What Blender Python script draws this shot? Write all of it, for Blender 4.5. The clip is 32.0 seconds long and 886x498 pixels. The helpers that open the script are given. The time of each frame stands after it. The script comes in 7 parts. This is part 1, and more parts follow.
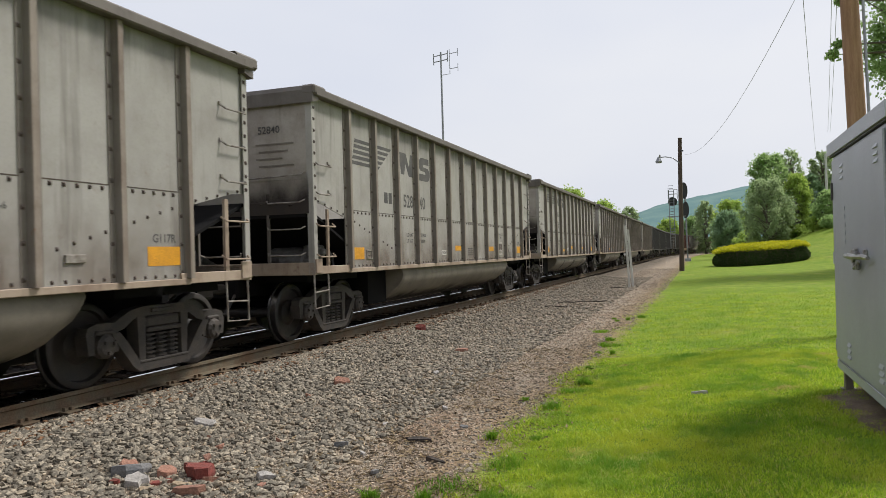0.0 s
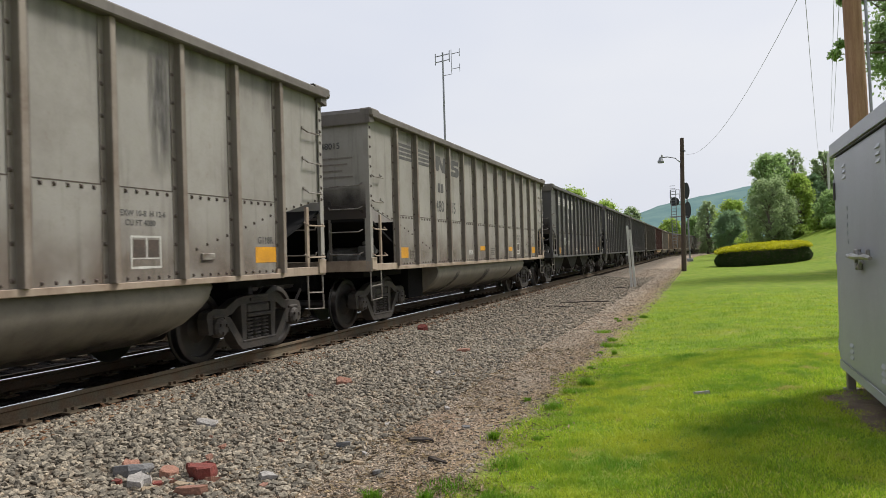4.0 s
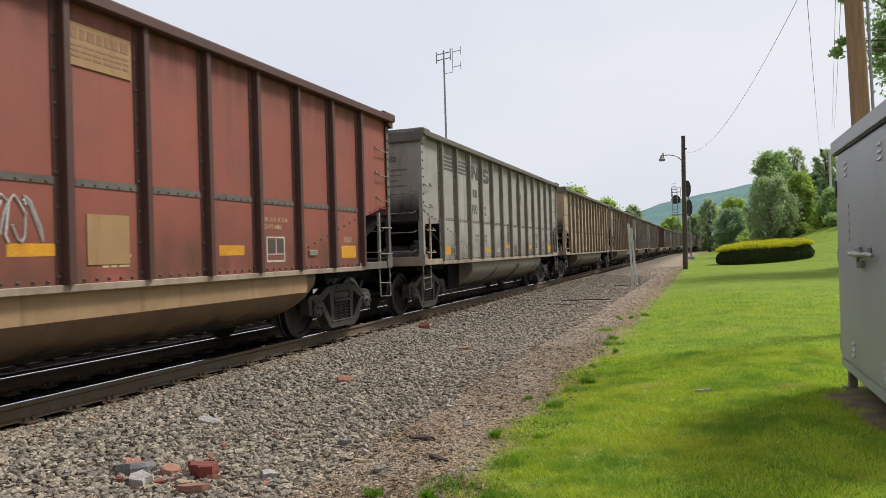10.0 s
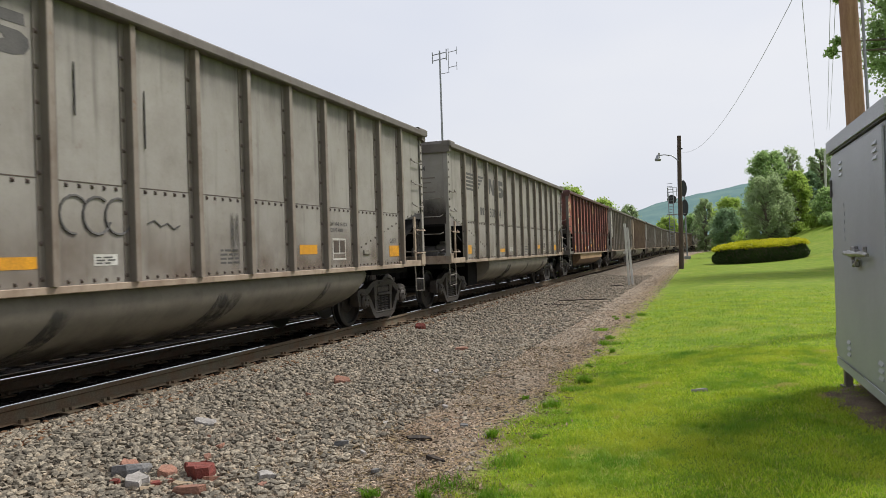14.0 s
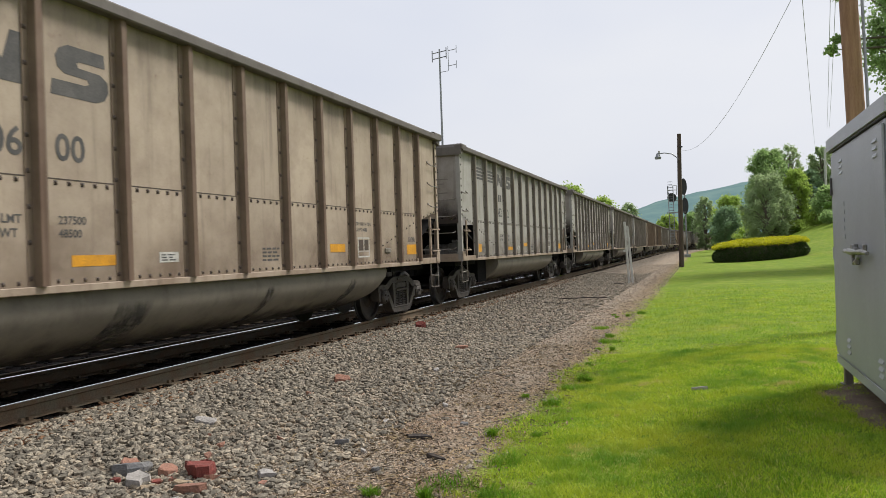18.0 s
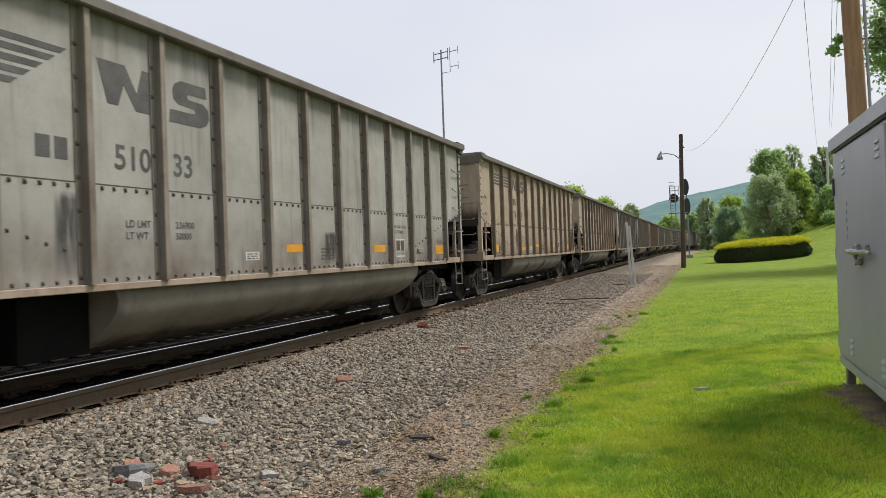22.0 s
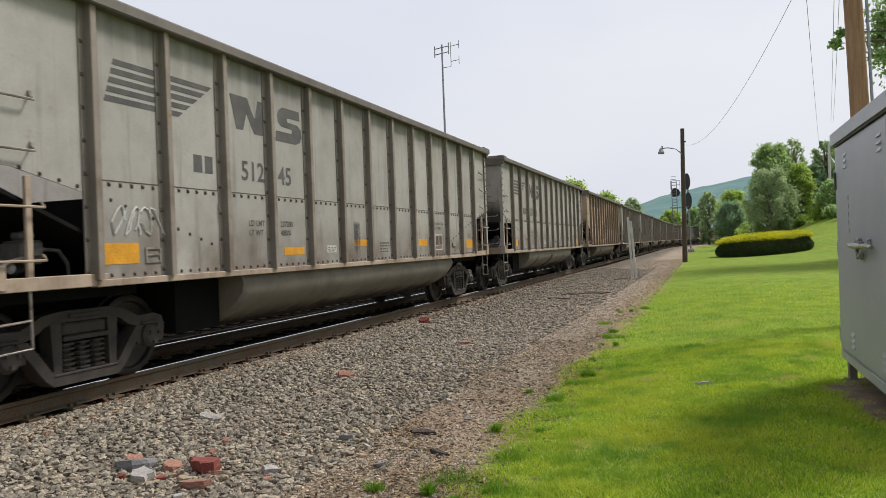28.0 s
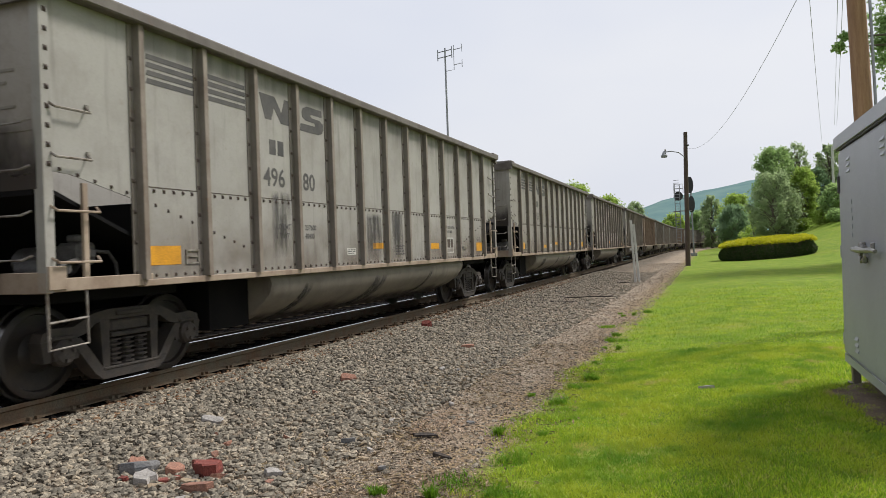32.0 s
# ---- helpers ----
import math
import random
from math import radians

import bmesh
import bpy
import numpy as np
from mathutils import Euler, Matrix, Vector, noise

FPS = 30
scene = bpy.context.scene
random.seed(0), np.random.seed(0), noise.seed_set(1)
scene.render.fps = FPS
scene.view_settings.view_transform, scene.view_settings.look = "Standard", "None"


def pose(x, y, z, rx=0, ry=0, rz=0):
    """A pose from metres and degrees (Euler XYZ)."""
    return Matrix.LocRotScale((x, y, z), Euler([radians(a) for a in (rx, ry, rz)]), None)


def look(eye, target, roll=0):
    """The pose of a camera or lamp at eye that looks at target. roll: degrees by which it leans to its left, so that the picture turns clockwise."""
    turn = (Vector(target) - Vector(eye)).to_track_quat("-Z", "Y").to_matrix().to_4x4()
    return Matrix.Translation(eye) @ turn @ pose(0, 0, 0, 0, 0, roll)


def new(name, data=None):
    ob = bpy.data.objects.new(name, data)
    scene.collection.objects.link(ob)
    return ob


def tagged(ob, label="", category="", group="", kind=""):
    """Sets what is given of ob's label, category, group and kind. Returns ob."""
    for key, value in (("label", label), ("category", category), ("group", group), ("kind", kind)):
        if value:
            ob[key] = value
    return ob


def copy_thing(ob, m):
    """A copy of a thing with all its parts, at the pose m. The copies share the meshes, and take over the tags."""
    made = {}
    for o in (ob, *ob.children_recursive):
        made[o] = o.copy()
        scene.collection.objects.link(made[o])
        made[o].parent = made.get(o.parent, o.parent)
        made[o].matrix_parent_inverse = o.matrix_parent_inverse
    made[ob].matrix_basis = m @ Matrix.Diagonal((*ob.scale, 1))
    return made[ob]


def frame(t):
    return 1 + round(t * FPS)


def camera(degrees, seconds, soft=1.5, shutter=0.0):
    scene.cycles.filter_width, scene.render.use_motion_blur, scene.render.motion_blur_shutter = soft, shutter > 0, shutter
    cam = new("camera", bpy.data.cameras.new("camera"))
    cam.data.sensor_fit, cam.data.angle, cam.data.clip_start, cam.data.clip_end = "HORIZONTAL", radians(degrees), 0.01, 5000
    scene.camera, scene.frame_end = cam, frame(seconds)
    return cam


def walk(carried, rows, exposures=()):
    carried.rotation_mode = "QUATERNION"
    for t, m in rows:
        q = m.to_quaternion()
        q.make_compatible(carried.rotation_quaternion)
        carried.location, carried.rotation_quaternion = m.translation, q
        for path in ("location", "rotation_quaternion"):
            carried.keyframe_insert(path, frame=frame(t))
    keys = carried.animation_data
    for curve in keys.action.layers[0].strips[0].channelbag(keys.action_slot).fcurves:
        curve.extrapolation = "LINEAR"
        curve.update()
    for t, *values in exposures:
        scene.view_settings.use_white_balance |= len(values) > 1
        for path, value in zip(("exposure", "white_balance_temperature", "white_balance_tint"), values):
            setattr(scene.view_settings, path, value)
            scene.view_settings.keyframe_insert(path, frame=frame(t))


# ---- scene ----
# ---------------------------------------------------------------- camera
cam = camera(62.65, 32.0, soft=0.75, shutter=0.05)
EYE = Vector((6.99, 0.0, 1.327))


def aim(yaw, pitch, roll):
    """Pose of the hand-held camera: heading from the track's direction, tilt and lean in degrees."""
    a, b = radians(yaw), radians(pitch)
    way = Vector((math.sin(a) * math.cos(b), math.cos(a) * math.cos(b), math.sin(b)))
    return look(EYE, EYE + way, roll)


walk(cam, [
    (0, aim(-19.542, 0.369, -1.561)), (0.5, aim(-19.530, 0.431, -1.571)), (1, aim(-19.526, 0.493, -1.563)), (1.5, aim(-19.566, 0.540, -1.537)),
    (2, aim(-19.636, 0.563, -1.536)), (2.5, aim(-19.683, 0.553, -1.577)), (3, aim(-19.681, 0.504, -1.614)), (3.5, aim(-19.668, 0.444, -1.592)),
    (5.5, aim(-19.776, 0.254, -1.564)), (6, aim(-19.828, 0.229, -1.645)), (6.5, aim(-19.892, 0.199, -1.642)), (7, aim(-19.924, 0.182, -1.608)),
    (7.5, aim(-19.930, 0.189, -1.601)), (8, aim(-19.928, 0.212, -1.636)), (8.5, aim(-19.905, 0.237, -1.660)), (9, aim(-19.869, 0.254, -1.631)),
    (9.5, aim(-19.833, 0.257, -1.609)), (10, aim(-19.790, 0.252, -1.628)), (10.5, aim(-19.743, 0.248, -1.678)), (11, aim(-19.693, 0.249, -1.749)),
    (11.5, aim(-19.646, 0.240, -1.793)), (12, aim(-19.623, 0.224, -1.784)), (12.5, aim(-19.617, 0.219, -1.737)), (13, aim(-19.605, 0.226, -1.710)),
    (13.5, aim(-19.570, 0.245, -1.729)), (14, aim(-19.510, 0.267, -1.771)), (14.5, aim(-19.430, 0.269, -1.836)), (16.5, aim(-19.501, 0.140, -1.836)),
    (17, aim(-19.510, 0.149, -1.867)), (17.5, aim(-19.513, 0.156, -1.887)), (18, aim(-19.519, 0.148, -1.844)), (18.5, aim(-19.554, 0.139, -1.768)),
    (19, aim(-19.596, 0.141, -1.757)), (19.5, aim(-19.625, 0.148, -1.766)), (20, aim(-19.657, 0.157, -1.766)), (20.5, aim(-19.681, 0.160, -1.822)),
    (21, aim(-19.687, 0.165, -1.888)), (21.5, aim(-19.672, 0.187, -1.914)), (22, aim(-19.660, 0.221, -1.920)), (22.5, aim(-19.687, 0.245, -1.901)),
    (23, aim(-19.747, 0.263, -1.866)), (23.5, aim(-19.793, 0.264, -1.847)), (24, aim(-19.798, 0.204, -1.847)), (24.5, aim(-19.807, 0.071, -1.848)),
    (25, aim(-19.833, -0.075, -1.849)), (25.5, aim(-19.836, -0.160, -1.884)), (27.5, aim(-19.766, -0.179, -1.962)), (28, aim(-19.773, -0.174, -2.041)),
    (28.5, aim(-19.766, -0.150, -2.080)), (29, aim(-19.747, -0.115, -2.031)), (29.5, aim(-19.738, -0.082, -1.947)), (30, aim(-19.777, -0.051, -1.872)),
    (30.5, aim(-19.861, -0.017, -1.835)), (31, aim(-19.935, 0.029, -1.882)), (31.5, aim(-19.973, 0.070, -1.938)), (32, aim(-19.980, 0.083, -1.943))])


# ---------------------------------------------------------------- light
SUN_AZ, SUN_EL = radians(46), radians(50)      # from the track's direction towards the lawn side
world = bpy.data.worlds.new("sky")
scene.world = world
world.use_nodes = True
wn, wl = world.node_tree.nodes, world.node_tree.links
wn.clear()
w_out, w_bg = wn.new("ShaderNodeOutputWorld"), wn.new("ShaderNodeBackground")
w_sky = wn.new("ShaderNodeTexSky")
w_sky.sky_type, w_sky.sun_disc = "NISHITA", False
w_sky.sun_elevation, w_sky.sun_rotation = SUN_EL, SUN_AZ
w_sky.air_density, w_sky.dust_density, w_sky.ozone_density = 1.0, 6.0, 1.0
w_tc, w_map, w_noise = wn.new("ShaderNodeTexCoord"), wn.new("ShaderNodeMapping"), wn.new("ShaderNodeTexNoise")
w_map.inputs["Scale"].default_value = (1.0, 1.0, 2.6)
w_noise.inputs["Scale"].default_value, w_noise.inputs["Detail"].default_value = 1.3, 4.0
w_ramp = wn.new("ShaderNodeValToRGB")
w_ramp.color_ramp.elements[0].position, w_ramp.color_ramp.elements[0].color = 0.3, (6.6, 7.0, 8.1, 1)
w_ramp.color_ramp.elements[1].position, w_ramp.color_ramp.elements[1].color = 0.72, (7.9, 8.05, 8.5, 1)
w_mix = wn.new("ShaderNodeMix")
w_mix.data_type = "RGBA"
w_mix.inputs[0].default_value = 0.9             # thin overcast covers most of the blue
wl.new(w_tc.outputs["Generated"], w_map.inputs[0])
wl.new(w_map.outputs[0], w_noise.inputs["Vector"])
wl.new(w_noise.outputs["Fac"], w_ramp.inputs[0])
wl.new(w_sky.outputs[0], w_mix.inputs[6])
wl.new(w_ramp.outputs[0], w_mix.inputs[7])
wl.new(w_mix.outputs[2], w_bg.inputs["Color"])
w_bg.inputs["Strength"].default_value = 0.109
wl.new(w_bg.outputs[0], w_out.inputs[0])

sun = new("sun", bpy.data.lights.new("sun", "SUN"))
sun.data.energy, sun.data.angle, sun.data.color = 3.85, radians(12), (1.0, 0.96, 0.9)
sun_from = Vector((math.sin(SUN_AZ) * math.cos(SUN_EL), math.cos(SUN_AZ) * math.cos(SUN_EL), math.sin(SUN_EL)))
sun.matrix_world = look(sun_from * 80, (0, 0, 0))
scene.view_settings.exposure = 0.0

# ---------------------------------------------------------------- materials
def nodes_of(name):
    m = bpy.data.materials.new(name)
    m.use_nodes = True
    nt = m.node_tree
    return m, nt, nt.nodes["Principled BSDF"]


def put(nt, kind, **sockets):
    n = nt.nodes.new(kind)
    for k, v in sockets.items():
        n.inputs[k].default_value = v
    return n


def mixed(nt, fac, a, b):
    """A colour mix; fac, a and b are sockets, numbers or colours."""
    n = nt.nodes.new("ShaderNodeMix")
    n.data_type = "RGBA"
    for i, v in ((0, fac), (6, a), (7, b)):
        if isinstance(v, bpy.types.NodeSocket):
            nt.links.new(v, n.inputs[i])
        else:
            n.inputs[i].default_value = v if i == 0 else (*v[:3], 1)
    return n.outputs[2]


def coords(nt, stretch=(1, 1, 1), vary=True, space="Object"):
    """Texture coordinates in metres, shifted by the object's random number."""
    tc = nt.nodes.new("ShaderNodeTexCoord")
    mp = nt.nodes.new("ShaderNodeMapping")
    mp.inputs["Scale"].default_value = stretch
    if space == "World":
        src = nt.nodes.new("ShaderNodeNewGeometry").outputs["Position"]
    else:
        src = tc.outputs["Object"]
    nt.links.new(src, mp.inputs["Vector"])
    if vary:
        inf = nt.nodes.new("ShaderNodeObjectInfo")
        mul = nt.nodes.new("ShaderNodeMath")
        mul.operation = "MULTIPLY"
        mul.inputs[1].default_value = 37.0
        nt.links.new(inf.outputs["Random"], mul.inputs[0])
        nt.links.new(mul.outputs[0], mp.inputs["Location"])
    return mp.outputs[0]


def noisy(nt, vec, scale, detail=4.0, lo=0.4, hi=0.6, rough=0.55):
    """Noise pushed to 0..1 between lo and hi."""
    n = put(nt, "ShaderNodeTexNoise", Scale=scale, Detail=detail, Roughness=rough)
    nt.links.new(vec, n.inputs["Vector"])
    r = nt.nodes.new("ShaderNodeMapRange")
    r.inputs["From Min"].default_value, r.inputs["From Max"].default_value = lo, hi
    nt.links.new(n.outputs["Fac"], r.inputs["Value"])
    return r.outputs[0]


def bumped(nt, bs, height, strength, distance):
    b = nt.nodes.new("ShaderNodeBump")
    b.inputs["Strength"].default_value, b.inputs["Distance"].default_value = strength, distance
    nt.links.new(height, b.inputs["Height"])
    nt.links.new(b.outputs[0], bs.inputs["Normal"])


def plain(name, col, col2=None, rough=0.7, metal=0.0, scale=6.0, bump=0.3, dist=0.004, stretch=(1, 1, 1), fine=60.0, vary=True, spec=0.5):
    """Two-scale mottled surface."""
    m, nt, bs = nodes_of(name)
    v = coords(nt, stretch, vary)
    col2 = col2 or tuple(c * 0.65 for c in col)
    a = noisy(nt, v, scale, 5, 0.35, 0.68)
    c = mixed(nt, a, col, col2)
    g = noisy(nt, v, fine, 3, 0.3, 0.75)
    dark = nt.nodes.new("ShaderNodeMix")
    dark.data_type, dark.blend_type = "RGBA", "MULTIPLY"
    dark.inputs[0].default_value = 0.35
    nt.links.new(c, dark.inputs[6])
    nt.links.new(g, dark.inputs[7])
    nt.links.new(dark.outputs[2], bs.inputs["Base Color"])
    bs.inputs["Roughness"].default_value, bs.inputs["Metallic"].default_value = rough, metal
    bs.inputs["Specular IOR Level"].default_value = spec
    bumped(nt, bs, g, bump, dist)
    return m


AGED = 0.84             # how far coal dust dulls all wagon paint


def wagon_paint(name, base, grime, rust=(0.13, 0.055, 0.03), dirt=0.5, rusty=0.35, streaky=0.5, rough=0.62):
    """Weathered wagon paint: broad fading, vertical run marks, rust blooms and fine speckle."""
    m, nt, bs = nodes_of(name)
    v = coords(nt)
    runs = coords(nt, (1, 1, 0.07))
    base, grime = tuple(AGED * b for b in base), tuple(AGED * g for g in grime)
    inf = nt.nodes.new("ShaderNodeObjectInfo")
    tone = mixed(nt, inf.outputs["Random"], tuple(0.88 * b for b in base), tuple(min(1.06 * b, 0.9) for b in base))
    c = mixed(nt, noisy(nt, v, 0.55, 4, 0.3, 0.7), tone, tuple(0.78 * b + 0.06 * g for b, g in zip(base, grime)))
    cloud = noisy(nt, v, 1.9, 7, 0.44, 0.72, 0.68)
    mul = nt.nodes.new("ShaderNodeMath")
    mul.operation = "MULTIPLY"
    mul.inputs[1].default_value = dirt
    nt.links.new(cloud, mul.inputs[0])
    c = mixed(nt, mul.outputs[0], c, grime)
    run = noisy(nt, runs, 7.0, 5, 0.56, 0.78)
    mul2 = nt.nodes.new("ShaderNodeMath")
    mul2.operation = "MULTIPLY"
    mul2.inputs[1].default_value = streaky
    nt.links.new(run, mul2.inputs[0])
    c = mixed(nt, mul2.outputs[0], c, tuple(g * 0.6 for g in grime))
    r1 = noisy(nt, v, 5.0, 8, 0.62, 0.74, 0.7)
    mul3 = nt.nodes.new("ShaderNodeMath")
    mul3.operation = "MULTIPLY"
    mul3.inputs[1].default_value = rusty
    nt.links.new(r1, mul3.inputs[0])
    c = mixed(nt, mul3.outputs[0], c, rust)
    speck = noisy(nt, v, 42.0, 5, 0.5, 0.8, 0.7)
    mul4 = nt.nodes.new("ShaderNodeMath")
    mul4.operation = "MULTIPLY"
    mul4.inputs[1].default_value = 0.28
    nt.links.new(speck, mul4.inputs[0])
    c = mixed(nt, mul4.outputs[0], c, grime)
    nt.links.new(c, bs.inputs["Base Color"])
    bs.inputs["Roughness"].default_value = rough
    bs.inputs["Specular IOR Level"].default_value = 0.42
    bumped(nt, bs, noisy(nt, v, 2.2, 5, 0.2, 0.8), 0.25, 0.02)
    return m


SOOT = (0.075, 0.066, 0.056)
PAINT = {
    "light": wagon_paint("pale_grey_paint", (0.415, 0.40, 0.365), (0.185, 0.16, 0.136), dirt=0.45, rusty=0.35, streaky=0.65),
    "grey": wagon_paint("dusty_grey_paint", (0.355, 0.335, 0.30), (0.165, 0.138, 0.115), dirt=0.45, rusty=0.4, streaky=0.6),
    "beige": wagon_paint("beige_dusty_paint", (0.48, 0.39, 0.295), (0.21, 0.15, 0.11), dirt=0.55, rusty=0.45, streaky=0.5),
    "tan": wagon_paint("tan_dusty_paint", (0.49, 0.365, 0.24), (0.21, 0.14, 0.095), dirt=0.5, rusty=0.5, streaky=0.4),
    "brown": wagon_paint("brown_dusty_paint", (0.35, 0.255, 0.185), (0.19, 0.13, 0.10), dirt=0.5, rusty=0.45, streaky=0.3),
    "black": wagon_paint("black_wagon_paint", (0.115, 0.111, 0.107), (0.16, 0.138, 0.118), dirt=0.45, rusty=0.15, streaky=0.3, rough=0.48),
    "charcoal": wagon_paint("charcoal_wagon_paint", (0.13, 0.123, 0.115), (0.17, 0.145, 0.12), dirt=0.5, rusty=0.15, streaky=0.3, rough=0.48),
    "olive": wagon_paint("olive_faded_paint", (0.25, 0.22, 0.17), (0.14, 0.107, 0.083), dirt=0.55, rusty=0.3, streaky=0.4),
    "red": wagon_paint("oxide_red_paint", (0.33, 0.092, 0.062), (0.17, 0.07, 0.055), dirt=0.4, rusty=0.2, streaky=0.35),
}
RIB = {
    "light": wagon_paint("pale_rib_paint", (0.235, 0.21, 0.18), (0.12, 0.092, 0.072), dirt=0.7, rusty=0.6, streaky=0.7),
    "tan": wagon_paint("rusty_tan_rib_paint", (0.25, 0.185, 0.13), (0.12, 0.08, 0.055), dirt=0.8, rusty=0.8, streaky=0.7),
    "grey": wagon_paint("dusty_rib_paint", (0.21, 0.185, 0.155), (0.11, 0.083, 0.064), dirt=0.7, rusty=0.6, streaky=0.7),
    "black": wagon_paint("dark_rib_paint", (0.075, 0.074, 0.074), (0.115, 0.098, 0.082), dirt=0.5, rusty=0.2),
    "red": wagon_paint("red_rib_paint", (0.10, 0.038, 0.03), (0.06, 0.035, 0.03), dirt=0.6, rusty=0.3),
    "olive": wagon_paint("olive_rib_paint", (0.075, 0.066, 0.052), (0.06, 0.045, 0.035), dirt=0.7, rusty=0.4),
}
MET = {
    "ribface": wagon_paint("rust_worn_rib_face", (0.19, 0.125, 0.085), (0.11, 0.06, 0.036), rust=(0.17, 0.07, 0.03), dirt=0.9, rusty=0.95, streaky=0.7),
    "ribface_pale": wagon_paint("worn_pale_rib_face", (0.30, 0.255, 0.21), (0.13, 0.085, 0.058), rust=(0.19, 0.085, 0.042), dirt=0.9, rusty=0.95, streaky=0.7),
    "ochre": wagon_paint("faded_ochre_patch", (0.44, 0.27, 0.12), (0.26, 0.12, 0.06), dirt=0.4, rusty=0.2),
    "oldprint": wagon_paint("worn_brown_print", (0.30, 0.15, 0.08), (0.36, 0.2, 0.1), dirt=0.6, rusty=0.2),
    "blot": plain("dried_coal_slurry", (0.012, 0.012, 0.012), (0.03, 0.028, 0.026), rough=0.75, scale=9, bump=0.8, dist=0.01),
    "chord": wagon_paint("worn_top_chord", (0.165, 0.145, 0.125), (0.07, 0.055, 0.046), dirt=0.8, rusty=0.6),
    "sill": wagon_paint("rusty_beige_sill", (0.44, 0.35, 0.265), (0.16, 0.095, 0.06), dirt=0.8, rusty=0.8, streaky=0.5),
    # black paint, sunk deeper so the colour carries the shade below the body
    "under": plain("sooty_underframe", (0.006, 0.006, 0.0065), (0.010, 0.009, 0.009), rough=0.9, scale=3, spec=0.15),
    "truck": plain("grimy_cast_steel", (0.034, 0.030, 0.027), (0.066, 0.051, 0.04), rough=0.7, scale=7, bump=0.5),
    # black bay paint with the shade of the body's overhang mixed in
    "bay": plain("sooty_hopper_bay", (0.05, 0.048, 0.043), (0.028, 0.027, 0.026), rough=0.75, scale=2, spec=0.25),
    "gear": plain("dusty_brake_gear", (0.13, 0.125, 0.12), (0.07, 0.062, 0.055), rough=0.6, scale=8),
    "wheel": plain("worn_wheel_steel", (0.024, 0.023, 0.023), (0.06, 0.046, 0.037), rough=0.55, metal=0.2, scale=3),
    "tread": plain("bright_tread_steel", (0.30, 0.30, 0.30), (0.2, 0.19, 0.18), rough=0.3, metal=1.0, scale=9, bump=0.1),
    "iron": plain("bare_grab_iron", (0.36, 0.335, 0.30), (0.15, 0.115, 0.09), rough=0.5, metal=0.3, scale=9),
    "rivet": plain("dark_rivets", (0.06, 0.045, 0.036), (0.09, 0.06, 0.045), rough=0.7, scale=9),
    "orange": plain("orange_reflector", (0.78, 0.36, 0.015), (0.55, 0.25, 0.02), rough=0.45, scale=5, bump=0.1),
    "white": plain("white_stencil_paint", (0.66, 0.65, 0.61), (0.45, 0.43, 0.39), rough=0.7, scale=6, bump=0.1),
    "ink": plain("dark_grey_stencil_paint", (0.058, 0.056, 0.055), (0.105, 0.098, 0.092), rough=0.7, scale=4, bump=0.1),
    "gold": plain("yellow_stencil_paint", (0.62, 0.33, 0.03), (0.42, 0.22, 0.04), rough=0.7, scale=5, bump=0.1),
    "cream": plain("cream_stencil_paint", (0.58, 0.44, 0.25), (0.4, 0.27, 0.14), rough=0.7, scale=5, bump=0.1),
    "tag": plain("sprayed_white_paint", (0.62, 0.62, 0.6), (0.5, 0.5, 0.48), rough=0.6, scale=8, bump=0.1),
    "coal": plain("dusty_wagon_floor", (0.03, 0.028, 0.026), (0.06, 0.05, 0.04), rough=0.9, scale=4),
}
TUB = {
    "light": wagon_paint("sooty_grey_tub", (0.235, 0.21, 0.17), (0.075, 0.062, 0.05), dirt=0.6, rusty=0.25, streaky=0.35),
    "tan": wagon_paint("sooty_brown_tub", (0.17, 0.14, 0.105), (0.08, 0.06, 0.045), dirt=0.7, rusty=0.35, streaky=0.6),
    "red": wagon_paint("rusty_tan_tub", (0.22, 0.135, 0.075), (0.11, 0.07, 0.045), dirt=0.7, rusty=0.5, streaky=0.5),
}
END = {
    "light": wagon_paint("sooty_end_paint", (0.40, 0.365, 0.325), (0.15, 0.112, 0.09), dirt=0.6, rusty=0.5, streaky=0.6),
    "red": wagon_paint("sooty_red_end_paint", (0.2, 0.06, 0.045), (0.05, 0.035, 0.03), dirt=0.7, rusty=0.3),
    "black": wagon_paint("sooty_black_end_paint", (0.085, 0.083, 0.081), (0.10, 0.085, 0.072), dirt=0.6, rusty=0.15),
}


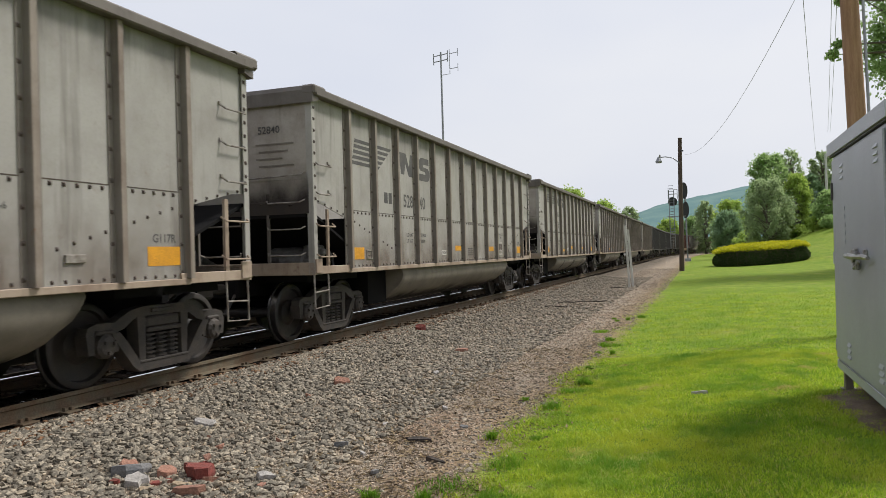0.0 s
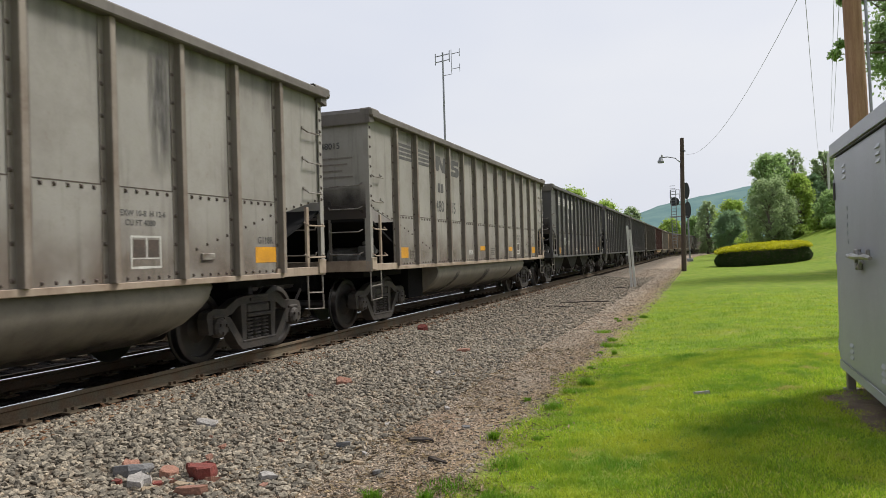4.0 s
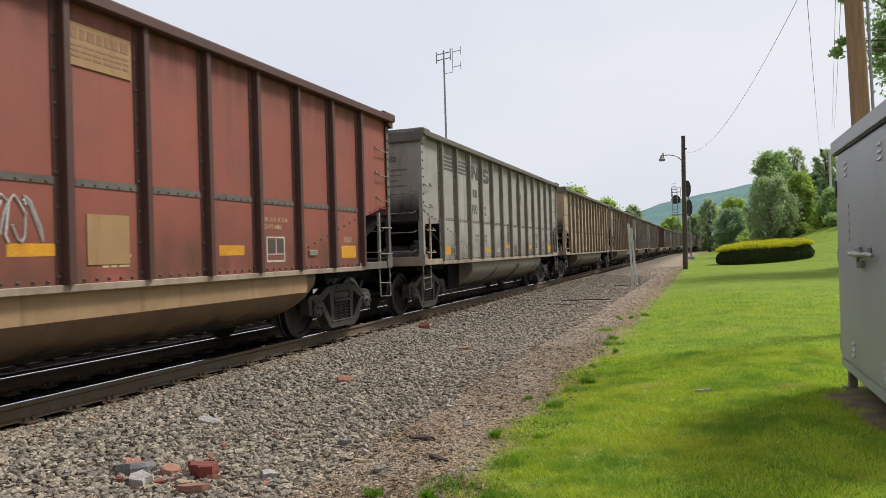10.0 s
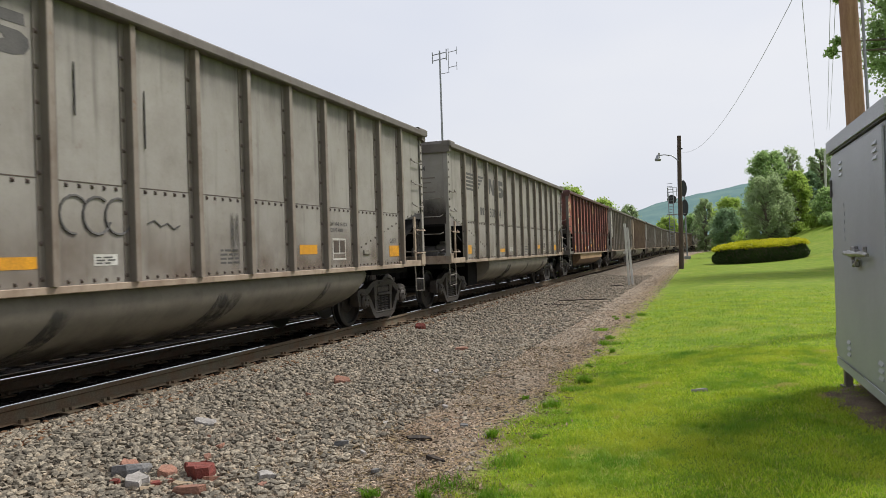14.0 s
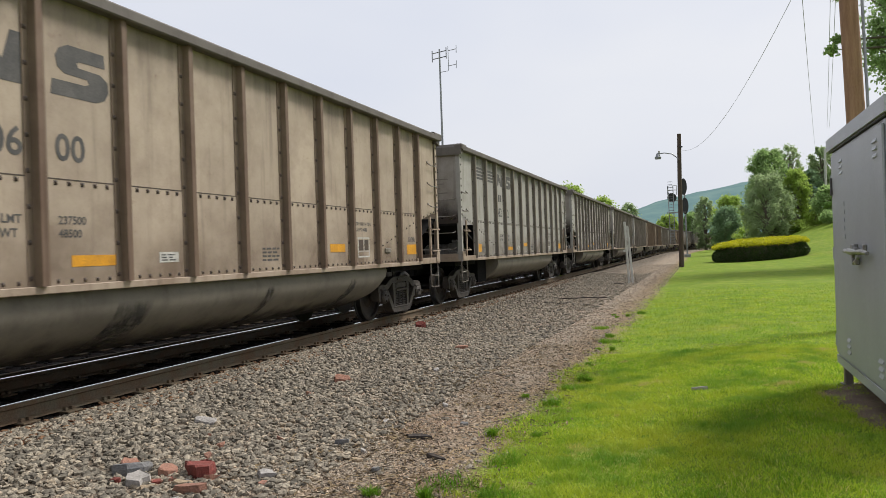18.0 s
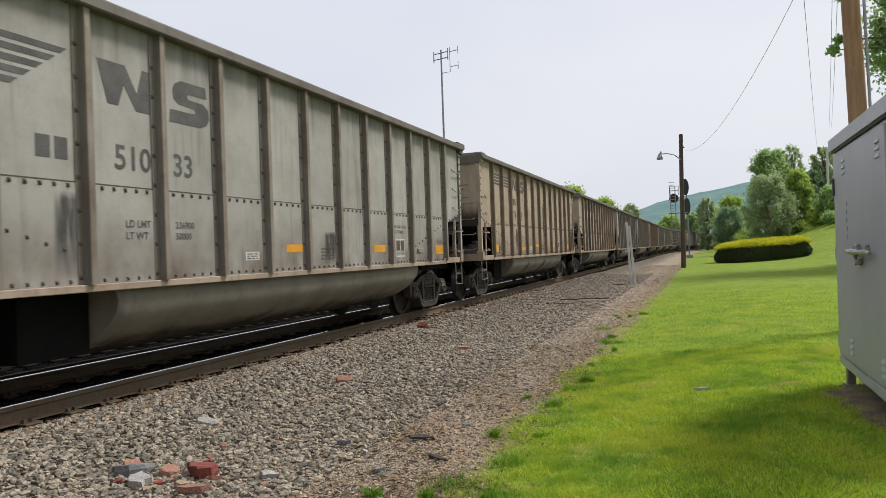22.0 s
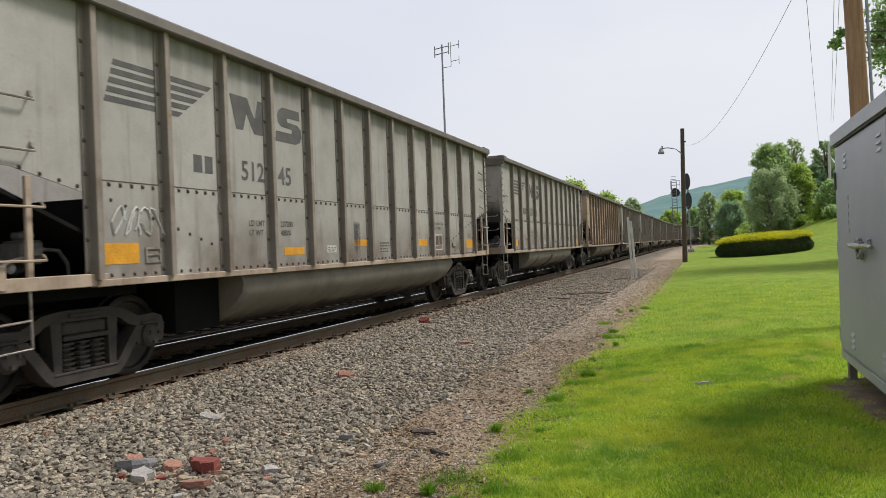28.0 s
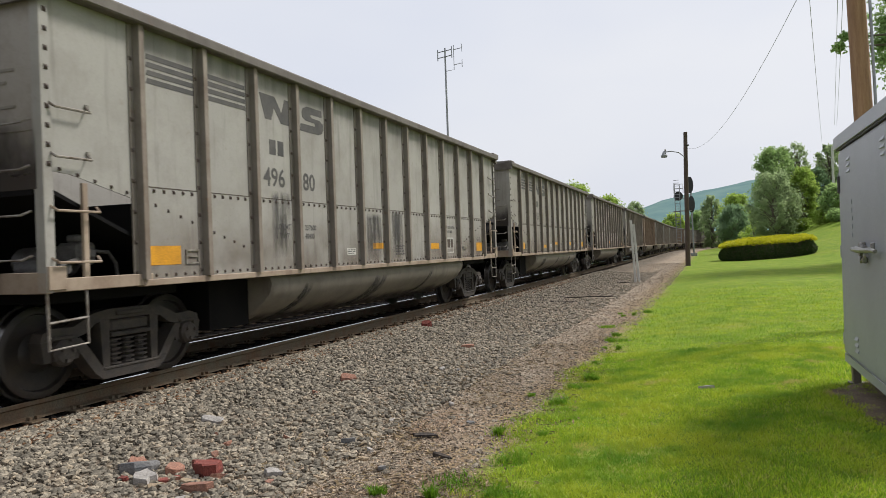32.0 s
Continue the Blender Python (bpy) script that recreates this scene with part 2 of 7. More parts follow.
def run_material():
    """Dried coal slurry: dark runs that thin out towards their edges and their lower end."""
    m, nt, bs = nodes_of("dried_coal_runs")
    tc = nt.nodes.new("ShaderNodeTexCoord")
    sep = nt.nodes.new("ShaderNodeSeparateXYZ")
    nt.links.new(tc.outputs["Generated"], sep.inputs[0])

    def calc(op, a, b=0.0):
        n = nt.nodes.new("ShaderNodeMath")
        n.operation = op
        for i, v in enumerate((a, b)):
            if isinstance(v, bpy.types.NodeSocket):
                nt.links.new(v, n.inputs[i])
            else:
                n.inputs[i].default_value = v
        return n.outputs[0]
    y, z = sep.outputs[1], sep.outputs[2]
    across = calc("MULTIPLY", calc("MULTIPLY", y, calc("SUBTRACT", 1.0, y)), 4.0)
    down = calc("MINIMUM", calc("MULTIPLY", z, 2.2), 1.0)
    top = calc("MINIMUM", calc("MULTIPLY", calc("SUBTRACT", 1.0, z), 9.0), 1.0)
    runs = noisy(nt, coords(nt, (1, 1, 0.12)), 11.0, 5, 0.34, 0.66)
    fine = noisy(nt, coords(nt, (1, 1, 0.5)), 26.0, 5, 0.3, 0.7)
    body = calc("MULTIPLY", calc("MULTIPLY", calc("POWER", across, 0.6), calc("MULTIPLY", down, top)), calc("ADD", calc("MULTIPLY", runs, 1.25), calc("MULTIPLY", fine, 0.3)))
    alpha = calc("MINIMUM", calc("MULTIPLY", body, 0.75), 0.7)
    bs.inputs["Base Color"].default_value = (0.035, 0.033, 0.031, 1)
    bs.inputs["Roughness"].default_value = 0.8
    nt.links.new(alpha, bs.inputs["Alpha"])
    return m


MET["stain"] = run_material()


def soot_shade_material():
    """Soot on the ends, soot and painted shade on the tub: dense at the lower edge, thinning out upwards in ragged
    clouds.
    """
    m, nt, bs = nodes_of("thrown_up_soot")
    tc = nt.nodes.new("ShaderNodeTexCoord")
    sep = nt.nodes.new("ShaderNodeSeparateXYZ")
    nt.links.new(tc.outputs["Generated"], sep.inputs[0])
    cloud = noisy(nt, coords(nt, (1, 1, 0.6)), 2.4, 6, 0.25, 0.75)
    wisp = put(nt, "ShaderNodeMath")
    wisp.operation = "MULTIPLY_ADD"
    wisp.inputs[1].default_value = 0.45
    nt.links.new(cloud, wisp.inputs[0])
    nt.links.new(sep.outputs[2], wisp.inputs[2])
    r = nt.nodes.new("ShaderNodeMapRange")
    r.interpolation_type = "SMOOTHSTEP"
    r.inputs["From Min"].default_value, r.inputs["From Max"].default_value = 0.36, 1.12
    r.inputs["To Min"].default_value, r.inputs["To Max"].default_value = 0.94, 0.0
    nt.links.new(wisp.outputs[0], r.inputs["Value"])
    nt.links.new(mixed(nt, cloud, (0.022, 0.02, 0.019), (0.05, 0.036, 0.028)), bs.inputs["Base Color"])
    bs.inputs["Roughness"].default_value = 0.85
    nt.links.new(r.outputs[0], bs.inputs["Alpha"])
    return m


MET["soot"] = soot_shade_material()


def grime_material():
    """Brown dirt thrown up from the sill and dark runs washed down from the top edge."""
    m, nt, bs = nodes_of("washed_down_grime")
    tc = nt.nodes.new("ShaderNodeTexCoord")
    sep = nt.nodes.new("ShaderNodeSeparateXYZ")
    nt.links.new(tc.outputs["Generated"], sep.inputs[0])

    def ramp(a, b, top):
        r = nt.nodes.new("ShaderNodeMapRange")
        r.interpolation_type = "SMOOTHSTEP"
        r.inputs["From Min"].default_value, r.inputs["From Max"].default_value, r.inputs["To Max"].default_value = a, b, top
        nt.links.new(sep.outputs[2], r.inputs["Value"])
        return r.outputs[0]

    def calc(op, a, b):
        n = nt.nodes.new("ShaderNodeMath")
        n.operation = op
        nt.links.new(a, n.inputs[0])
        nt.links.new(b, n.inputs[1])
        return n.outputs[0]
    runs = noisy(nt, coords(nt, (1, 1, 0.08)), 6.0, 5, 0.3, 0.75)
    clouds = noisy(nt, coords(nt, (1, 1, 1)), 1.7, 6, 0.3, 0.75)
    low = calc("MULTIPLY", ramp(0.32, 0.0, 0.65), clouds)
    high = calc("MULTIPLY", ramp(0.74, 1.0, 0.42), runs)
    nt.links.new(calc("MAXIMUM", low, high), bs.inputs["Alpha"])
    nt.links.new(mixed(nt, ramp(0.3, 0.8, 1.0), (0.125, 0.075, 0.046), (0.06, 0.05, 0.043)), bs.inputs["Base Color"])
    bs.inputs["Roughness"].default_value = 0.8
    return m


MET["grime"] = grime_material()
MET["rustband"] = wagon_paint("tan_rust_band", (0.42, 0.27, 0.14), (0.2, 0.11, 0.06), dirt=0.6, rusty=0.6, streaky=0.7)


# ---------------------------------------------------------------- mesh building
class Shape:
    """Collects corners and faces of one mesh."""

    def __init__(self):
        self.v, self.f = [], []

    def add(self, verts, faces):
        n = len(self.v)
        self.v += [tuple(p) for p in verts]
        self.f += [tuple(i + n for i in q) for q in faces]
        return self

    def box(self, x0, x1, y0, y1, z0, z1, c=0.0):
        """A box; c cuts all its edges."""
        if c <= 0:
            return self.add([(x, y, z) for x in (x0, x1) for y in (y0, y1) for z in (z0, z1)],
                            [(0, 1, 3, 2), (4, 6, 7, 5), (0, 4, 5, 1), (2, 3, 7, 6), (0, 2, 6, 4), (1, 5, 7, 3)])
        lo, hi = (x0, y0, z0), (x1, y1, z1)
        vs, at = [], {}
        for s in [(a, b, d) for a in (0, 1) for b in (0, 1) for d in (0, 1)]:
            for k in range(3):
                p = [hi[i] - c if s[i] else lo[i] + c for i in range(3)]
                p[k] = hi[k] if s[k] else lo[k]
                at[s, k] = len(vs)
                vs.append(p)
        fs = []
        for k in range(3):
            i, j = (k + 1) % 3, (k + 2) % 3
            for e in (0, 1):
                q = []
                for a, b in ((0, 0), (1, 0), (1, 1), (0, 1)):
                    s = [0, 0, 0]
                    s[k], s[i], s[j] = e, a, b
                    q.append(at[tuple(s), k])
                fs.append(q if e else q[::-1])
            for a in (0, 1):
                for b in (0, 1):
                    s0, s1 = [0, 0, 0], [0, 0, 0]
                    s0[k], s1[k] = 0, 1
                    s0[i] = s1[i] = a
                    s0[j] = s1[j] = b
                    s0, s1 = tuple(s0), tuple(s1)
                    q = [at[s0, i], at[s1, i], at[s1, j], at[s0, j]]
                    fs.append(q if (a == b) else q[::-1])
        for s in [(a, b, d) for a in (0, 1) for b in (0, 1) for d in (0, 1)]:
            q = [at[s, 0], at[s, 1], at[s, 2]]
            fs.append(q if sum(s) % 2 else q[::-1])
        return self.add(vs, fs)

    def slab(self, pts, axis, a, b):
        """A flat outline (u, v) pushed from a to b along axis 'x', 'y' or 'z'."""
        def p(u, v, w):
            return {"x": (w, u, v), "y": (u, w, v), "z": (u, v, w)}[axis]
        n = len(pts)
        vs = [p(u, v, a) for u, v in pts] + [p(u, v, b) for u, v in pts]
        return self.add(vs, [tuple(range(n)), tuple(range(2 * n - 1, n - 1, -1))] + [(i, (i + 1) % n + 0, (i + 1) % n + n, i + n) for i in range(n)])

    def tube(self, path, r, n=6, caps=True):
        """A round bar along a path of points; r is one radius or one for each point."""
        path = [Vector(p) for p in path]
        rs = r if isinstance(r, (list, tuple)) else [r] * len(path)
        base, side = len(self.v), None
        for i, p in enumerate(path):
            d = (path[min(i + 1, len(path) - 1)] - path[max(i - 1, 0)]).normalized()
            side = d.orthogonal().normalized() if side is None else (side - d * side.dot(d)).normalized()
            up = d.cross(side)
            for k in range(n):
                a = 2 * math.pi * k / n
                self.v.append(tuple(p + (side * math.cos(a) + up * math.sin(a)) * rs[i]))
        for i in range(len(path) - 1):
            for k in range(n):
                j = (k + 1) % n
                self.f.append((base + i * n + k, base + i * n + j, base + (i + 1) * n + j, base + (i + 1) * n + k))
        if caps:
            self.f.append(tuple(base + k for k in range(n))[::-1])
            self.f.append(tuple(base + (len(path) - 1) * n + k for k in range(n)))
        return self

    def lathe(self, profile, n, axis="x", at=(0, 0, 0)):
        """A profile of (along, radius) turned about an axis."""
        base = len(self.v)
        for a, r in profile:
            for k in range(n):
                t = 2 * math.pi * k / n
                c, s = r * math.cos(t), r * math.sin(t)
                q = {"x": (a, c, s), "y": (s, a, c), "z": (c, s, a)}[axis]
                self.v.append((q[0] + at[0], q[1] + at[1], q[2] + at[2]))
        for i in range(len(profile) - 1):
            for k in range(n):
                j = (k + 1) % n
                self.f.append((base + i * n + k, base + i * n + j, base + (i + 1) * n + j, base + (i + 1) * n + k))
        self.f.append(tuple(base + k for k in range(n))[::-1])
        self.f.append(tuple(base + (len(profile) - 1) * n + k for k in range(n)))
        return self

    def mesh(self, name, mats, smooth=False):
        me = bpy.data.meshes.new(name)
        me.from_pydata(self.v, [], self.f)
        bm = bmesh.new()
        bm.from_mesh(me)
        bmesh.ops.recalc_face_normals(bm, faces=bm.faces)
        bm.to_mesh(me)
        bm.free()
        for m in mats if isinstance(mats, (list, tuple)) else [mats]:
            me.materials.append(m)
        if smooth:
            me.shade_smooth()
            me.set_sharp_from_angle(angle=radians(40))
        return me


def part(name, shape, material, parent=None, label="", smooth=False, at=None):
    """One mesh object, under a thing or a part."""
    ob = new(name, shape if isinstance(shape, bpy.types.Mesh) else shape.mesh(name, material, smooth))
    if parent:
        ob.parent = parent
    if at is not None:
        ob.matrix_basis = at if isinstance(at, Matrix) else Matrix.Translation(at)
    if label:
        ob["label"] = label
    return ob


def thing(name, label, category, group="", kind="", at=(0, 0, 0)):
    ob = new(name)
    ob.empty_display_size = 0.2
    ob.matrix_basis = at if isinstance(at, Matrix) else Matrix.Translation(at)
    return tagged(ob, label, category, group, kind)


def lettering(text, size, material, name="lettering", lines=1.15):
    """Flat letters in the built-in font, lying in the y-z plane and read from +x; the lower left corner is the origin."""
    v, f = [], []
    for row, line in enumerate(text.split("\n")):
        at = 0.0
        for ch in line:
            gv, gf, wide = GLYPHS[ch]
            n = len(v)
            v += [(0.0, (at + a) * size, (b - row * lines) * size) for a, b in gv]
            f += [[i + n for i in q] for q in gf]
            at += wide
    me = bpy.data.meshes.new(name)
    me.from_pydata(v, [], f)
    me.materials.append(material)
    return me


def glyph_shapes(chars):
    """Outlines of single letters of the built-in font, at size 1, with their widths."""
    made = {}
    for ch in chars:
        for body in ((ch, ch + ch) if ch != " " else ("l l", "ll")):
            cu = bpy.data.curves.new("glyph", "FONT")
            cu.body, cu.offset, cu.resolution_u = body, 0.016, 3
            made[ch, body] = new("glyph", cu)
    deps = bpy.context.evaluated_depsgraph_get()
    out = {}
    for ch in chars:
        one, two = [bpy.data.meshes.new_from_object(made[ch, b].evaluated_get(deps)) for b in ((ch, ch + ch) if ch != " " else ("l l", "ll"))]
        x1, x2 = max(p.co.x for p in one.vertices), max(p.co.x for p in two.vertices)
        if ch == " ":
            out[ch] = ([], [], x1 - x2)
        else:
            out[ch] = ([(p.co.x, p.co.y) for p in one.vertices], [list(q.vertices) for q in one.polygons], x2 - x1)
    for ob in made.values():
        bpy.data.objects.remove(ob)
    return out


GLYPHS = glyph_shapes("0123456789-/ ABCDEFGHKLMOPRTUWX")


# ---------------------------------------------------------------- the line of the track
CURVE_FROM, RADIUS = 110.0, 565.0


def on_line(d, off=0.0, z=0.0):
    """The pose at d metres along the track, off metres towards the lawn."""
    if d <= CURVE_FROM:
        return pose(off, d, z)
    a = (d - CURVE_FROM) / RADIUS
    return pose(RADIUS - (RADIUS - off) * math.cos(a), CURVE_FROM + (RADIUS - off) * math.sin(a), z, 0, 0, -math.degrees(a))


# ---------------------------------------------------------------- coal wagons
HALF, SIDE, TOP = 7.18, 1.56, 3.855           # half length of the body, side sheet, height over the rails
RIBS = [-HALF + 1.175 + 1.0008 * i for i in range(13)]
TRUCK_AT = (-5.70, 6.15)
WHEEL_R = 0.457


def rib_mesh(mat):
    s = Shape()
    # pressed hat section: two flanges and a raised web
    s.slab([(SIDE - 0.006, -0.115), (SIDE + 0.012, -0.115), (SIDE + 0.012, -0.046), (SIDE + 0.082, -0.038), (SIDE + 0.088, -0.032), (SIDE + 0.088, 0.032), (SIDE + 0.082, 0.038),
            (SIDE + 0.012, 0.046), (SIDE + 0.012, 0.115), (SIDE - 0.006, 0.115)], "z", 1.13, 3.73)
    me = s.mesh("rib", [mat, MET["ribface"]])
    for p in me.polygons:
        if p.center[0] > SIDE + 0.084:
            p.material_index = 1
    return me


def side_sheet_shape(cut):
    """Side sheet with the open corners at both ends; cut is (inner y, z at the corner, z inside)."""
    yi, zc, zi = cut
    h = HALF - 0.02
    pts = [(-h, zc), (-h + 0.3, zc - 0.02), (-yi, zi), (-yi, 1.12), (yi, 1.12), (yi, zi), (h - 0.3, zc - 0.02), (h, zc), (h, 3.735), (-h, 3.735)]
    return pts


def side_panels(car, cut):
    """The side towards the lawn, panel by panel between the ribs, with the lapped seam at mid height."""
    yi, zc, zi = cut
    edges = [-HALF + 0.02] + RIBS + [HALF - 0.02]
    for i, (a, b) in enumerate(zip(edges, edges[1:])):
        a, b = a + 0.002, b - 0.002
        s = Shape()
        if i in (0, 13):
            o, n = (a, b) if i == 0 else (b, a)
            e = -yi if i == 0 else yi
            k = -0.3 if i == 13 else 0.3
            pts = [(o, zc), (o + k, zc - 0.02), (e, zi), (e, 1.12), (n, 1.12), (n, 3.735), (o, 3.735)] if abs(e - n) > 0.01 else [(o, zc), (o + k, zc - 0.02), (n, zi), (n, 3.735), (o, 3.735)]
            s.slab(pts, "x", SIDE - 0.014, SIDE)
        else:
            s.slab([(a, 1.12), (b, 1.12), (b, 2.085), (a, 2.085)], "x", SIDE - 0.014, SIDE + 0.005)
            s.slab([(a, 2.02), (b, 2.02), (b, 3.735), (a, 3.735)], "x", SIDE - 0.014, SIDE)
        part("side_panel", s, PAINT["grey"], car)


def truck_parts(car, y):
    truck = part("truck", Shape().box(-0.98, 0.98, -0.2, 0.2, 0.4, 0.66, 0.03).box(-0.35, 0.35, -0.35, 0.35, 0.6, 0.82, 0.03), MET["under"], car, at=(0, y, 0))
    frame_me = Shape()
    # cast side frame: compression member, two columns, tension member with the spring seat, pedestal jaws
    over = [(-1.13, 0.57), (-1.10, 0.66), (-0.98, 0.70), (-0.74, 0.69), (-0.50, 0.80), (-0.30, 0.83), (0.30, 0.83), (0.50, 0.80), (0.74, 0.69), (0.98, 0.70), (1.10, 0.66), (1.13, 0.57)]
    below = [(1.02, 0.57), (0.76, 0.57), (0.60, 0.61), (0.46, 0.70), (0.28, 0.72), (-0.28, 0.72), (-0.46, 0.70), (-0.60, 0.61), (-0.76, 0.57), (-1.02, 0.57)]
    frame_me.slab(over + below, "x", 0.95, 1.09)
    belly = [(-0.80, 0.58), (-0.70, 0.44), (-0.50, 0.19), (-0.40, 0.115), (0.40, 0.115), (0.50, 0.19), (0.70, 0.44), (0.80, 0.58)]
    inner = [(0.68, 0.58), (0.58, 0.47), (0.41, 0.25), (0.36, 0.215), (-0.36, 0.215), (-0.41, 0.25), (-0.58, 0.47), (-0.68, 0.58)]
    frame_me.slab(belly + inner, "x", 0.93, 1.11)
    frame_me.box(0.93, 1.12, -0.40, 0.40, 0.205, 0.235, 0.008)
    for s in (-1, 1):
        frame_me.slab([(s * 0.30, 0.22), (s * 0.39, 0.22), (s * 0.42, 0.72), (s * 0.29, 0.72)], "x", 0.94, 1.10)
        frame_me.slab([(s * 0.70, 0.38), (s * 0.76, 0.38), (s * 0.77, 0.58), (s * 0.68, 0.58)], "x", 0.94, 1.1)
        frame_me.slab([(s * 1.02, 0.38), (s * 1.10, 0.38), (s * 1.13, 0.58), (s * 1.02, 0.58)], "x", 0.94, 1.1)
        frame_me.box(0.96, 1.12, s * 0.89 - 0.12, s * 0.89 + 0.12, 0.575, 0.625, 0.015)
    frame_me.box(0.9, 1.10, -0.27, 0.27, 0.585, 0.71, 0.02)
    frame_me.box(0.93, 1.12, -0.28, 0.28, 0.535, 0.584, 0.01)
    frame_me.box(1.09, 1.115, -0.2, 0.2, 0.755, 0.80, 0.006)
    fm = frame_me.mesh("side_frame", MET["truck"])
    coil = Shape()
    prof = []
    for i in range(6):
        z = 0.235 + i * 0.05
        prof += [(z, 0.05), (z + 0.008, 0.088), (z + 0.026, 0.088), (z + 0.034, 0.05)]
    coil.lathe(prof, 8, "z", (1.02, 0, 0))
    cm = coil.mesh("coil_spring", MET["truck"])
    far = Shape()
    for k in (-0.19, 0.0, 0.19):
        part("coil_spring", cm, None, truck, at=(0, k, 0))
        far.lathe(prof, 6, "z", (-1.02, k, 0))
    part("spring_nest", far, MET["truck"], truck)
    cap = Shape()
    cap.lathe([(1.0, 0.11), (1.06, 0.135), (1.13, 0.13), (1.16, 0.10), (1.17, 0.05)], 12, "x")
    for k in range(3):
        a = 2 * math.pi * k / 3 + 0.4
        cap.box(1.155, 1.19, 0.07 * math.cos(a) - 0.018, 0.07 * math.cos(a) + 0.018, 0.07 * math.sin(a) - 0.018, 0.07 * math.sin(a) + 0.018)
    cap_r = cap.mesh("bearing_cap", MET["truck"])
    wheel = Shape()
    for s in (-1, 1):
        wheel.lathe([(s * 0.66, 0.12), (s * 0.67, 0.40), (s * 0.675, 0.482), (s * 0.70, 0.482), (s * 0.712, 0.459), (s * 0.80, WHEEL_R - 0.004),
                     (s * 0.81, 0.44), (s * 0.81, 0.385), (s * 0.765, 0.37), (s * 0.755, 0.2), (s * 0.80, 0.14), (s * 0.82, 0.10)], 28, "x")
    wheel.tube([(-1.1, 0, 0), (1.1, 0, 0)], 0.08, 10)
    wm = wheel.mesh("wheelset", [MET["wheel"], MET["tread"]], smooth=True)
    for p in wm.polygons:
        r = math.hypot(p.center[1], p.center[2])
        if r > 0.452 and abs(p.normal[0]) < 0.5:
            p.material_index = 1
    sets = []
    flip = Matrix.Diagonal((-1, 1, 1, 1))
    fm2 = fm.copy()
    for me in (fm2,):
        me.transform(flip)
        me.flip_normals()
    part("side_frame", fm, None, truck)
    part("side_frame", fm2, None, truck)
    for s in (-1, 1):
        part("bearing_cap", cap_r, None, truck, at=(0, s * 0.89, WHEEL_R))
        sets.append(part("wheelset", wm, None, truck, at=(0, s * 0.89, WHEEL_R)))
    return truck


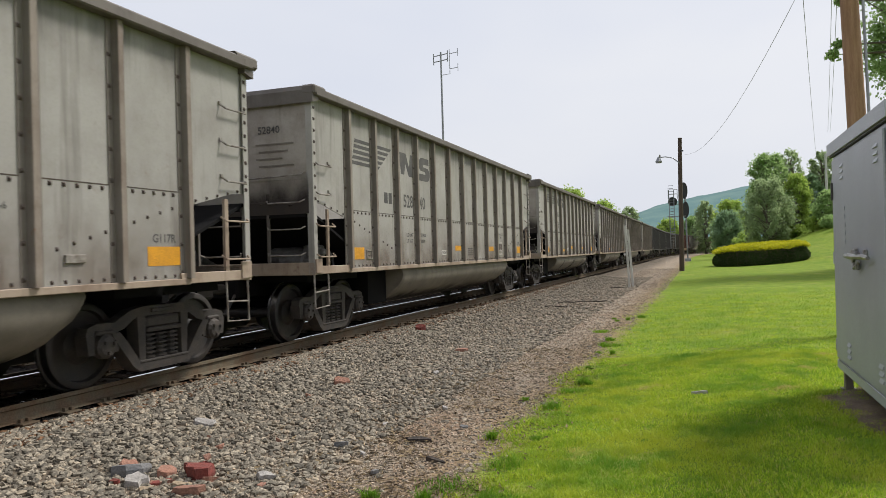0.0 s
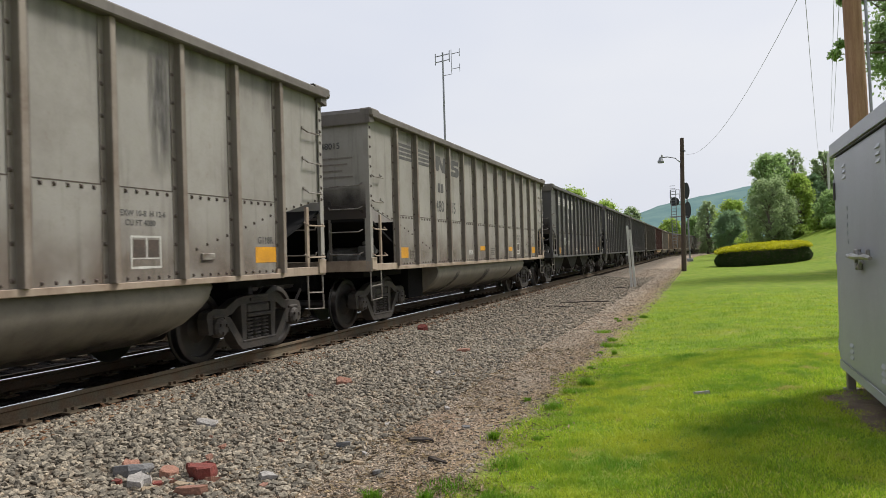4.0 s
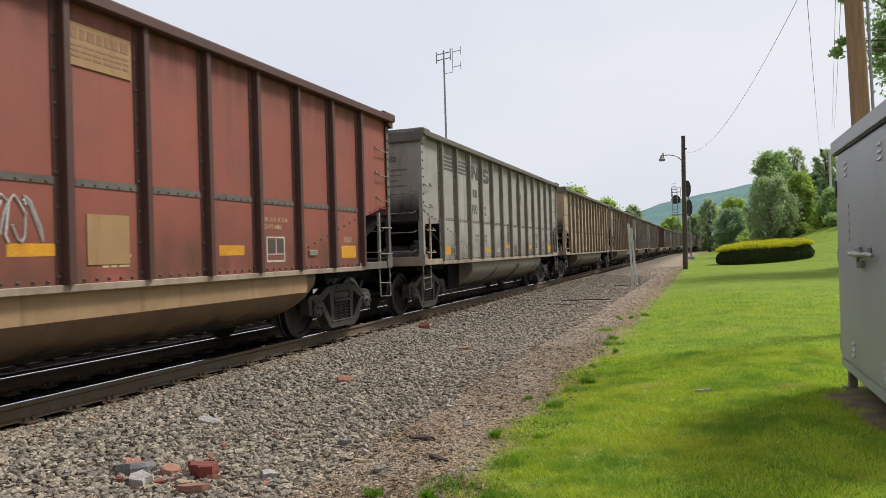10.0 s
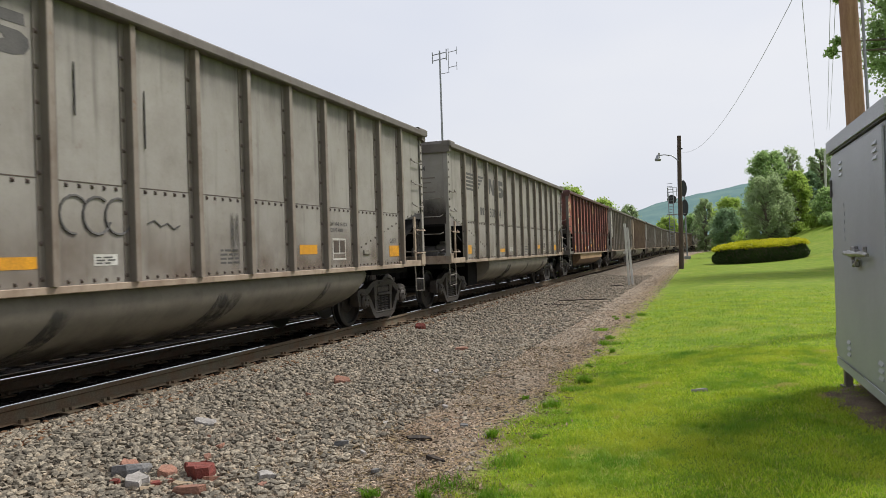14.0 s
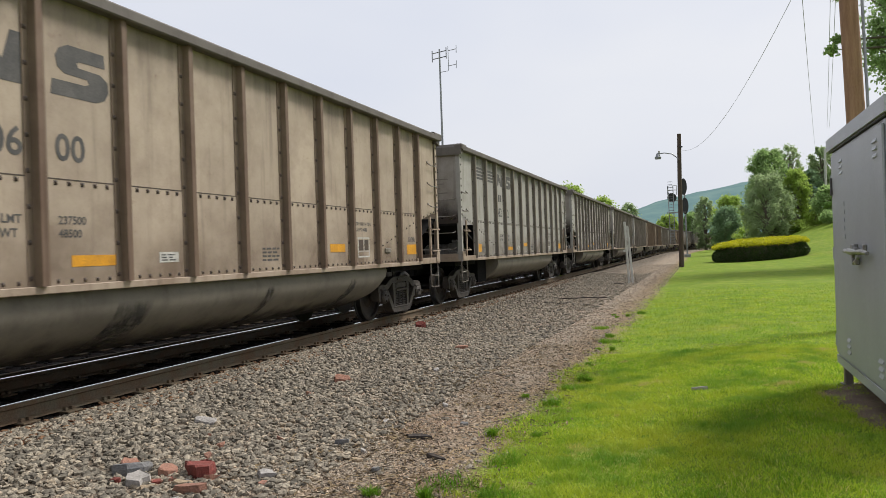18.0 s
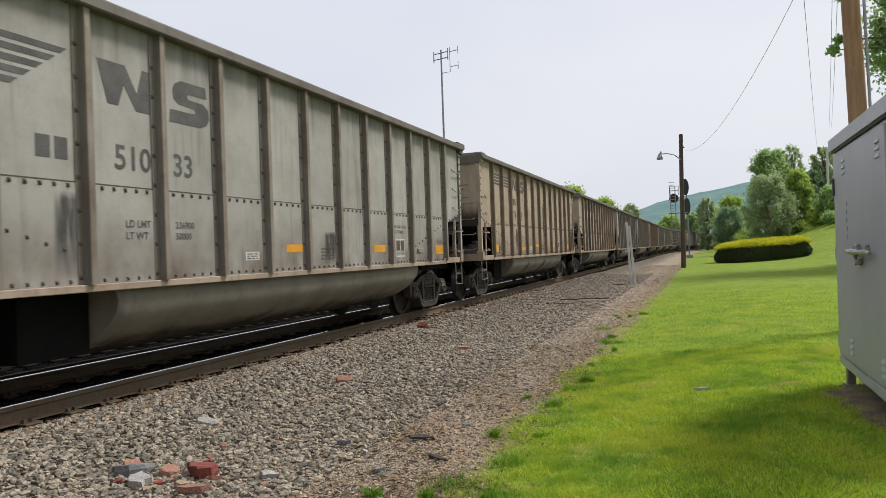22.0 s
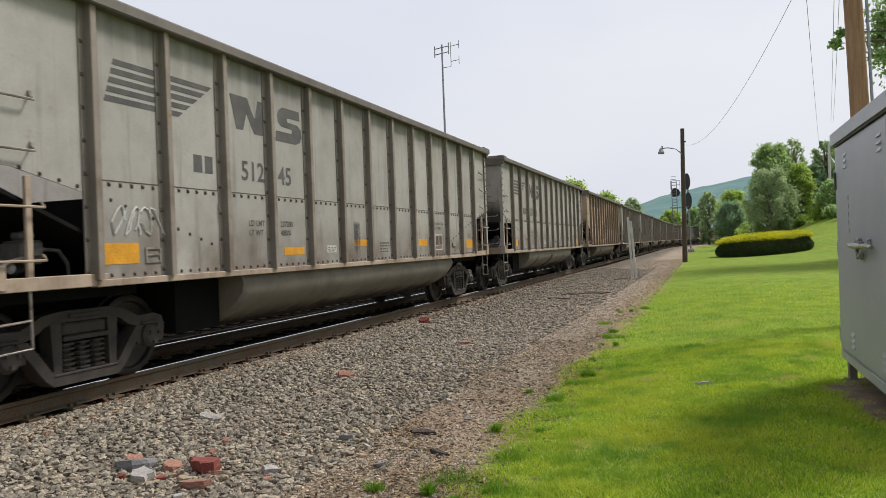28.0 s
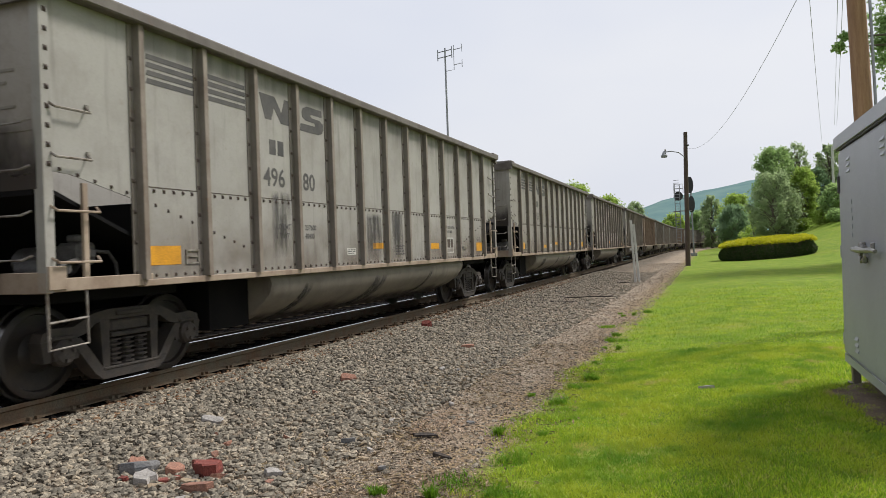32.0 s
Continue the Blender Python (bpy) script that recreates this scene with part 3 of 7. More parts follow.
def corner_fittings(car, s):
    """Ladder, grab irons and step at one end (s = -1 front, 1 rear) on both sides, and the end beam."""
    y = s * HALF
    for x in (1, -1):
        f = lambda u: x * u
        post = Shape()
        post.box(f(SIDE - 0.07), f(SIDE + 0.035), y - s * 0.0, y - s * 0.014, 1.07, 3.735).box(f(SIDE + 0.02), f(SIDE + 0.035), y - s * 0.015, y - s * 0.10, 1.07, 3.735)
        part("corner_post", post, MET["chord"], car)
        lad = Shape()
        lad.box(f(SIDE - 0.01), f(SIDE + 0.025), y - s * 0.43, y - s * 0.49, 1.1, 2.06, 0.004)
        for z in (1.33, 1.79):
            lad.tube([(f(SIDE + 0.02), y - s * 0.06, z + 0.05), (f(SIDE + 0.09), y - s * 0.09, z), (f(SIDE + 0.09), y - s * 0.56, z), (f(SIDE + 0.03), y - s * 0.58, z + 0.05)], 0.012, 6)
        part("ladder", lad, MET["iron"], car)
        for z in (2.27, 2.71) if s < 0 else (2.27, 2.71, 3.15):
            g = Shape().tube([(f(SIDE), y - s * 0.07, z + 0.06), (f(SIDE + 0.075), y - s * 0.1, z), (f(SIDE + 0.075), y - s * 0.5, z), (f(SIDE), y - s * 0.52, z + 0.06)], 0.012, 6)
            g.box(f(SIDE - 0.01), f(SIDE + 0.025), y - s * 0.055, y - s * 0.09, z + 0.045, z + 0.085).box(f(SIDE - 0.01), f(SIDE + 0.02), y - s * 0.505, y - s * 0.54, z + 0.045, z + 0.085)
            part("grab_iron", g, MET["iron"], car)
        st = Shape().tube([(f(SIDE), y - s * 0.03, 1.1), (f(SIDE + 0.01), y - s * 0.03, 0.56), (f(SIDE + 0.01), y - s * 0.46, 0.58), (f(SIDE), y - s * 0.46, 1.1)], 0.014, 6)
        st.tube([(f(SIDE + 0.01), y - s * 0.03, 0.8), (f(SIDE + 0.01), y - s * 0.46, 0.82)], 0.012, 6)
        part("step", st, MET["iron"], car)
    # end beam with its deck
    eb = Shape()
    eb.box(-SIDE - 0.035, SIDE + 0.035, y, y - s * 0.06, 1.06, 1.25, 0.006)
    for x in (1, -1):
        eb.box(x * (SIDE - 0.06), x * (SIDE + 0.038), y - s * 0.06, y - s * 1.3, 1.07, 1.19, 0.006)
        eb.box(x * (SIDE + 0.03), x * (SIDE + 0.055), y - s * 0.01, y - s * 0.2, 1.09, 1.3, 0.004)
    part("end_beam", eb, MET["chord"], car)
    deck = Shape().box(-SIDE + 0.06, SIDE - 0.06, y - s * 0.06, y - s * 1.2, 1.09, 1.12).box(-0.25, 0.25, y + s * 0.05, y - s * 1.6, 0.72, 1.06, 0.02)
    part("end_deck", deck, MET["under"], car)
    cp = Shape().tube([(0, y - s * 0.2, 0.87), (0, y + s * 0.52, 0.87)], 0.08, 8)
    cp.box(-0.13, 0.13, y + s * 0.5, y + s * 0.78, 0.74, 1.0, 0.04).tube([(0.2, y, 0.8), (0.24, y + s * 0.35, 0.5), (0.16, y + s * 0.7, 0.62)], 0.028, 6)
    part("coupler", cp, MET["truck"], car)
    for x in (1, -1):
        for z in (1.36, 1.75, 2.15):
            g = Shape().tube([(x * 0.8, y + s * 0.005, z + 0.04), (x * 0.85, y + s * 0.07, z), (x * 1.4, y + s * 0.07, z), (x * 1.45, y + s * 0.005, z + 0.04)], 0.011, 5)
            part("end_rung", g, MET["iron"], car)
        part("end_ladder_post", Shape().box(x * 0.78, x * 0.83, y + s * 0.0, y - s * 0.03, 1.25, 2.3, 0.004), MET["chord"], car)


def rivet_rows(gon, ends):
    """Rivet heads on the visible seams: beside every rib, along the middle seam and the bottom edge."""
    s = Shape()

    def head(y, z, r=0.02, x=SIDE + 0.003):
        s.add([(x, y - r, z - r), (x, y + r, z - r), (x, y + r, z + r), (x, y - r, z + r), (x + 0.022, y, z)], [(0, 1, 4), (1, 2, 4), (2, 3, 4), (3, 0, 4)])
    for side in (1,):
        for i, ry in enumerate([] if ends else RIBS):
            for z in [1.2 + 0.31 * k for k in range(8)]:
                head(ry - 0.088, z, 0.021, SIDE + 0.012)
            if i < 12:
                mid = ry + 0.5
                # dark strip standing in for the shadow line at the lap of the two sheets
                s.box(SIDE + 0.0045, SIDE + 0.0085, ry + 0.06, ry + 0.94, 2.081, 2.091)
                for k in (-2, -1, 0, 1, 2):
                    head(mid + k * 0.15, 2.05, 0.021, SIDE + 0.006)
                    head(mid + k * 0.15, 1.165)
        # sloping floor's rivet line at both ends
        for k in range(0 if ends else 9):
            head(RIBS[0] + 0.22 + k * 0.19, 1.90 - 0.055 * k)
            head(RIBS[12] - 0.22 - k * 0.19, 1.90 - 0.055 * k)
        for e in (-1, 1) if ends else ():
            for k in range(9):
                head(e * (HALF - 0.06), 2.2 + 0.17 * k, 0.024, SIDE + 0.035)
            for k in range(5):
                head(e * (HALF - 0.2 - 0.2 * k), (2.17 - 0.04 * k) if gon else 2.24, 0.017)
    return s


def tub_at(a, out=0.0):
    """A point of the tub's round section, at the angle a below its widest line."""
    return (1.505 + out) * math.cos(a), 0.94 - (0.65 + out) * math.sin(a)


def build_wagon(gon):
    kind = "coal_gondola" if gon else "coal_hopper"
    car = thing(kind, "", "freight wagon", "wagons of the coal train")
    cut = (HALF - 1.175, 2.15, 1.93) if gon else (HALF - 0.93, 2.22, 1.92)
    outline = side_sheet_shape(cut)
    for x in (1, -1):
        if x < 0:
            part("side_sheet", Shape().slab(outline, "x", x * (SIDE - 0.014), x * SIDE), PAINT["grey"], car)
        else:
            side_panels(car, cut)
        part("side_sill", Shape().box(x * (SIDE - 0.05), x * (SIDE + 0.045), -cut[0] - 0.02, cut[0] + 0.02, 1.06, 1.13, 0.006), MET["sill"], car)
        ch = Shape().slab([(x * (SIDE - 0.06), 3.725), (x * (SIDE + 0.125), 3.72), (x * (SIDE + 0.14), 3.735), (x * (SIDE + 0.14), 3.825), (x * (SIDE + 0.115), 3.848), (x * (SIDE - 0.04), TOP), (x * (SIDE - 0.06), 3.83)], "y", -HALF + 0.0, HALF - 0.0)
        part("top_chord", ch, MET["chord"], car)
    rm = rib_mesh(RIB["light"])
    far = Shape()
    for ry in RIBS:
        part("rib", rm, None, car, at=pose(0, ry, 0))
        far.slab([(-SIDE - 0.012, ry - 0.115), (-SIDE - 0.012, ry - 0.046), (-SIDE - 0.088, ry - 0.034), (-SIDE - 0.088, ry + 0.034), (-SIDE - 0.012, ry + 0.046), (-SIDE - 0.012, ry + 0.115), (-SIDE + 0.006, ry + 0.115), (-SIDE + 0.006, ry - 0.115)], "z", 1.13, 3.73)
    part("far_side_ribs", far, RIB["light"], car)
    for s in (-1, 1):
        y = s * HALF
        es = Shape().box(-SIDE + 0.01, SIDE - 0.01, y - s * 0.012, y - s * 0.03, 1.98, 3.7)
        es.box(-SIDE + 0.02, SIDE - 0.02, y - s * 0.004, y - s * 0.012, 2.5, 2.56)
        part("end_sheet", es, PAINT["grey"], car)
        so = y + s * 0.004
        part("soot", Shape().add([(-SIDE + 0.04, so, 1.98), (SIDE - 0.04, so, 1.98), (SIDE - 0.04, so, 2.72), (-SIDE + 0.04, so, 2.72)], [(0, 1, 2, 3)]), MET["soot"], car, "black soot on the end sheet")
        rail_y = y + s * 0.075
        part("end_handrail", Shape().tube([(-SIDE + 0.1, y, 2.60), (-SIDE + 0.12, rail_y, 2.56), (-0.25, rail_y, 2.53), (-0.2, y, 2.58)], 0.011, 5).tube([(0.2, y, 2.58), (0.25, rail_y, 2.53), (SIDE - 0.12, rail_y, 2.56), (SIDE - 0.1, y, 2.60)], 0.011, 5), MET["iron"], car)
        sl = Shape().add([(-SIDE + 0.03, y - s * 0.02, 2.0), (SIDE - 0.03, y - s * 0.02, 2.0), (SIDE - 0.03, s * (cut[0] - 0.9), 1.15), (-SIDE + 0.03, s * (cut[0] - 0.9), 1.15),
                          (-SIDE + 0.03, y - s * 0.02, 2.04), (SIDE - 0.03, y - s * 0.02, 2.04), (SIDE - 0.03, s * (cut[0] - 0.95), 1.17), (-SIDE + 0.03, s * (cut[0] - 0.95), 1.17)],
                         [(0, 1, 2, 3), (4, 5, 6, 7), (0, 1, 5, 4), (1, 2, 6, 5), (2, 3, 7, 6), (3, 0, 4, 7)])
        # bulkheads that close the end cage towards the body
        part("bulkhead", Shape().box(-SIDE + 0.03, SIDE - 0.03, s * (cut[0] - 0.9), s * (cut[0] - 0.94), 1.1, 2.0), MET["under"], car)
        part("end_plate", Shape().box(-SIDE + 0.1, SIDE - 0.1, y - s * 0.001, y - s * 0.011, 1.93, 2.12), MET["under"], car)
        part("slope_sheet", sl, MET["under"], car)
        ec = Shape().slab([(y + s * 0.06, 3.62), (y + s * 0.07, 3.81), (y + s * 0.03, 3.88), (y - s * 0.1, 3.885), (y - s * 0.12, 3.66)], "x", -SIDE - 0.1, SIDE + 0.1)
        for x in (1, -1):
            ec.box(x * (SIDE - 0.1), x * (SIDE + 0.138), y + s * 0.07, y - s * 0.3, 3.73, 3.885, 0.03)
        part("end_chord", ec, MET["chord"], car)
        corner_fittings(car, s)
        truck_parts(car, TRUCK_AT[s > 0])
    part("floor", Shape().box(-SIDE + 0.02, SIDE - 0.02, -cut[0] + 0.9, cut[0] - 0.9, 1.14, 1.17), MET["coal"], car)
    if gon:
        half = [(1.46, 1.08)] + [tub_at(a) for a in [0.0, 0.2, 0.42, 0.64, 0.86, 1.08, 1.32]]
        sec = half + [(-u, v) for u, v in reversed(half)]
        s = Shape()
        rings = [(-3.56, 0.9), (-3.53, 0.97), (-3.45, 1.0), (4.2, 1.0), (4.45, 0.93), (4.62, 0.75), (4.72, 0.45)]
        n = len(sec)
        for yy, k in rings:
            for u, v in sec:
                s.v.append((u * (0.9 + 0.1 * k), yy, 1.08 - (1.08 - v) * k))
        for i in range(len(rings) - 1):
            for j in range(n):
                a, b = i * n + j, i * n + (j + 1) % n
                s.f.append((a, b, b + n, a + n))
        s.f.append(tuple(range(n))[::-1])
        s.f.append(tuple((len(rings) - 1) * n + j for j in range(n)))
        part("tub", s, PAINT["grey"], car, smooth=True)
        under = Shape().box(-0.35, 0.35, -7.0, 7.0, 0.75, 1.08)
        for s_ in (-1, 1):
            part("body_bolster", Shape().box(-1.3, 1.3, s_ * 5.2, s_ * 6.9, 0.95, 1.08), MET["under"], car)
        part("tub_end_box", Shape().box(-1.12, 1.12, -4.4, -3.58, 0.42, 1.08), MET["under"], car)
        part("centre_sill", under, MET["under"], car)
    else:
        for yc in (-3.55, 0.0, 3.55):
            s = Shape()
            top, bot, zt, zb = 1.55, 0.42, 1.1, 0.5
            s.slab([(yc - top, zt), (yc + top, zt), (yc + bot, zb), (yc - bot, zb)], "x", -1.12, 1.12)
            part("hopper_bay", s, MET["bay"], car)
            gt = Shape().box(-1.1, 1.1, yc - 0.42, yc + 0.42, 0.36, 0.5, 0.02)
            for x in (1, -1):
                gt.lathe([(x * 1.1, 0.05), (x * 1.2, 0.1), (x * 1.24, 0.1), (x * 1.28, 0.04)], 10, "x", (0, yc + 0.45, 0.55))
                gt.tube([(x * 1.16, yc - 0.4, 0.42), (x * 1.2, yc, 0.62), (x * 1.16, yc + 0.5, 0.46)], 0.03, 6)
            part("discharge_gate", gt, MET["truck"], car)
        part("centre_sill", Shape().box(-0.35, 0.35, -7.0, 7.0, 0.68, 1.08).box(-1.2, 1.2, -6.9, -5.2, 0.95, 1.08).box(-1.2, 1.2, 5.2, 6.9, 0.95, 1.08), MET["under"], car)
    gr, e = Shape(), cut[0] - 0.01
    for x, z in ((SIDE + 0.0062, 1.13), (SIDE + 0.0062, 2.084), (SIDE + 0.0014, 2.09), (SIDE + 0.0014, 3.72)):
        gr.v += [(x, -e, z), (x, e, z)]
    gr.f = [(0, 1, 3, 2), (2, 3, 5, 4), (4, 5, 7, 6)]
    part("grime", gr, MET["grime"], car, "brown dirt and dark runs on the side")
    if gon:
        # sooty film that also paints the shade on the tub's downward-facing round
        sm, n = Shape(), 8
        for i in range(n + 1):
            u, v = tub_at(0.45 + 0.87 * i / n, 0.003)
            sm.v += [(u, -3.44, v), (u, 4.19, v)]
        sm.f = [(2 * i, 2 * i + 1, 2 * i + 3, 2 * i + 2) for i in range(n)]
        part("soot", sm, MET["soot"], car, "black soot and painted shade on the lower round of the tub")
    # brake gear behind the end cage
    b0 = -HALF
    part("air_reservoir", Shape().lathe([(0.35, 0.02), (0.37, 0.12), (0.42, 0.155), (1.0, 0.155), (1.05, 0.12), (1.07, 0.02)], 12, "x", (0, b0 + 0.78, 1.34)), MET["gear"], car, smooth=True)
    part("brake_cylinder", Shape().lathe([(0.72, 0.03), (0.73, 0.11), (1.12, 0.11), (1.14, 0.06), (1.3, 0.05), (1.31, 0.02)], 12, "x", (0, b0 + 0.5, 1.27)), MET["gear"], car, smooth=True)
    cv = Shape().box(1.02, 1.3, b0 + 0.62, b0 + 0.86, 1.3, 1.52, 0.03).box(1.08, 1.36, b0 + 0.68, b0 + 0.8, 1.36, 1.46, 0.02).box(1.1, 1.24, b0 + 0.66, b0 + 0.82, 1.52, 1.6, 0.02)
    part("control_valve", cv, MET["gear"], car)
    part("brake_pipe", Shape().tube([(1.2, b0 + 0.86, 1.44), (1.28, b0 + 1.02, 1.42), (1.3, b0 + 1.1, 1.3), (1.3, b0 + 1.12, 1.12)], 0.02, 6, ).tube([(1.3, b0 + 0.62, 1.36), (1.36, b0 + 0.44, 1.33), (1.38, b0 + 0.2, 1.22), (1.38, b0 + 0.1, 1.13)], 0.018, 6), MET["gear"], car)
    tagged(part("rivets", rivet_rows(gon, False), MET["rivet"], car), kind="stuff")
    tagged(part("end_rivets", rivet_rows(gon, True), MET["rivet"], car), kind="stuff")
    return car


XU = SIDE + 0.003         # the same on the upper sheet
X1 = SIDE + 0.008          # where paint lies on the side sheet
P0 = -HALF                 # lengthwise marks are given from the front corner


def patch(y0, y1, z0, z1, x=X1, skew=0.0):
    return Shape().slab([(P0 + y0, z0), (P0 + y1, z0), (P0 + y1 + skew, z1), (P0 + y0 + skew, z1)], "x", x - 0.006, x)


def bars(y0, y1, z0, rows, h, step, x=X1, seed=1):
    """Illegible small print as short bars."""
    rnd, s = random.Random(seed), Shape()
    for r in range(rows):
        u = y0
        while u < y1 - 0.05:
            w = rnd.uniform(0.05, 0.14)
            z = z0 - r * step
            s.slab([(P0 + u, z), (P0 + min(u + w, y1), z), (P0 + min(u + w, y1), z + h), (P0 + u, z + h)], "x", x - 0.006, x)
            u += w + 0.03
    return s


def emblem(car, mat, style, k):
    """The painter's stripes and the two block forms beside them, as plain shapes."""
    s = Shape()
    zt, h, gap = (3.30, 0.058, 0.094) if style == "a" else (3.48, 0.055, 0.085)
    for i in range(5):
        z = zt - i * gap
        if style == "a":
            y0, y1 = 1.58 - i * 0.03, 2.15
            y2, y3 = 2.40, 3.10 - i * 0.13
        else:
            y0, y1 = (1.42 if i < 4 else 1.5), 2.16
            y2, y3 = 2.40, 3.13
            if i == 4:
                continue
        for a, b in ((y0, y1), (y2, y3)):
            s.slab([(P0 + a - 0.02, z - h), (P0 + b - 0.08 * (style == "a" and a > 2.3), z - h), (P0 + b, z), (P0 + a, z)], "x", XU - 0.006, XU)
    part("stripe_emblem", s, mat, car)
    d = 0.0 if style == "a" else 0.05
    zt, q = (3.31, 1.0) if style == "a" else (3.47, 0.78)
    b = Shape()
    yn = P0 + 3.42
    b.slab([(yn, zt), (yn + 0.36, zt), (yn + 0.52, zt - q * 0.26), (yn + 0.6, zt), (yn + 0.74, zt), (yn + 0.74, zt - q * 0.44), (yn + 0.5, zt - q * 0.44), (yn + 0.34, zt - q * 0.2), (yn + 0.26, zt - q * 0.42), (yn + 0.12, zt - q * 0.42)], "x", XU - 0.006, XU)
    ys = P0 + 4.46
    part("block_emblem", b, mat, car)
    curl = [(0.57, 0.02), (0.14, 0.02), (0.04, -0.03), (0.0, -0.1), (0.02, -0.2), (0.1, -0.25), (0.36, -0.26), (0.38, -0.3), (0.34, -0.32), (-0.04, -0.32), (-0.06, -0.46), (0.46, -0.46), (0.57, -0.42), (0.62, -0.34), (0.61, -0.24), (0.52, -0.18), (0.26, -0.17), (0.24, -0.13), (0.28, -0.11), (0.58, -0.11)]
    part("block_emblem", Shape().slab([(ys + u, zt + q * v) for u, v in curl], "x", XU - 0.006, XU), mat, car)


def words(car, name, text, y, z, size, mat, x=X1):
    part(name, lettering(text, size, mat, name), None, car, at=(x, P0 + y, z))


def mark_wagon(car, k, style, number, mat, white, limits, cls, gon):
    """Paint marks on the visible side of one wagon."""
    rnd = random.Random(100 + k)
    if style != "c":
        emblem(car, mat, style, k)
        # reporting mark as two plain bars
        y = 2.72 if style == "a" else 3.62
        z = 2.28 if style == "a" else 2.68
        part("reporting_mark", Shape().slab([(P0 + y, z), (P0 + y + 0.15, z), (P0 + y + 0.15, z + 0.2), (P0 + y, z + 0.2)], "x", XU - 0.006, XU)
             .slab([(P0 + y + 0.2, z), (P0 + y + 0.34, z), (P0 + y + 0.34, z + 0.2), (P0 + y + 0.2, z + 0.2)], "x", XU - 0.006, XU), mat, car)
        if number:
            words(car, "wagon_number", number[:3], 3.46 if style == "b" else 3.6, 2.26, 0.345, mat, XU)
            words(car, "wagon_number", number[3:], 4.43, 2.26, 0.345, mat, XU)
    if limits:
        words(car, "load_lettering", "LD LMT\nLT WT", 3.72, 1.68, 0.105, mat if gon else white, X1)
        words(car, "load_lettering", limits, 4.44, 1.68, 0.105, mat if gon else white, X1)
    # reflective patches, data panel outline and small print
    spots = [(1.38, 1.86, 1.27, 1.49), (4.55, 5.08, 1.29, 1.40), (6.62, 7.12, 1.39, 1.51), (9.42, 9.92, 1.36, 1.50), (12.50, 13.0, 1.28, 1.49)]
    if not gon:
        spots = [(1.38, 1.86, 1.22, 1.46), (4.45, 4.9, 1.30, 1.40), (6.4, 6.85, 1.30, 1.42), (9.35, 9.78, 1.32, 1.41), (12.72, 13.08, 1.30, 1.48)]
    for i, (a, b, c, d) in enumerate(spots):
        if rnd.random() < 0.88 or i in (0, 4):
            j = rnd.uniform(-0.04, 0.04)
            part("reflector_patch", patch(a + j, b + j, c, d - 0.02 * rnd.random()), MET["orange"], car)
    fr = Shape()
    for a, b, c, d in ((10.38, 10.82, 1.26, 1.285), (10.38, 10.82, 1.58, 1.60), (10.38, 10.40, 1.285, 1.58), (10.80, 10.82, 1.285, 1.58), (10.6, 10.615, 1.36, 1.58), (10.40, 10.80, 1.36, 1.372)):
        fr.slab([(P0 + a, c), (P0 + b, c), (P0 + b, d), (P0 + a, d)], "x", X1 - 0.006, X1)
    part("data_panel_frame", fr, white, car)
    part("data_panel", Shape().slab([(P0 + 10.42, 1.38), (P0 + 10.58, 1.38), (P0 + 10.58, 1.56), (P0 + 10.42, 1.56)], "x", X1 - 0.006, X1).slab([(P0 + 10.63, 1.38), (P0 + 10.78, 1.38), (P0 + 10.78, 1.56), (P0 + 10.63, 1.56)], "x", X1 - 0.006, X1), MET["rivet"], car)
    part("white_notice", patch(5.70, 6.0, 1.30, 1.41), MET["white"], car)
    part("small_print", bars(5.73, 5.97, 1.375, 3, 0.012, 0.028, X1 + 0.003, k), MET["ink"], car)
    if cls:
        words(car, "class_lettering", cls, 12.56, 1.53, 0.125, mat if gon else white)
    words(car, "size_lettering", ("EXW 10-8  H 12-6\n   CU FT 4080" if gon else "EX W  10-7  H 12-7\n     CU FT  3744"), 10.24, 1.80, 0.085, mat if gon else white)
    part("small_print", bars(7.6, 8.0, 1.42, 4, 0.025, 0.05, seed=k), mat if gon else white, car)
    part("card_holder", Shape().box(SIDE, SIDE + 0.03, P0 + 11.45, P0 + 11.68, 1.33, 1.41, 0.006), MET["iron"], car)
    hold = Shape()
    for a, b, c, d in ((1.92, 2.14, 1.27, 1.29), (1.92, 2.14, 1.41, 1.43), (1.92, 1.94, 1.29, 1.41), (2.12, 2.14, 1.29, 1.41), (1.94, 2.12, 1.345, 1.36)):
        hold.box(SIDE, SIDE + 0.018, P0 + a, P0 + b, c, d)
    part("tag_holder", hold, MET["iron"], car)
    # end lettering
    part("end_lettering", lettering(number or "48828", 0.155, white if not gon else mat, "end_lettering"), None, car, at=pose(0.66, -HALF + 0.002, 3.22, 0, 0, -90))
    es = Shape()
    for r in range(4):
        es.box(0.62 + 0.05 * (r % 2), 1.28 - 0.1 * (r % 3), -HALF + 0.004, -HALF + 0.01, 3.04 - r * 0.11, 3.065 - r * 0.11)
    part("end_small_print", es, white if not gon else RIB["light"], car)


def run_mark(car, y, z0, z1, w, seed, x=None):
    """A coal spill that ran down the sheet."""
    rnd = random.Random(seed)
    x = x or X1 + 0.002 + 0.0006 * (seed % 4)
    a, b = P0 + y - w / 2, P0 + y + w / 2
    part("spill_stain", Shape().add([(x, a, z0), (x, b, z0), (x, b + rnd.uniform(-0.03, 0.03), z1), (x, a, z1)], [(0, 1, 2, 3)]), MET["stain"], car)


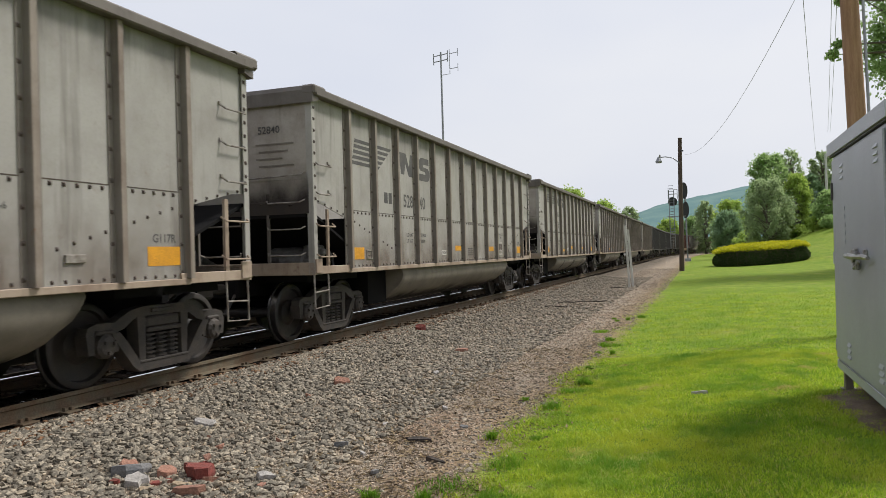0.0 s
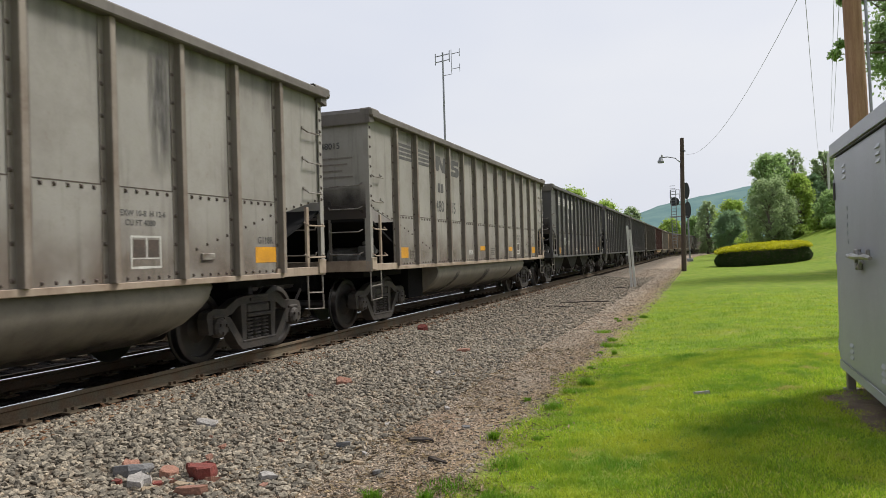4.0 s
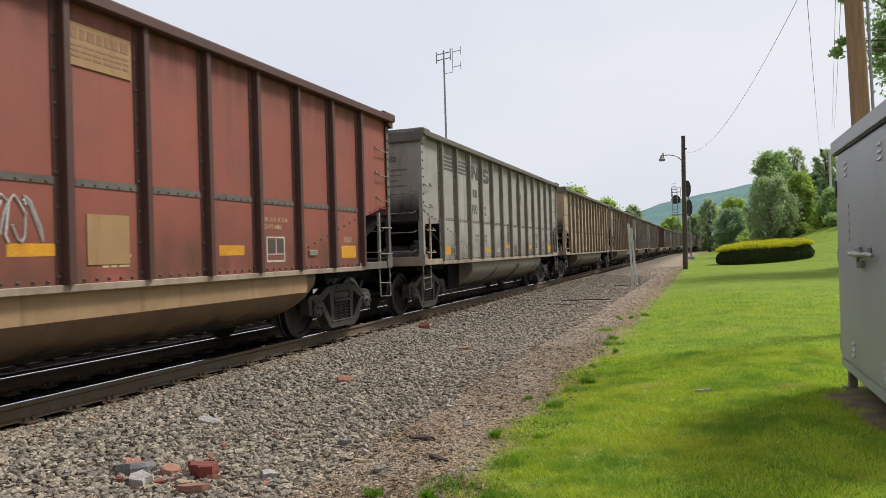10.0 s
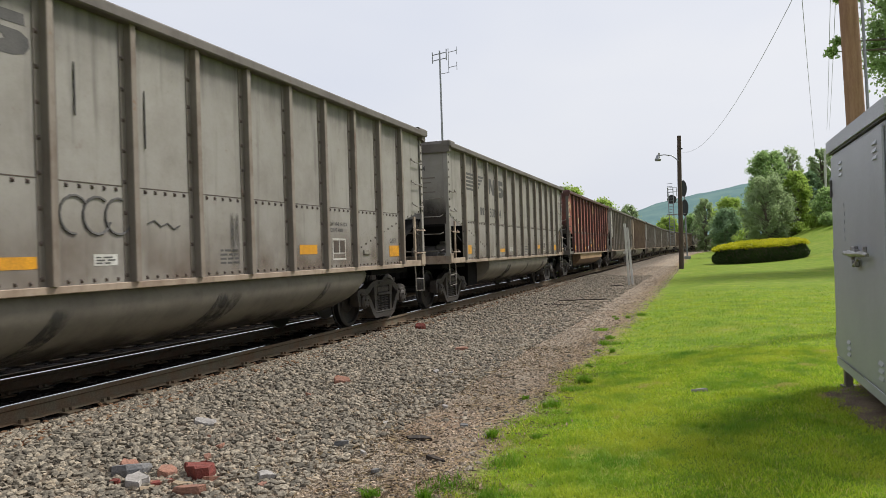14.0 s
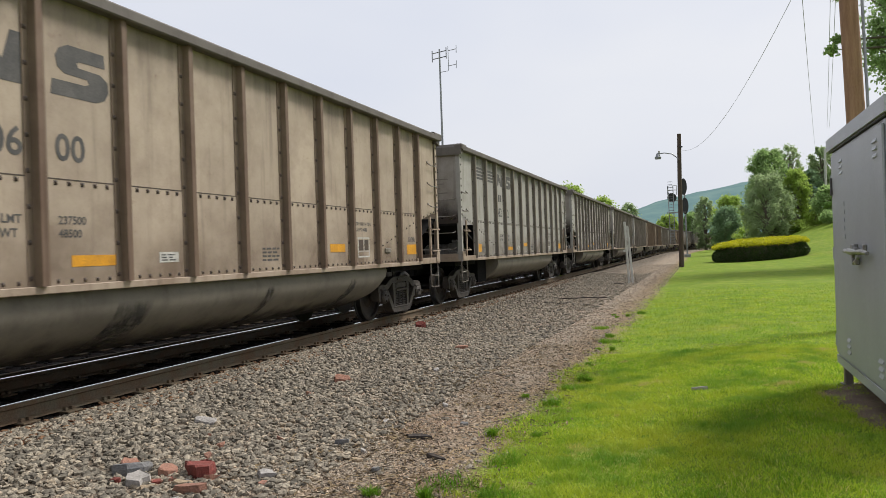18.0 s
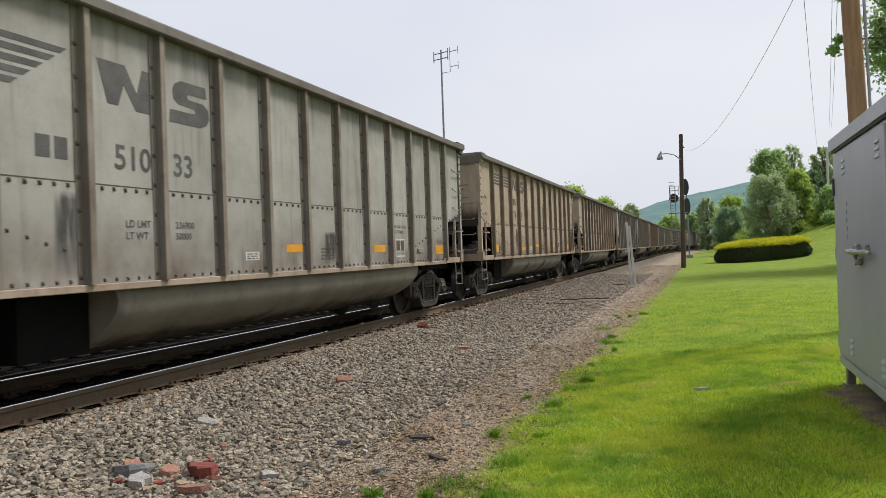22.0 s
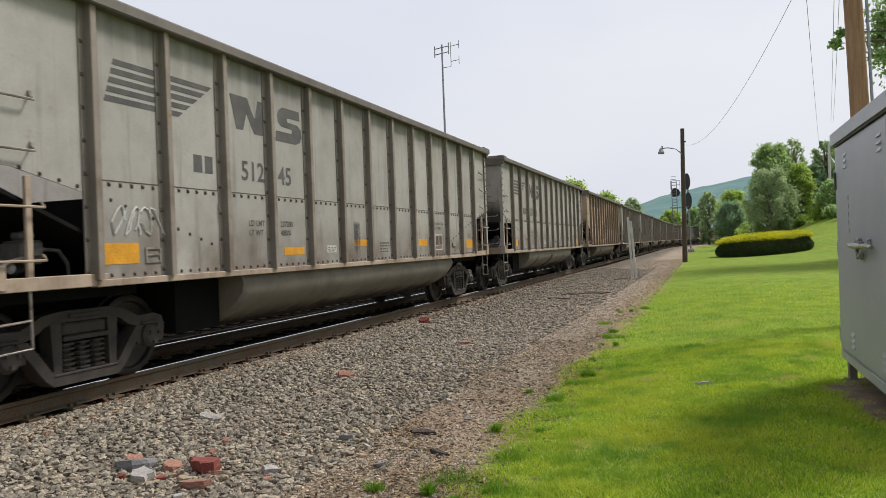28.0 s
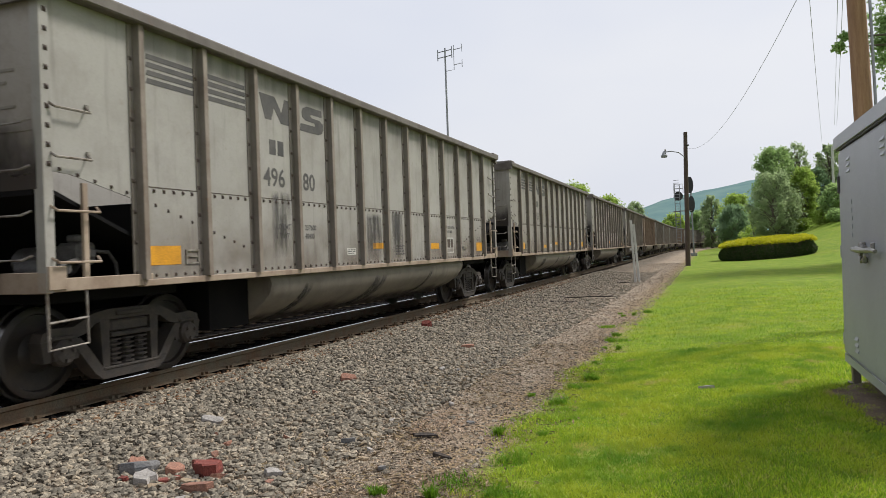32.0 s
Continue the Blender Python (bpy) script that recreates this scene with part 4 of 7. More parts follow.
def tub_run(car, y, w, slant, seed):
    """A dark run that follows the round of the tub."""
    s, n = Shape(), 8
    for i in range(n + 1):
        x, z = tub_at(0.02 + 1.1 * i / n, 0.004)
        a = P0 + y - slant * i / n
        s.v += [(x, a - w / 2, z), (x, a + w / 2, z)]
    s.f = [(2 * i, 2 * i + 1, 2 * i + 3, 2 * i + 2) for i in range(n)]
    part("spill_stain", s, MET["stain"], car)


def blot(car, y, z0, z1, w, seed):
    """A thick black tongue of dried coal slurry with ragged edges."""
    rnd, n = random.Random(seed), 14
    left, right = [], []
    for i in range(n):
        f = i / (n - 1)
        k = w * (0.25 + 0.75 * math.sin(math.pi * min(0.08 + f * 0.9, 1.0)) ** 0.5) / 2
        z = z0 + (z1 - z0) * f
        left.append((P0 + y - k * rnd.uniform(0.7, 1.25), z))
        right.append((P0 + y + k * rnd.uniform(0.6, 1.2), z))
    part("coal_blot", Shape().slab(left + right[::-1], "x", SIDE + 0.006, SIDE + 0.014), MET["blot"], car)


def scrawl(car, y, z, w, h, mat, seed):
    """Sprayed loops of a tag with no readable letters."""
    rnd, s = random.Random(seed), Shape()
    for i in range(4):
        cx = P0 + y + w * (i + 0.5) / 4
        pts = []
        for j in range(11):
            a = j * 0.62 + rnd.random() * 0.3 + i
            pts.append((X1 + 0.002, cx + w * 0.16 * math.cos(a) * (0.6 + 0.5 * rnd.random()), z + h * (0.5 + 0.48 * math.sin(a * 1.25 + i))))
        s.tube(pts, 0.011, 4)
    part("spray_tag", s, mat, car)


def ring_tag(car, y, z, r, mat):
    """Three sprayed rings and a loose stroke beside them."""
    for i in range(3):
        pts = [(X1 + 0.002, P0 + y + i * 1.5 * r + r * 0.95 * math.cos(a), z + r * math.sin(a)) for a in [0.6 + 0.42 * j + 0.3 * i for j in range(13 if i else 11)]]
        part("spray_ring", Shape().tube(pts, 0.014, 4), mat, car)
    part("spray_stroke", Shape().tube([(X1 + 0.002, P0 + y + 5.2 * r + 0.1 * j, z - 0.06 + 0.05 * (j % 2) - 0.012 * j) for j in range(6)], 0.009, 4), mat, car)


GON, HOP = build_wagon(True), build_wagon(False)
# finish, emblem style, number, weights, class, remark per wagon from the first in view
TRAIN = [
    ("light", "a", "52827", "", "G117R"), ("light", "a", "52840", "237500\n48500", "G117R"), ("light", "b", "47659", "237400\n48600", "G119"),
    ("light", "a", "51805", "237000\n49000", "G116"), ("grey", "a", "50605", "237300\n48700", "G118R"), ("grey", "b", "48015", "", "G117"),
    ("black", "b", "146685", "206300\n56700", "H65"), ("black", "b", "148828", "206300\n56700", "H69"), ("charcoal", "a", "145379", "206300\n56700", "P28R"),
    ("olive", "a", "145077", "206300\n56700", "P28R"), ("red", "c", "507926", "231600\n51400", "952X"), ("light", "b", "49032", "237600\n48400", "G117"),
    ("tan", "b", "50261", "", "G117"), ("brown", "b", "46328", "", "G117"), ("grey", "b", "49037", "", "G117"), ("grey", "a", "50804", "", "G117R"),
    ("red", "c", "507523", "231600\n51400", "0523"), ("light", "a", "50557", "237600\n48400", "G117R"), ("beige", "a", "50600", "237500\n48500", "G118R"),
    ("light", "b", "48272", "237600\n48400", "G117"), ("light", "b", "47371", "237300\n48700", "G117"), ("light", "b", "49259", "237500\n48500", "G116"),
    ("light", "a", "51033", "236900\n50000", "G116"), ("beige", "b", "47443", "237300\n48700", "G117"), ("beige", "b", "50046", "237300\n48500", "G116"),
    ("light", "a", "52212", "237000\n49000", "G117R"), ("grey", "a", "52071", "", "G117R"), ("tan", "a", "50880", "", "G116"),
    ("light", "a", "51245", "237200\n48800", "G117"), ("light", "a", "52196", "237000\n49000", "G119"), ("tan", "b", "50042", "236400\n49600", "G117"),
    ("light", "a", "51132", "236400\n49600", "G116"), ("light", "b", "49680", "237600\n48400", "G117"), ("grey", "b", "48351", "", "G117"),
    ("grey", "a", "51704", "", "G116"), ("grey", "b", "47712", "", "G117"), ("brown", "b", "49015", "", "G117"), ("grey", "a", "51377", "", "G116"),
    ("light", "a", "52410", "", "G117R"), ("grey", "b", "48126", "", "G117"), ("brown", "a", "50933", "", "G116"), ("light", "b", "47580", "", "G117"),
    ("grey", "a", "51841", "", "G116"), ("grey", "b", "49402", "", "G117"), ("light", "a", "52318", "", "G117R"), ("brown", "b", "48770", "", "G117"),
]
LOOKS = {
    "light": "pale grey coal gondola with dark ribs, rust and soot streaks", "grey": "dusty grey coal gondola with brown ribs and round tub",
    "beige": "beige dust-stained coal gondola with rusty ribs", "tan": "tan weathered coal gondola with rusty brown ribs",
    "brown": "brown weathered coal gondola with faded white marks", "red": "oxide red coal gondola with cream lettering and rusty tub",
    "black": "black coal hopper with white stripes and discharge bays", "charcoal": "charcoal black coal hopper with white stripes and lettering",
    "olive": "faded olive coal hopper with yellow stripes and lettering"}
PAINTED = {"side_sheet": PAINT, "side_panel": PAINT, "end_sheet": PAINT, "tub": PAINT, "rib": RIB, "far_side_ribs": RIB}
WAGONS = []
MARKS = ("stripe_emblem", "block_emblem", "reporting_mark", "wagon_number", "load_lettering", "reflector_patch", "data_panel", "data_panel_frame", "white_notice", "class_lettering", "size_lettering", "small_print", "card_holder", "tag_holder")
used = set()
for k, (finish, style, number, limits, cls) in enumerate(TRAIN):
    gon = finish not in ("black", "charcoal", "olive")
    tpl = GON if gon else HOP
    car = copy_thing(tpl, pose(0, 0, 0))
    car["label"] = LOOKS[finish]
    ribs = RIB.get({"beige": "tan", "brown": "tan"}.get(finish, finish)) or (RIB["grey"] if gon else RIB["black"])
    if finish == "charcoal":
        ribs = RIB["black"]
    for o in car.children_recursive:
        base = o.name.split(".")[0]
        if base == "rib" and finish not in ("tan", "beige", "brown"):
            o.material_slots[1].link = "OBJECT"
            o.material_slots[1].material = MET["ribface_pale"] if finish in ("light", "grey") else ribs
        if base in PAINTED:
            o.material_slots[0].link = "OBJECT"
            o.material_slots[0].material = ribs if base in ("rib", "far_side_ribs") else PAINT[finish]
            if base == "end_sheet":
                o.material_slots[0].material = END[finish] if finish in END else PAINT[finish] if gon else END["black"]
            if base == "tub":
                o.material_slots[0].material = TUB["red" if finish == "red" else "tan" if finish in ("tan", "brown") else "light"]
        elif base in ("top_chord", "side_sill", "corner_post", "end_beam") and not gon:
            o.material_slots[0].link = "OBJECT"
            o.material_slots[0].material = RIB["olive"] if finish == "olive" else RIB["black"]
        elif base in ("corner_post", "ladder", "end_beam") and gon and finish != "red":
            o.material_slots[0].link = "OBJECT"
            o.material_slots[0].material = PAINT[finish] if base == "corner_post" else MET["sill"]
        elif base in ("top_chord", "end_chord") and finish == "red":
            o.material_slots[0].link = "OBJECT"
            o.material_slots[0].material = RIB["red"]
    mat = {"red": MET["cream"], "olive": MET["gold"], "black": MET["white"], "charcoal": MET["white"], "brown": MET["white"]}.get(finish, MET["ink"])
    if k == 24:
        # one rib blackened by spilled coal slurry
        for o in car.children:
            if o.name.split(".")[0] == "rib" and abs(o.matrix_basis.translation.y - RIBS[2]) < 0.01:
                o.material_slots[0].material = RIB["black"]
    if finish == "red":
        for a, b in zip(RIBS, RIBS[1:]):
            part("seam_strip", Shape().box(SIDE + 0.004, SIDE + 0.014, a + 0.12, b - 0.12, 2.03, 2.10), MET["chord"], car)
    mark_wagon(car, k, style, number, mat, MET["white"], limits, cls, gon)
    # the marks keep their places between the ribs
    for o in car.children:
        if style != "c" and o.name.split(".")[0] in MARKS:
            y = o.matrix_basis.translation.y + sum(p.co.y for p in o.data.vertices) / len(o.data.vertices) + HALF
            if y > 1.2:
                o.matrix_basis.translation.y += 0.0163 * (y - 1.28) - 0.1
    if style == "c":
        for i, pair in enumerate((number[:2], number[2:4], number[4:])):
            words(car, "wagon_number", pair, 1.50 + i * 1.0, 2.11, 0.40, mat, XU)
        part("reporting_mark", Shape().slab([(P0 + 2.5, 2.48), (P0 + 2.72, 2.48), (P0 + 2.72, 2.76), (P0 + 2.5, 2.76)], "x", XU - 0.006, XU).slab([(P0 + 2.79, 2.48), (P0 + 3.02, 2.48), (P0 + 3.02, 2.76), (P0 + 2.79, 2.76)], "x", XU - 0.006, XU), mat, car)
        e = Shape()
        for r0, r1 in ((0.14, 0.24), (0.31, 0.42)):
            arc = [(P0 + 0.52 + r * math.cos(a), 3.0 + r * math.sin(a)) for r, seq in ((r0, range(12)), (r1, range(11, -1, -1))) for a in [0.15 + i * 0.27 for i in seq]]
            e.slab(arc, "x", XU - 0.006, XU)
        e.slab([(P0 + 0.2, 2.68), (P0 + 0.62, 2.68), (P0 + 0.62, 2.9), (P0 + 0.2, 2.9)], "x", XU - 0.006, XU)
        part("arc_emblem", e, mat, car)
        part("faded_patch", patch(7.25, 8.03, 3.15, 3.55, X1 + 0.006), MET["ochre"], car)
        part("faded_print", bars(7.29, 7.99, 3.40, 1, 0.10, 0.1, X1 + 0.009, 4), MET["oldprint"], car)
        part("faded_print", bars(7.29, 7.99, 3.33, 3, 0.025, 0.05, X1 + 0.009, 6), MET["oldprint"], car)
        part("faded_patch", patch(7.42, 7.95, 1.3, 1.78, X1 + 0.006), MET["ochre"], car)
        part("rust_band", Shape().slab([(-3.6, 0.80), (4.3, 0.80), (4.3, 1.06), (-3.6, 1.06)], "x", 1.48, 1.511), MET["rustband"], car)
        scrawl(car, 6.22, 1.5, 0.72, 0.42, MET["tag"], k)
    # spills seen on single wagons: (place, bottom, top, width)
    for j, (y, z0, z1, w) in enumerate({3: [(2.7, 1.2, 3.4, 0.5)], 4: [(10.9, 2.2, 3.6, 0.35)], 20: [(4.75, 1.2, 3.45, 0.6), (6.7, 1.2, 2.0, 0.3), (3.8, 1.2, 2.1, 0.4), (9.0, 1.2, 1.9, 0.3)],
                                    22: [(2.95, 1.2, 2.0, 0.3), (7.9, 1.2, 1.7, 0.4)], 23: [(8.0, 1.2, 3.0, 0.3), (3.9, 1.3, 2.0, 0.25)],
                                    24: [(2.98, 1.2, 2.9, 0.3), (3.5, 1.2, 2.1, 0.15)], 25: [(4.75, 1.2, 3.2, 0.4), (8.4, 1.2, 2.0, 0.35)],
                                    14: [(7.9, 1.2, 1.9, 0.2)], 11: [(6.9, 1.3, 2.1, 0.25), (8.6, 2.7, 3.1, 0.1)],
                                    26: [(5.6, 1.2, 2.6, 0.3)], 28: [(3.12, 1.2, 1.95, 0.2), (6.7, 1.2, 1.8, 0.25)], 30: [(2.6, 1.2, 2.2, 0.25), (6.75, 1.2, 2.1, 0.3), (8.4, 1.2, 1.9, 0.3)],
                                    31: [(9.6, 1.2, 2.4, 0.5)], 32: [(3.8, 1.3, 2.2, 0.5), (6.7, 1.2, 2.0, 0.6), (7.7, 1.2, 2.1, 0.5)]}.get(k, [])):
        run_mark(car, y, z0, z1, w, k * 7 + j)
    if gon and k % 3 != 1:
        for j in range(3):
            tub_run(car, 4.6 + 2.5 * j + 0.4 * (k % 4), (0.5, 0.16, 0.24)[(j + k) % 3], 0.15 + 0.1 * (k % 3), k * 5 + j)
    for y, z0, z1, w in {3: [(9.99, 2.62, 3.22, 0.13), (9.96, 3.35, 3.5, 0.09), (10.0, 1.9, 2.66, 0.04)], 20: [(4.55, 1.35, 3.4, 0.24), (8.78, 1.5, 2.9, 0.16), (6.65, 1.3, 2.1, 0.2), (3.18, 1.25, 2.0, 0.12), (5.68, 1.3, 1.9, 0.1)], 25: [(4.8, 1.2, 3.42, 0.2), (1.7, 2.6, 2.95, 0.014), (2.85, 2.7, 3.0, 0.014), (5.35, 1.6, 2.3, 0.016)], 14: [(5.5, 2.7, 3.2, 0.014), (6.4, 2.5, 3.1, 0.014)]}.get(k, []):
        blot(car, y, z0, z1, w, k)
    if k == 2:
        part("class_panel", patch(12.40, 12.52, 1.25, 1.72), MET["orange"], car)
    if k == 3:
        part("class_panel", patch(12.38, 12.94, 1.56, 1.72), MET["orange"], car)
        part("class_panel", patch(12.38, 12.48, 1.25, 1.555), MET["orange"], car)
    if k in (28, 27, 6):
        scrawl(car, {28: 1.4, 27: 8.4, 6: 2.45}[k], 1.55, 0.7, 0.3, MET["tag"], k)
    if k == 14:
        ring_tag(car, 5.46, 1.78, 0.18, MET["ink"])
    if k == 13:
        # number repainted on white panels, and a white-edged square near the front
        for a, b in ((3.34, 4.06), (4.36, 4.94)):
            part("white_panel", patch(a, b, 2.16, 2.98 if a < 4 else 2.94, XU + 0.001), MET["white"], car, "white repainted number panel")
        part("white_panel", Shape().box(0.6, 1.22, -HALF + 0.004, -HALF + 0.01, 3.16, 3.50), MET["white"], car)
        for a, b, c, d in ((0.42, 1.0, 3.16, 3.20), (0.42, 1.0, 3.50, 3.54), (0.42, 0.46, 3.20, 3.50), (0.96, 1.0, 3.20, 3.50)):
            part("square_border", patch(a, b, c, d, XU), MET["white"], car)
        for o in car.children:
            if o.name.split(".")[0] in ("wagon_number", "reporting_mark", "end_lettering"):
                o.data.materials[0] = MET["ink"]
                o.matrix_basis = Matrix.Translation((0.003, 0, 0) if o.name[0] != "e" else (0, -0.004, 0)) @ o.matrix_basis
    WAGONS.append(car)
for tpl in (GON, HOP):
    for o in [tpl, *tpl.children_recursive]:
        bpy.data.objects.remove(o)


# ---------------------------------------------------------------- ground
def smooth01(a):
    a = min(max(a, 0.0), 1.0)
    return a * a * (3 - 2 * a)


def line_x(y):
    """Track centre at a place y."""
    return 0.0 if y <= CURVE_FROM else RADIUS - math.sqrt(max(RADIUS * RADIUS - min(y - CURVE_FROM, 420) ** 2, 1.0))


def ground_z(x, y):
    u = x - line_x(y)
    z = -0.208 + 0.028 * smooth01((u - 1.12) / 0.3) - 0.125 * smooth01((u - 1.45) / 1.6)
    z += 0.19 * smooth01((u - 5.4) / 2.9) * (1 - 0.55 * smooth01((y - 15) / 30))
    z += 4.2 * smooth01((x - max(8.5, line_x(y) + 8)) / 16) * smooth01((y - 40) / 50)
    z -= 0.25 * smooth01((-5.2 - u) / 1.2)
    return z


def spaced(stops):
    out = []
    for a, b, d in stops:
        out += list(np.arange(a, b - 1e-6, d))
    return out + [stops[-1][1]]


def ground_material():
    m, nt, bs = nodes_of("ballast_path_and_lawn")
    pos = coords(nt, (1, 1, 1), False, "World")
    sep = nt.nodes.new("ShaderNodeSeparateXYZ")
    nt.links.new(pos, sep.inputs[0])

    def calc(op, a, b):
        n = nt.nodes.new("ShaderNodeMath")
        n.operation = op
        for i, v in enumerate((a, b)):
            if isinstance(v, bpy.types.NodeSocket):
                nt.links.new(v, n.inputs[i])
            else:
                n.inputs[i].default_value = v
        return n.outputs[0]
    # distance from the track's centre line, with the bend
    over = calc("MAXIMUM", calc("SUBTRACT", sep.outputs[1], CURVE_FROM), 0.0)
    u = calc("SUBTRACT", sep.outputs[0], calc("DIVIDE", calc("MULTIPLY", over, over), 2 * RADIUS))
    wob = calc("MULTIPLY", calc("SUBTRACT", noisy(nt, pos, 0.6, 6, 0.2, 0.8), 0.5), 0.7)
    wob2 = calc("MULTIPLY", calc("SUBTRACT", noisy(nt, pos, 5.0, 5, 0.2, 0.8), 0.5), 0.45)
    uu = calc("ADD", calc("ADD", u, wob), wob2)

    def step(a, b):
        r = nt.nodes.new("ShaderNodeMapRange")
        r.inputs["From Min"].default_value, r.inputs["From Max"].default_value = a, b
        nt.links.new(uu, r.inputs["Value"])
        return r.outputs[0]
    vor = put(nt, "ShaderNodeTexVoronoi", Scale=17.0, Randomness=1.0)
    nt.links.new(pos, vor.inputs["Vector"])
    stone = nt.nodes.new("ShaderNodeSeparateColor")
    nt.links.new(vor.outputs["Color"], stone.inputs[0])
    ballast = mixed(nt, stone.outputs[0], (0.06, 0.051, 0.041), (0.21, 0.182, 0.147))
    ballast = mixed(nt, noisy(nt, pos, 1.1, 5, 0.4, 0.7), ballast, (0.12, 0.09, 0.065))
    dirt = mixed(nt, noisy(nt, pos, 1.6, 7, 0.35, 0.65, 0.65), (0.25, 0.20, 0.152), (0.45, 0.38, 0.295))
    dirt = mixed(nt, noisy(nt, pos, 28, 4, 0.42, 0.6), dirt, (0.13, 0.105, 0.082))
    dirt = mixed(nt, noisy(nt, pos, 90, 3, 0.5, 0.62), dirt, (0.36, 0.30, 0.22))
    dirt = mixed(nt, noisy(nt, pos, 0.7, 6, 0.52, 0.72), dirt, (0.22, 0.145, 0.095))
    lawn = mixed(nt, noisy(nt, pos, 0.45, 6, 0.35, 0.65, 0.6), (0.16, 0.245, 0.02), (0.25, 0.305, 0.032))
    lawn = mixed(nt, noisy(nt, pos, 3.0, 6, 0.4, 0.65, 0.65), lawn, (0.105, 0.17, 0.017))
    blade = coords(nt, (60, 22, 60), False, "World")
    lawn = mixed(nt, noisy(nt, blade, 1.0, 3, 0.45, 0.75), lawn, (0.11, 0.18, 0.018))
    dry = noisy(nt, pos, 0.9, 7, 0.55, 0.72, 0.65)
    lawn = mixed(nt, calc("MULTIPLY", dry, 0.55), lawn, (0.31, 0.27, 0.09))
    cot = mixed(nt, step(2.3, 3.6), ballast, dirt)
    litter = mixed(nt, noisy(nt, pos, 9.0, 6, 0.4, 0.62, 0.65), (0.29, 0.215, 0.125), (0.18, 0.125, 0.08))
    cot = mixed(nt, step(4.75, 5.15), cot, litter)
    edge = mixed(nt, step(5.25, 5.75), cot, lawn)
    rust = mixed(nt, step(-4.9, -5.6), edge, (0.14, 0.10, 0.075))
    # oil-dark track bed, blackened further to paint in the shade under the train
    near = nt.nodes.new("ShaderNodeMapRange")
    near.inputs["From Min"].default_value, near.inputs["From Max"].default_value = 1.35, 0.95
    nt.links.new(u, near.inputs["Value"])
    oil_shade = calc("MULTIPLY", near.outputs[0], 0.94)
    col = mixed(nt, oil_shade, rust, (0.012, 0.0105, 0.010))
    far = nt.nodes.new("ShaderNodeMapRange")
    far.inputs["From Min"].default_value, far.inputs["From Max"].default_value = -40, -60
    nt.links.new(u, far.inputs["Value"])
    col = mixed(nt, far.outputs[0], col, lawn)
    nt.links.new(col, bs.inputs["Base Color"])
    bs.inputs["Roughness"].default_value = 0.95
    bs.inputs["Specular IOR Level"].default_value = 0.15
    h = calc("ADD", calc("MULTIPLY", vor.outputs["Distance"], -1.0), noisy(nt, pos, 20, 5, 0.2, 0.8))
    bumped(nt, bs, h, 0.7, 0.03)
    return m


GROUND = ground_material()
gx = spaced([(-2500, -300, 550), (-300, -60, 60), (-60, -12, 8), (-12, 0, 1.0), (0, 10, 0.35), (10, 40, 1.5), (40, 100, 12), (100, 600, 100), (600, 2500, 475)])
gy = spaced([(-2500, -600, 475), (-600, -20, 58), (-20, 2, 2), (2, 24, 0.5), (24, 120, 3), (120, 300, 9), (300, 700, 40), (700, 3100, 400)])
g = Shape()
rnd = random.Random(4)
for yy in gy:
    for xx in gx:
        bumpy = 0.012 * noise.noise(Vector((xx * 1.3, yy * 1.3, 0))) + 0.02 * noise.noise(Vector((xx * 0.3, yy * 0.3, 7)))
        calm = smooth01((abs(xx - 3.5) - 9) / 8) if yy < 60 else 1.0
        g.v.append((xx, yy, ground_z(xx, yy) + bumpy * calm))
nx = len(gx)
g.f = [(j * nx + i, j * nx + i + 1, (j + 1) * nx + i + 1, (j + 1) * nx + i) for j in range(len(gy) - 1) for i in range(nx - 1)]
tagged(part("ground", g, GROUND, smooth=True), "ballast shoulder, dirt path and mown green lawn beside the railway", "ground", kind="structure")

# ---------------------------------------------------------------- tracks
RUST = plain("rusty_rail_steel", (0.15, 0.128, 0.09), (0.155, 0.10, 0.062), rough=0.85, metal=0.0, scale=5, spec=0.15)
SHINE = plain("polished_rail_head", (0.72, 0.72, 0.72), (0.66, 0.65, 0.63), rough=0.05, metal=1.0, scale=8, bump=0.0)
# sleeper wood, its colour lowered to hold the deep shade below the wagons
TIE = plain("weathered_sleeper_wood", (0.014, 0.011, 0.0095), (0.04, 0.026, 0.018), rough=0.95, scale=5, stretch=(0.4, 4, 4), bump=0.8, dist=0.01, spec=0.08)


def rail_shape(off, z=0.0, y0=-620, y1=560):
    prof = [(-0.076, -0.172), (0.076, -0.172), (0.07, -0.16), (0.012, -0.145), (0.01, -0.055), (0.037, -0.04), (0.036, -0.012), (0.034, -0.004), (0.028, 0.001), (0.0, 0.0015), (-0.028, 0.001), (-0.034, -0.004), (-0.036, -0.012), (-0.037, -0.04), (-0.01, -0.055), (-0.012, -0.145), (-0.07, -0.16)]
    s = Shape()
    ds = list(np.arange(y0, -20, 60)) + list(np.arange(-20, 110, 10)) + list(np.arange(110, y1, 6))
    n = len(prof)
    for d in ds:
        m = on_line(float(d), off, z)
        s.v += [tuple(m @ Vector((u, 0, v))) for u, v in prof]
    for i in range(len(ds) - 1):
        s.f += [(i * n + j, i * n + (j + 1) % n, (i + 1) * n + (j + 1) % n, (i + 1) * n + j) for j in range(n)]
    return s


def rail(parent, off, name="rail", z=0.0, shiny=True, **k):
    ob = part(name, rail_shape(off, z, **k), [RUST, SHINE], parent)
    if shiny:
        for p in ob.data.polygons:
            if p.center[2] > z + 0.0005:
                p.material_index = 1
    return ob


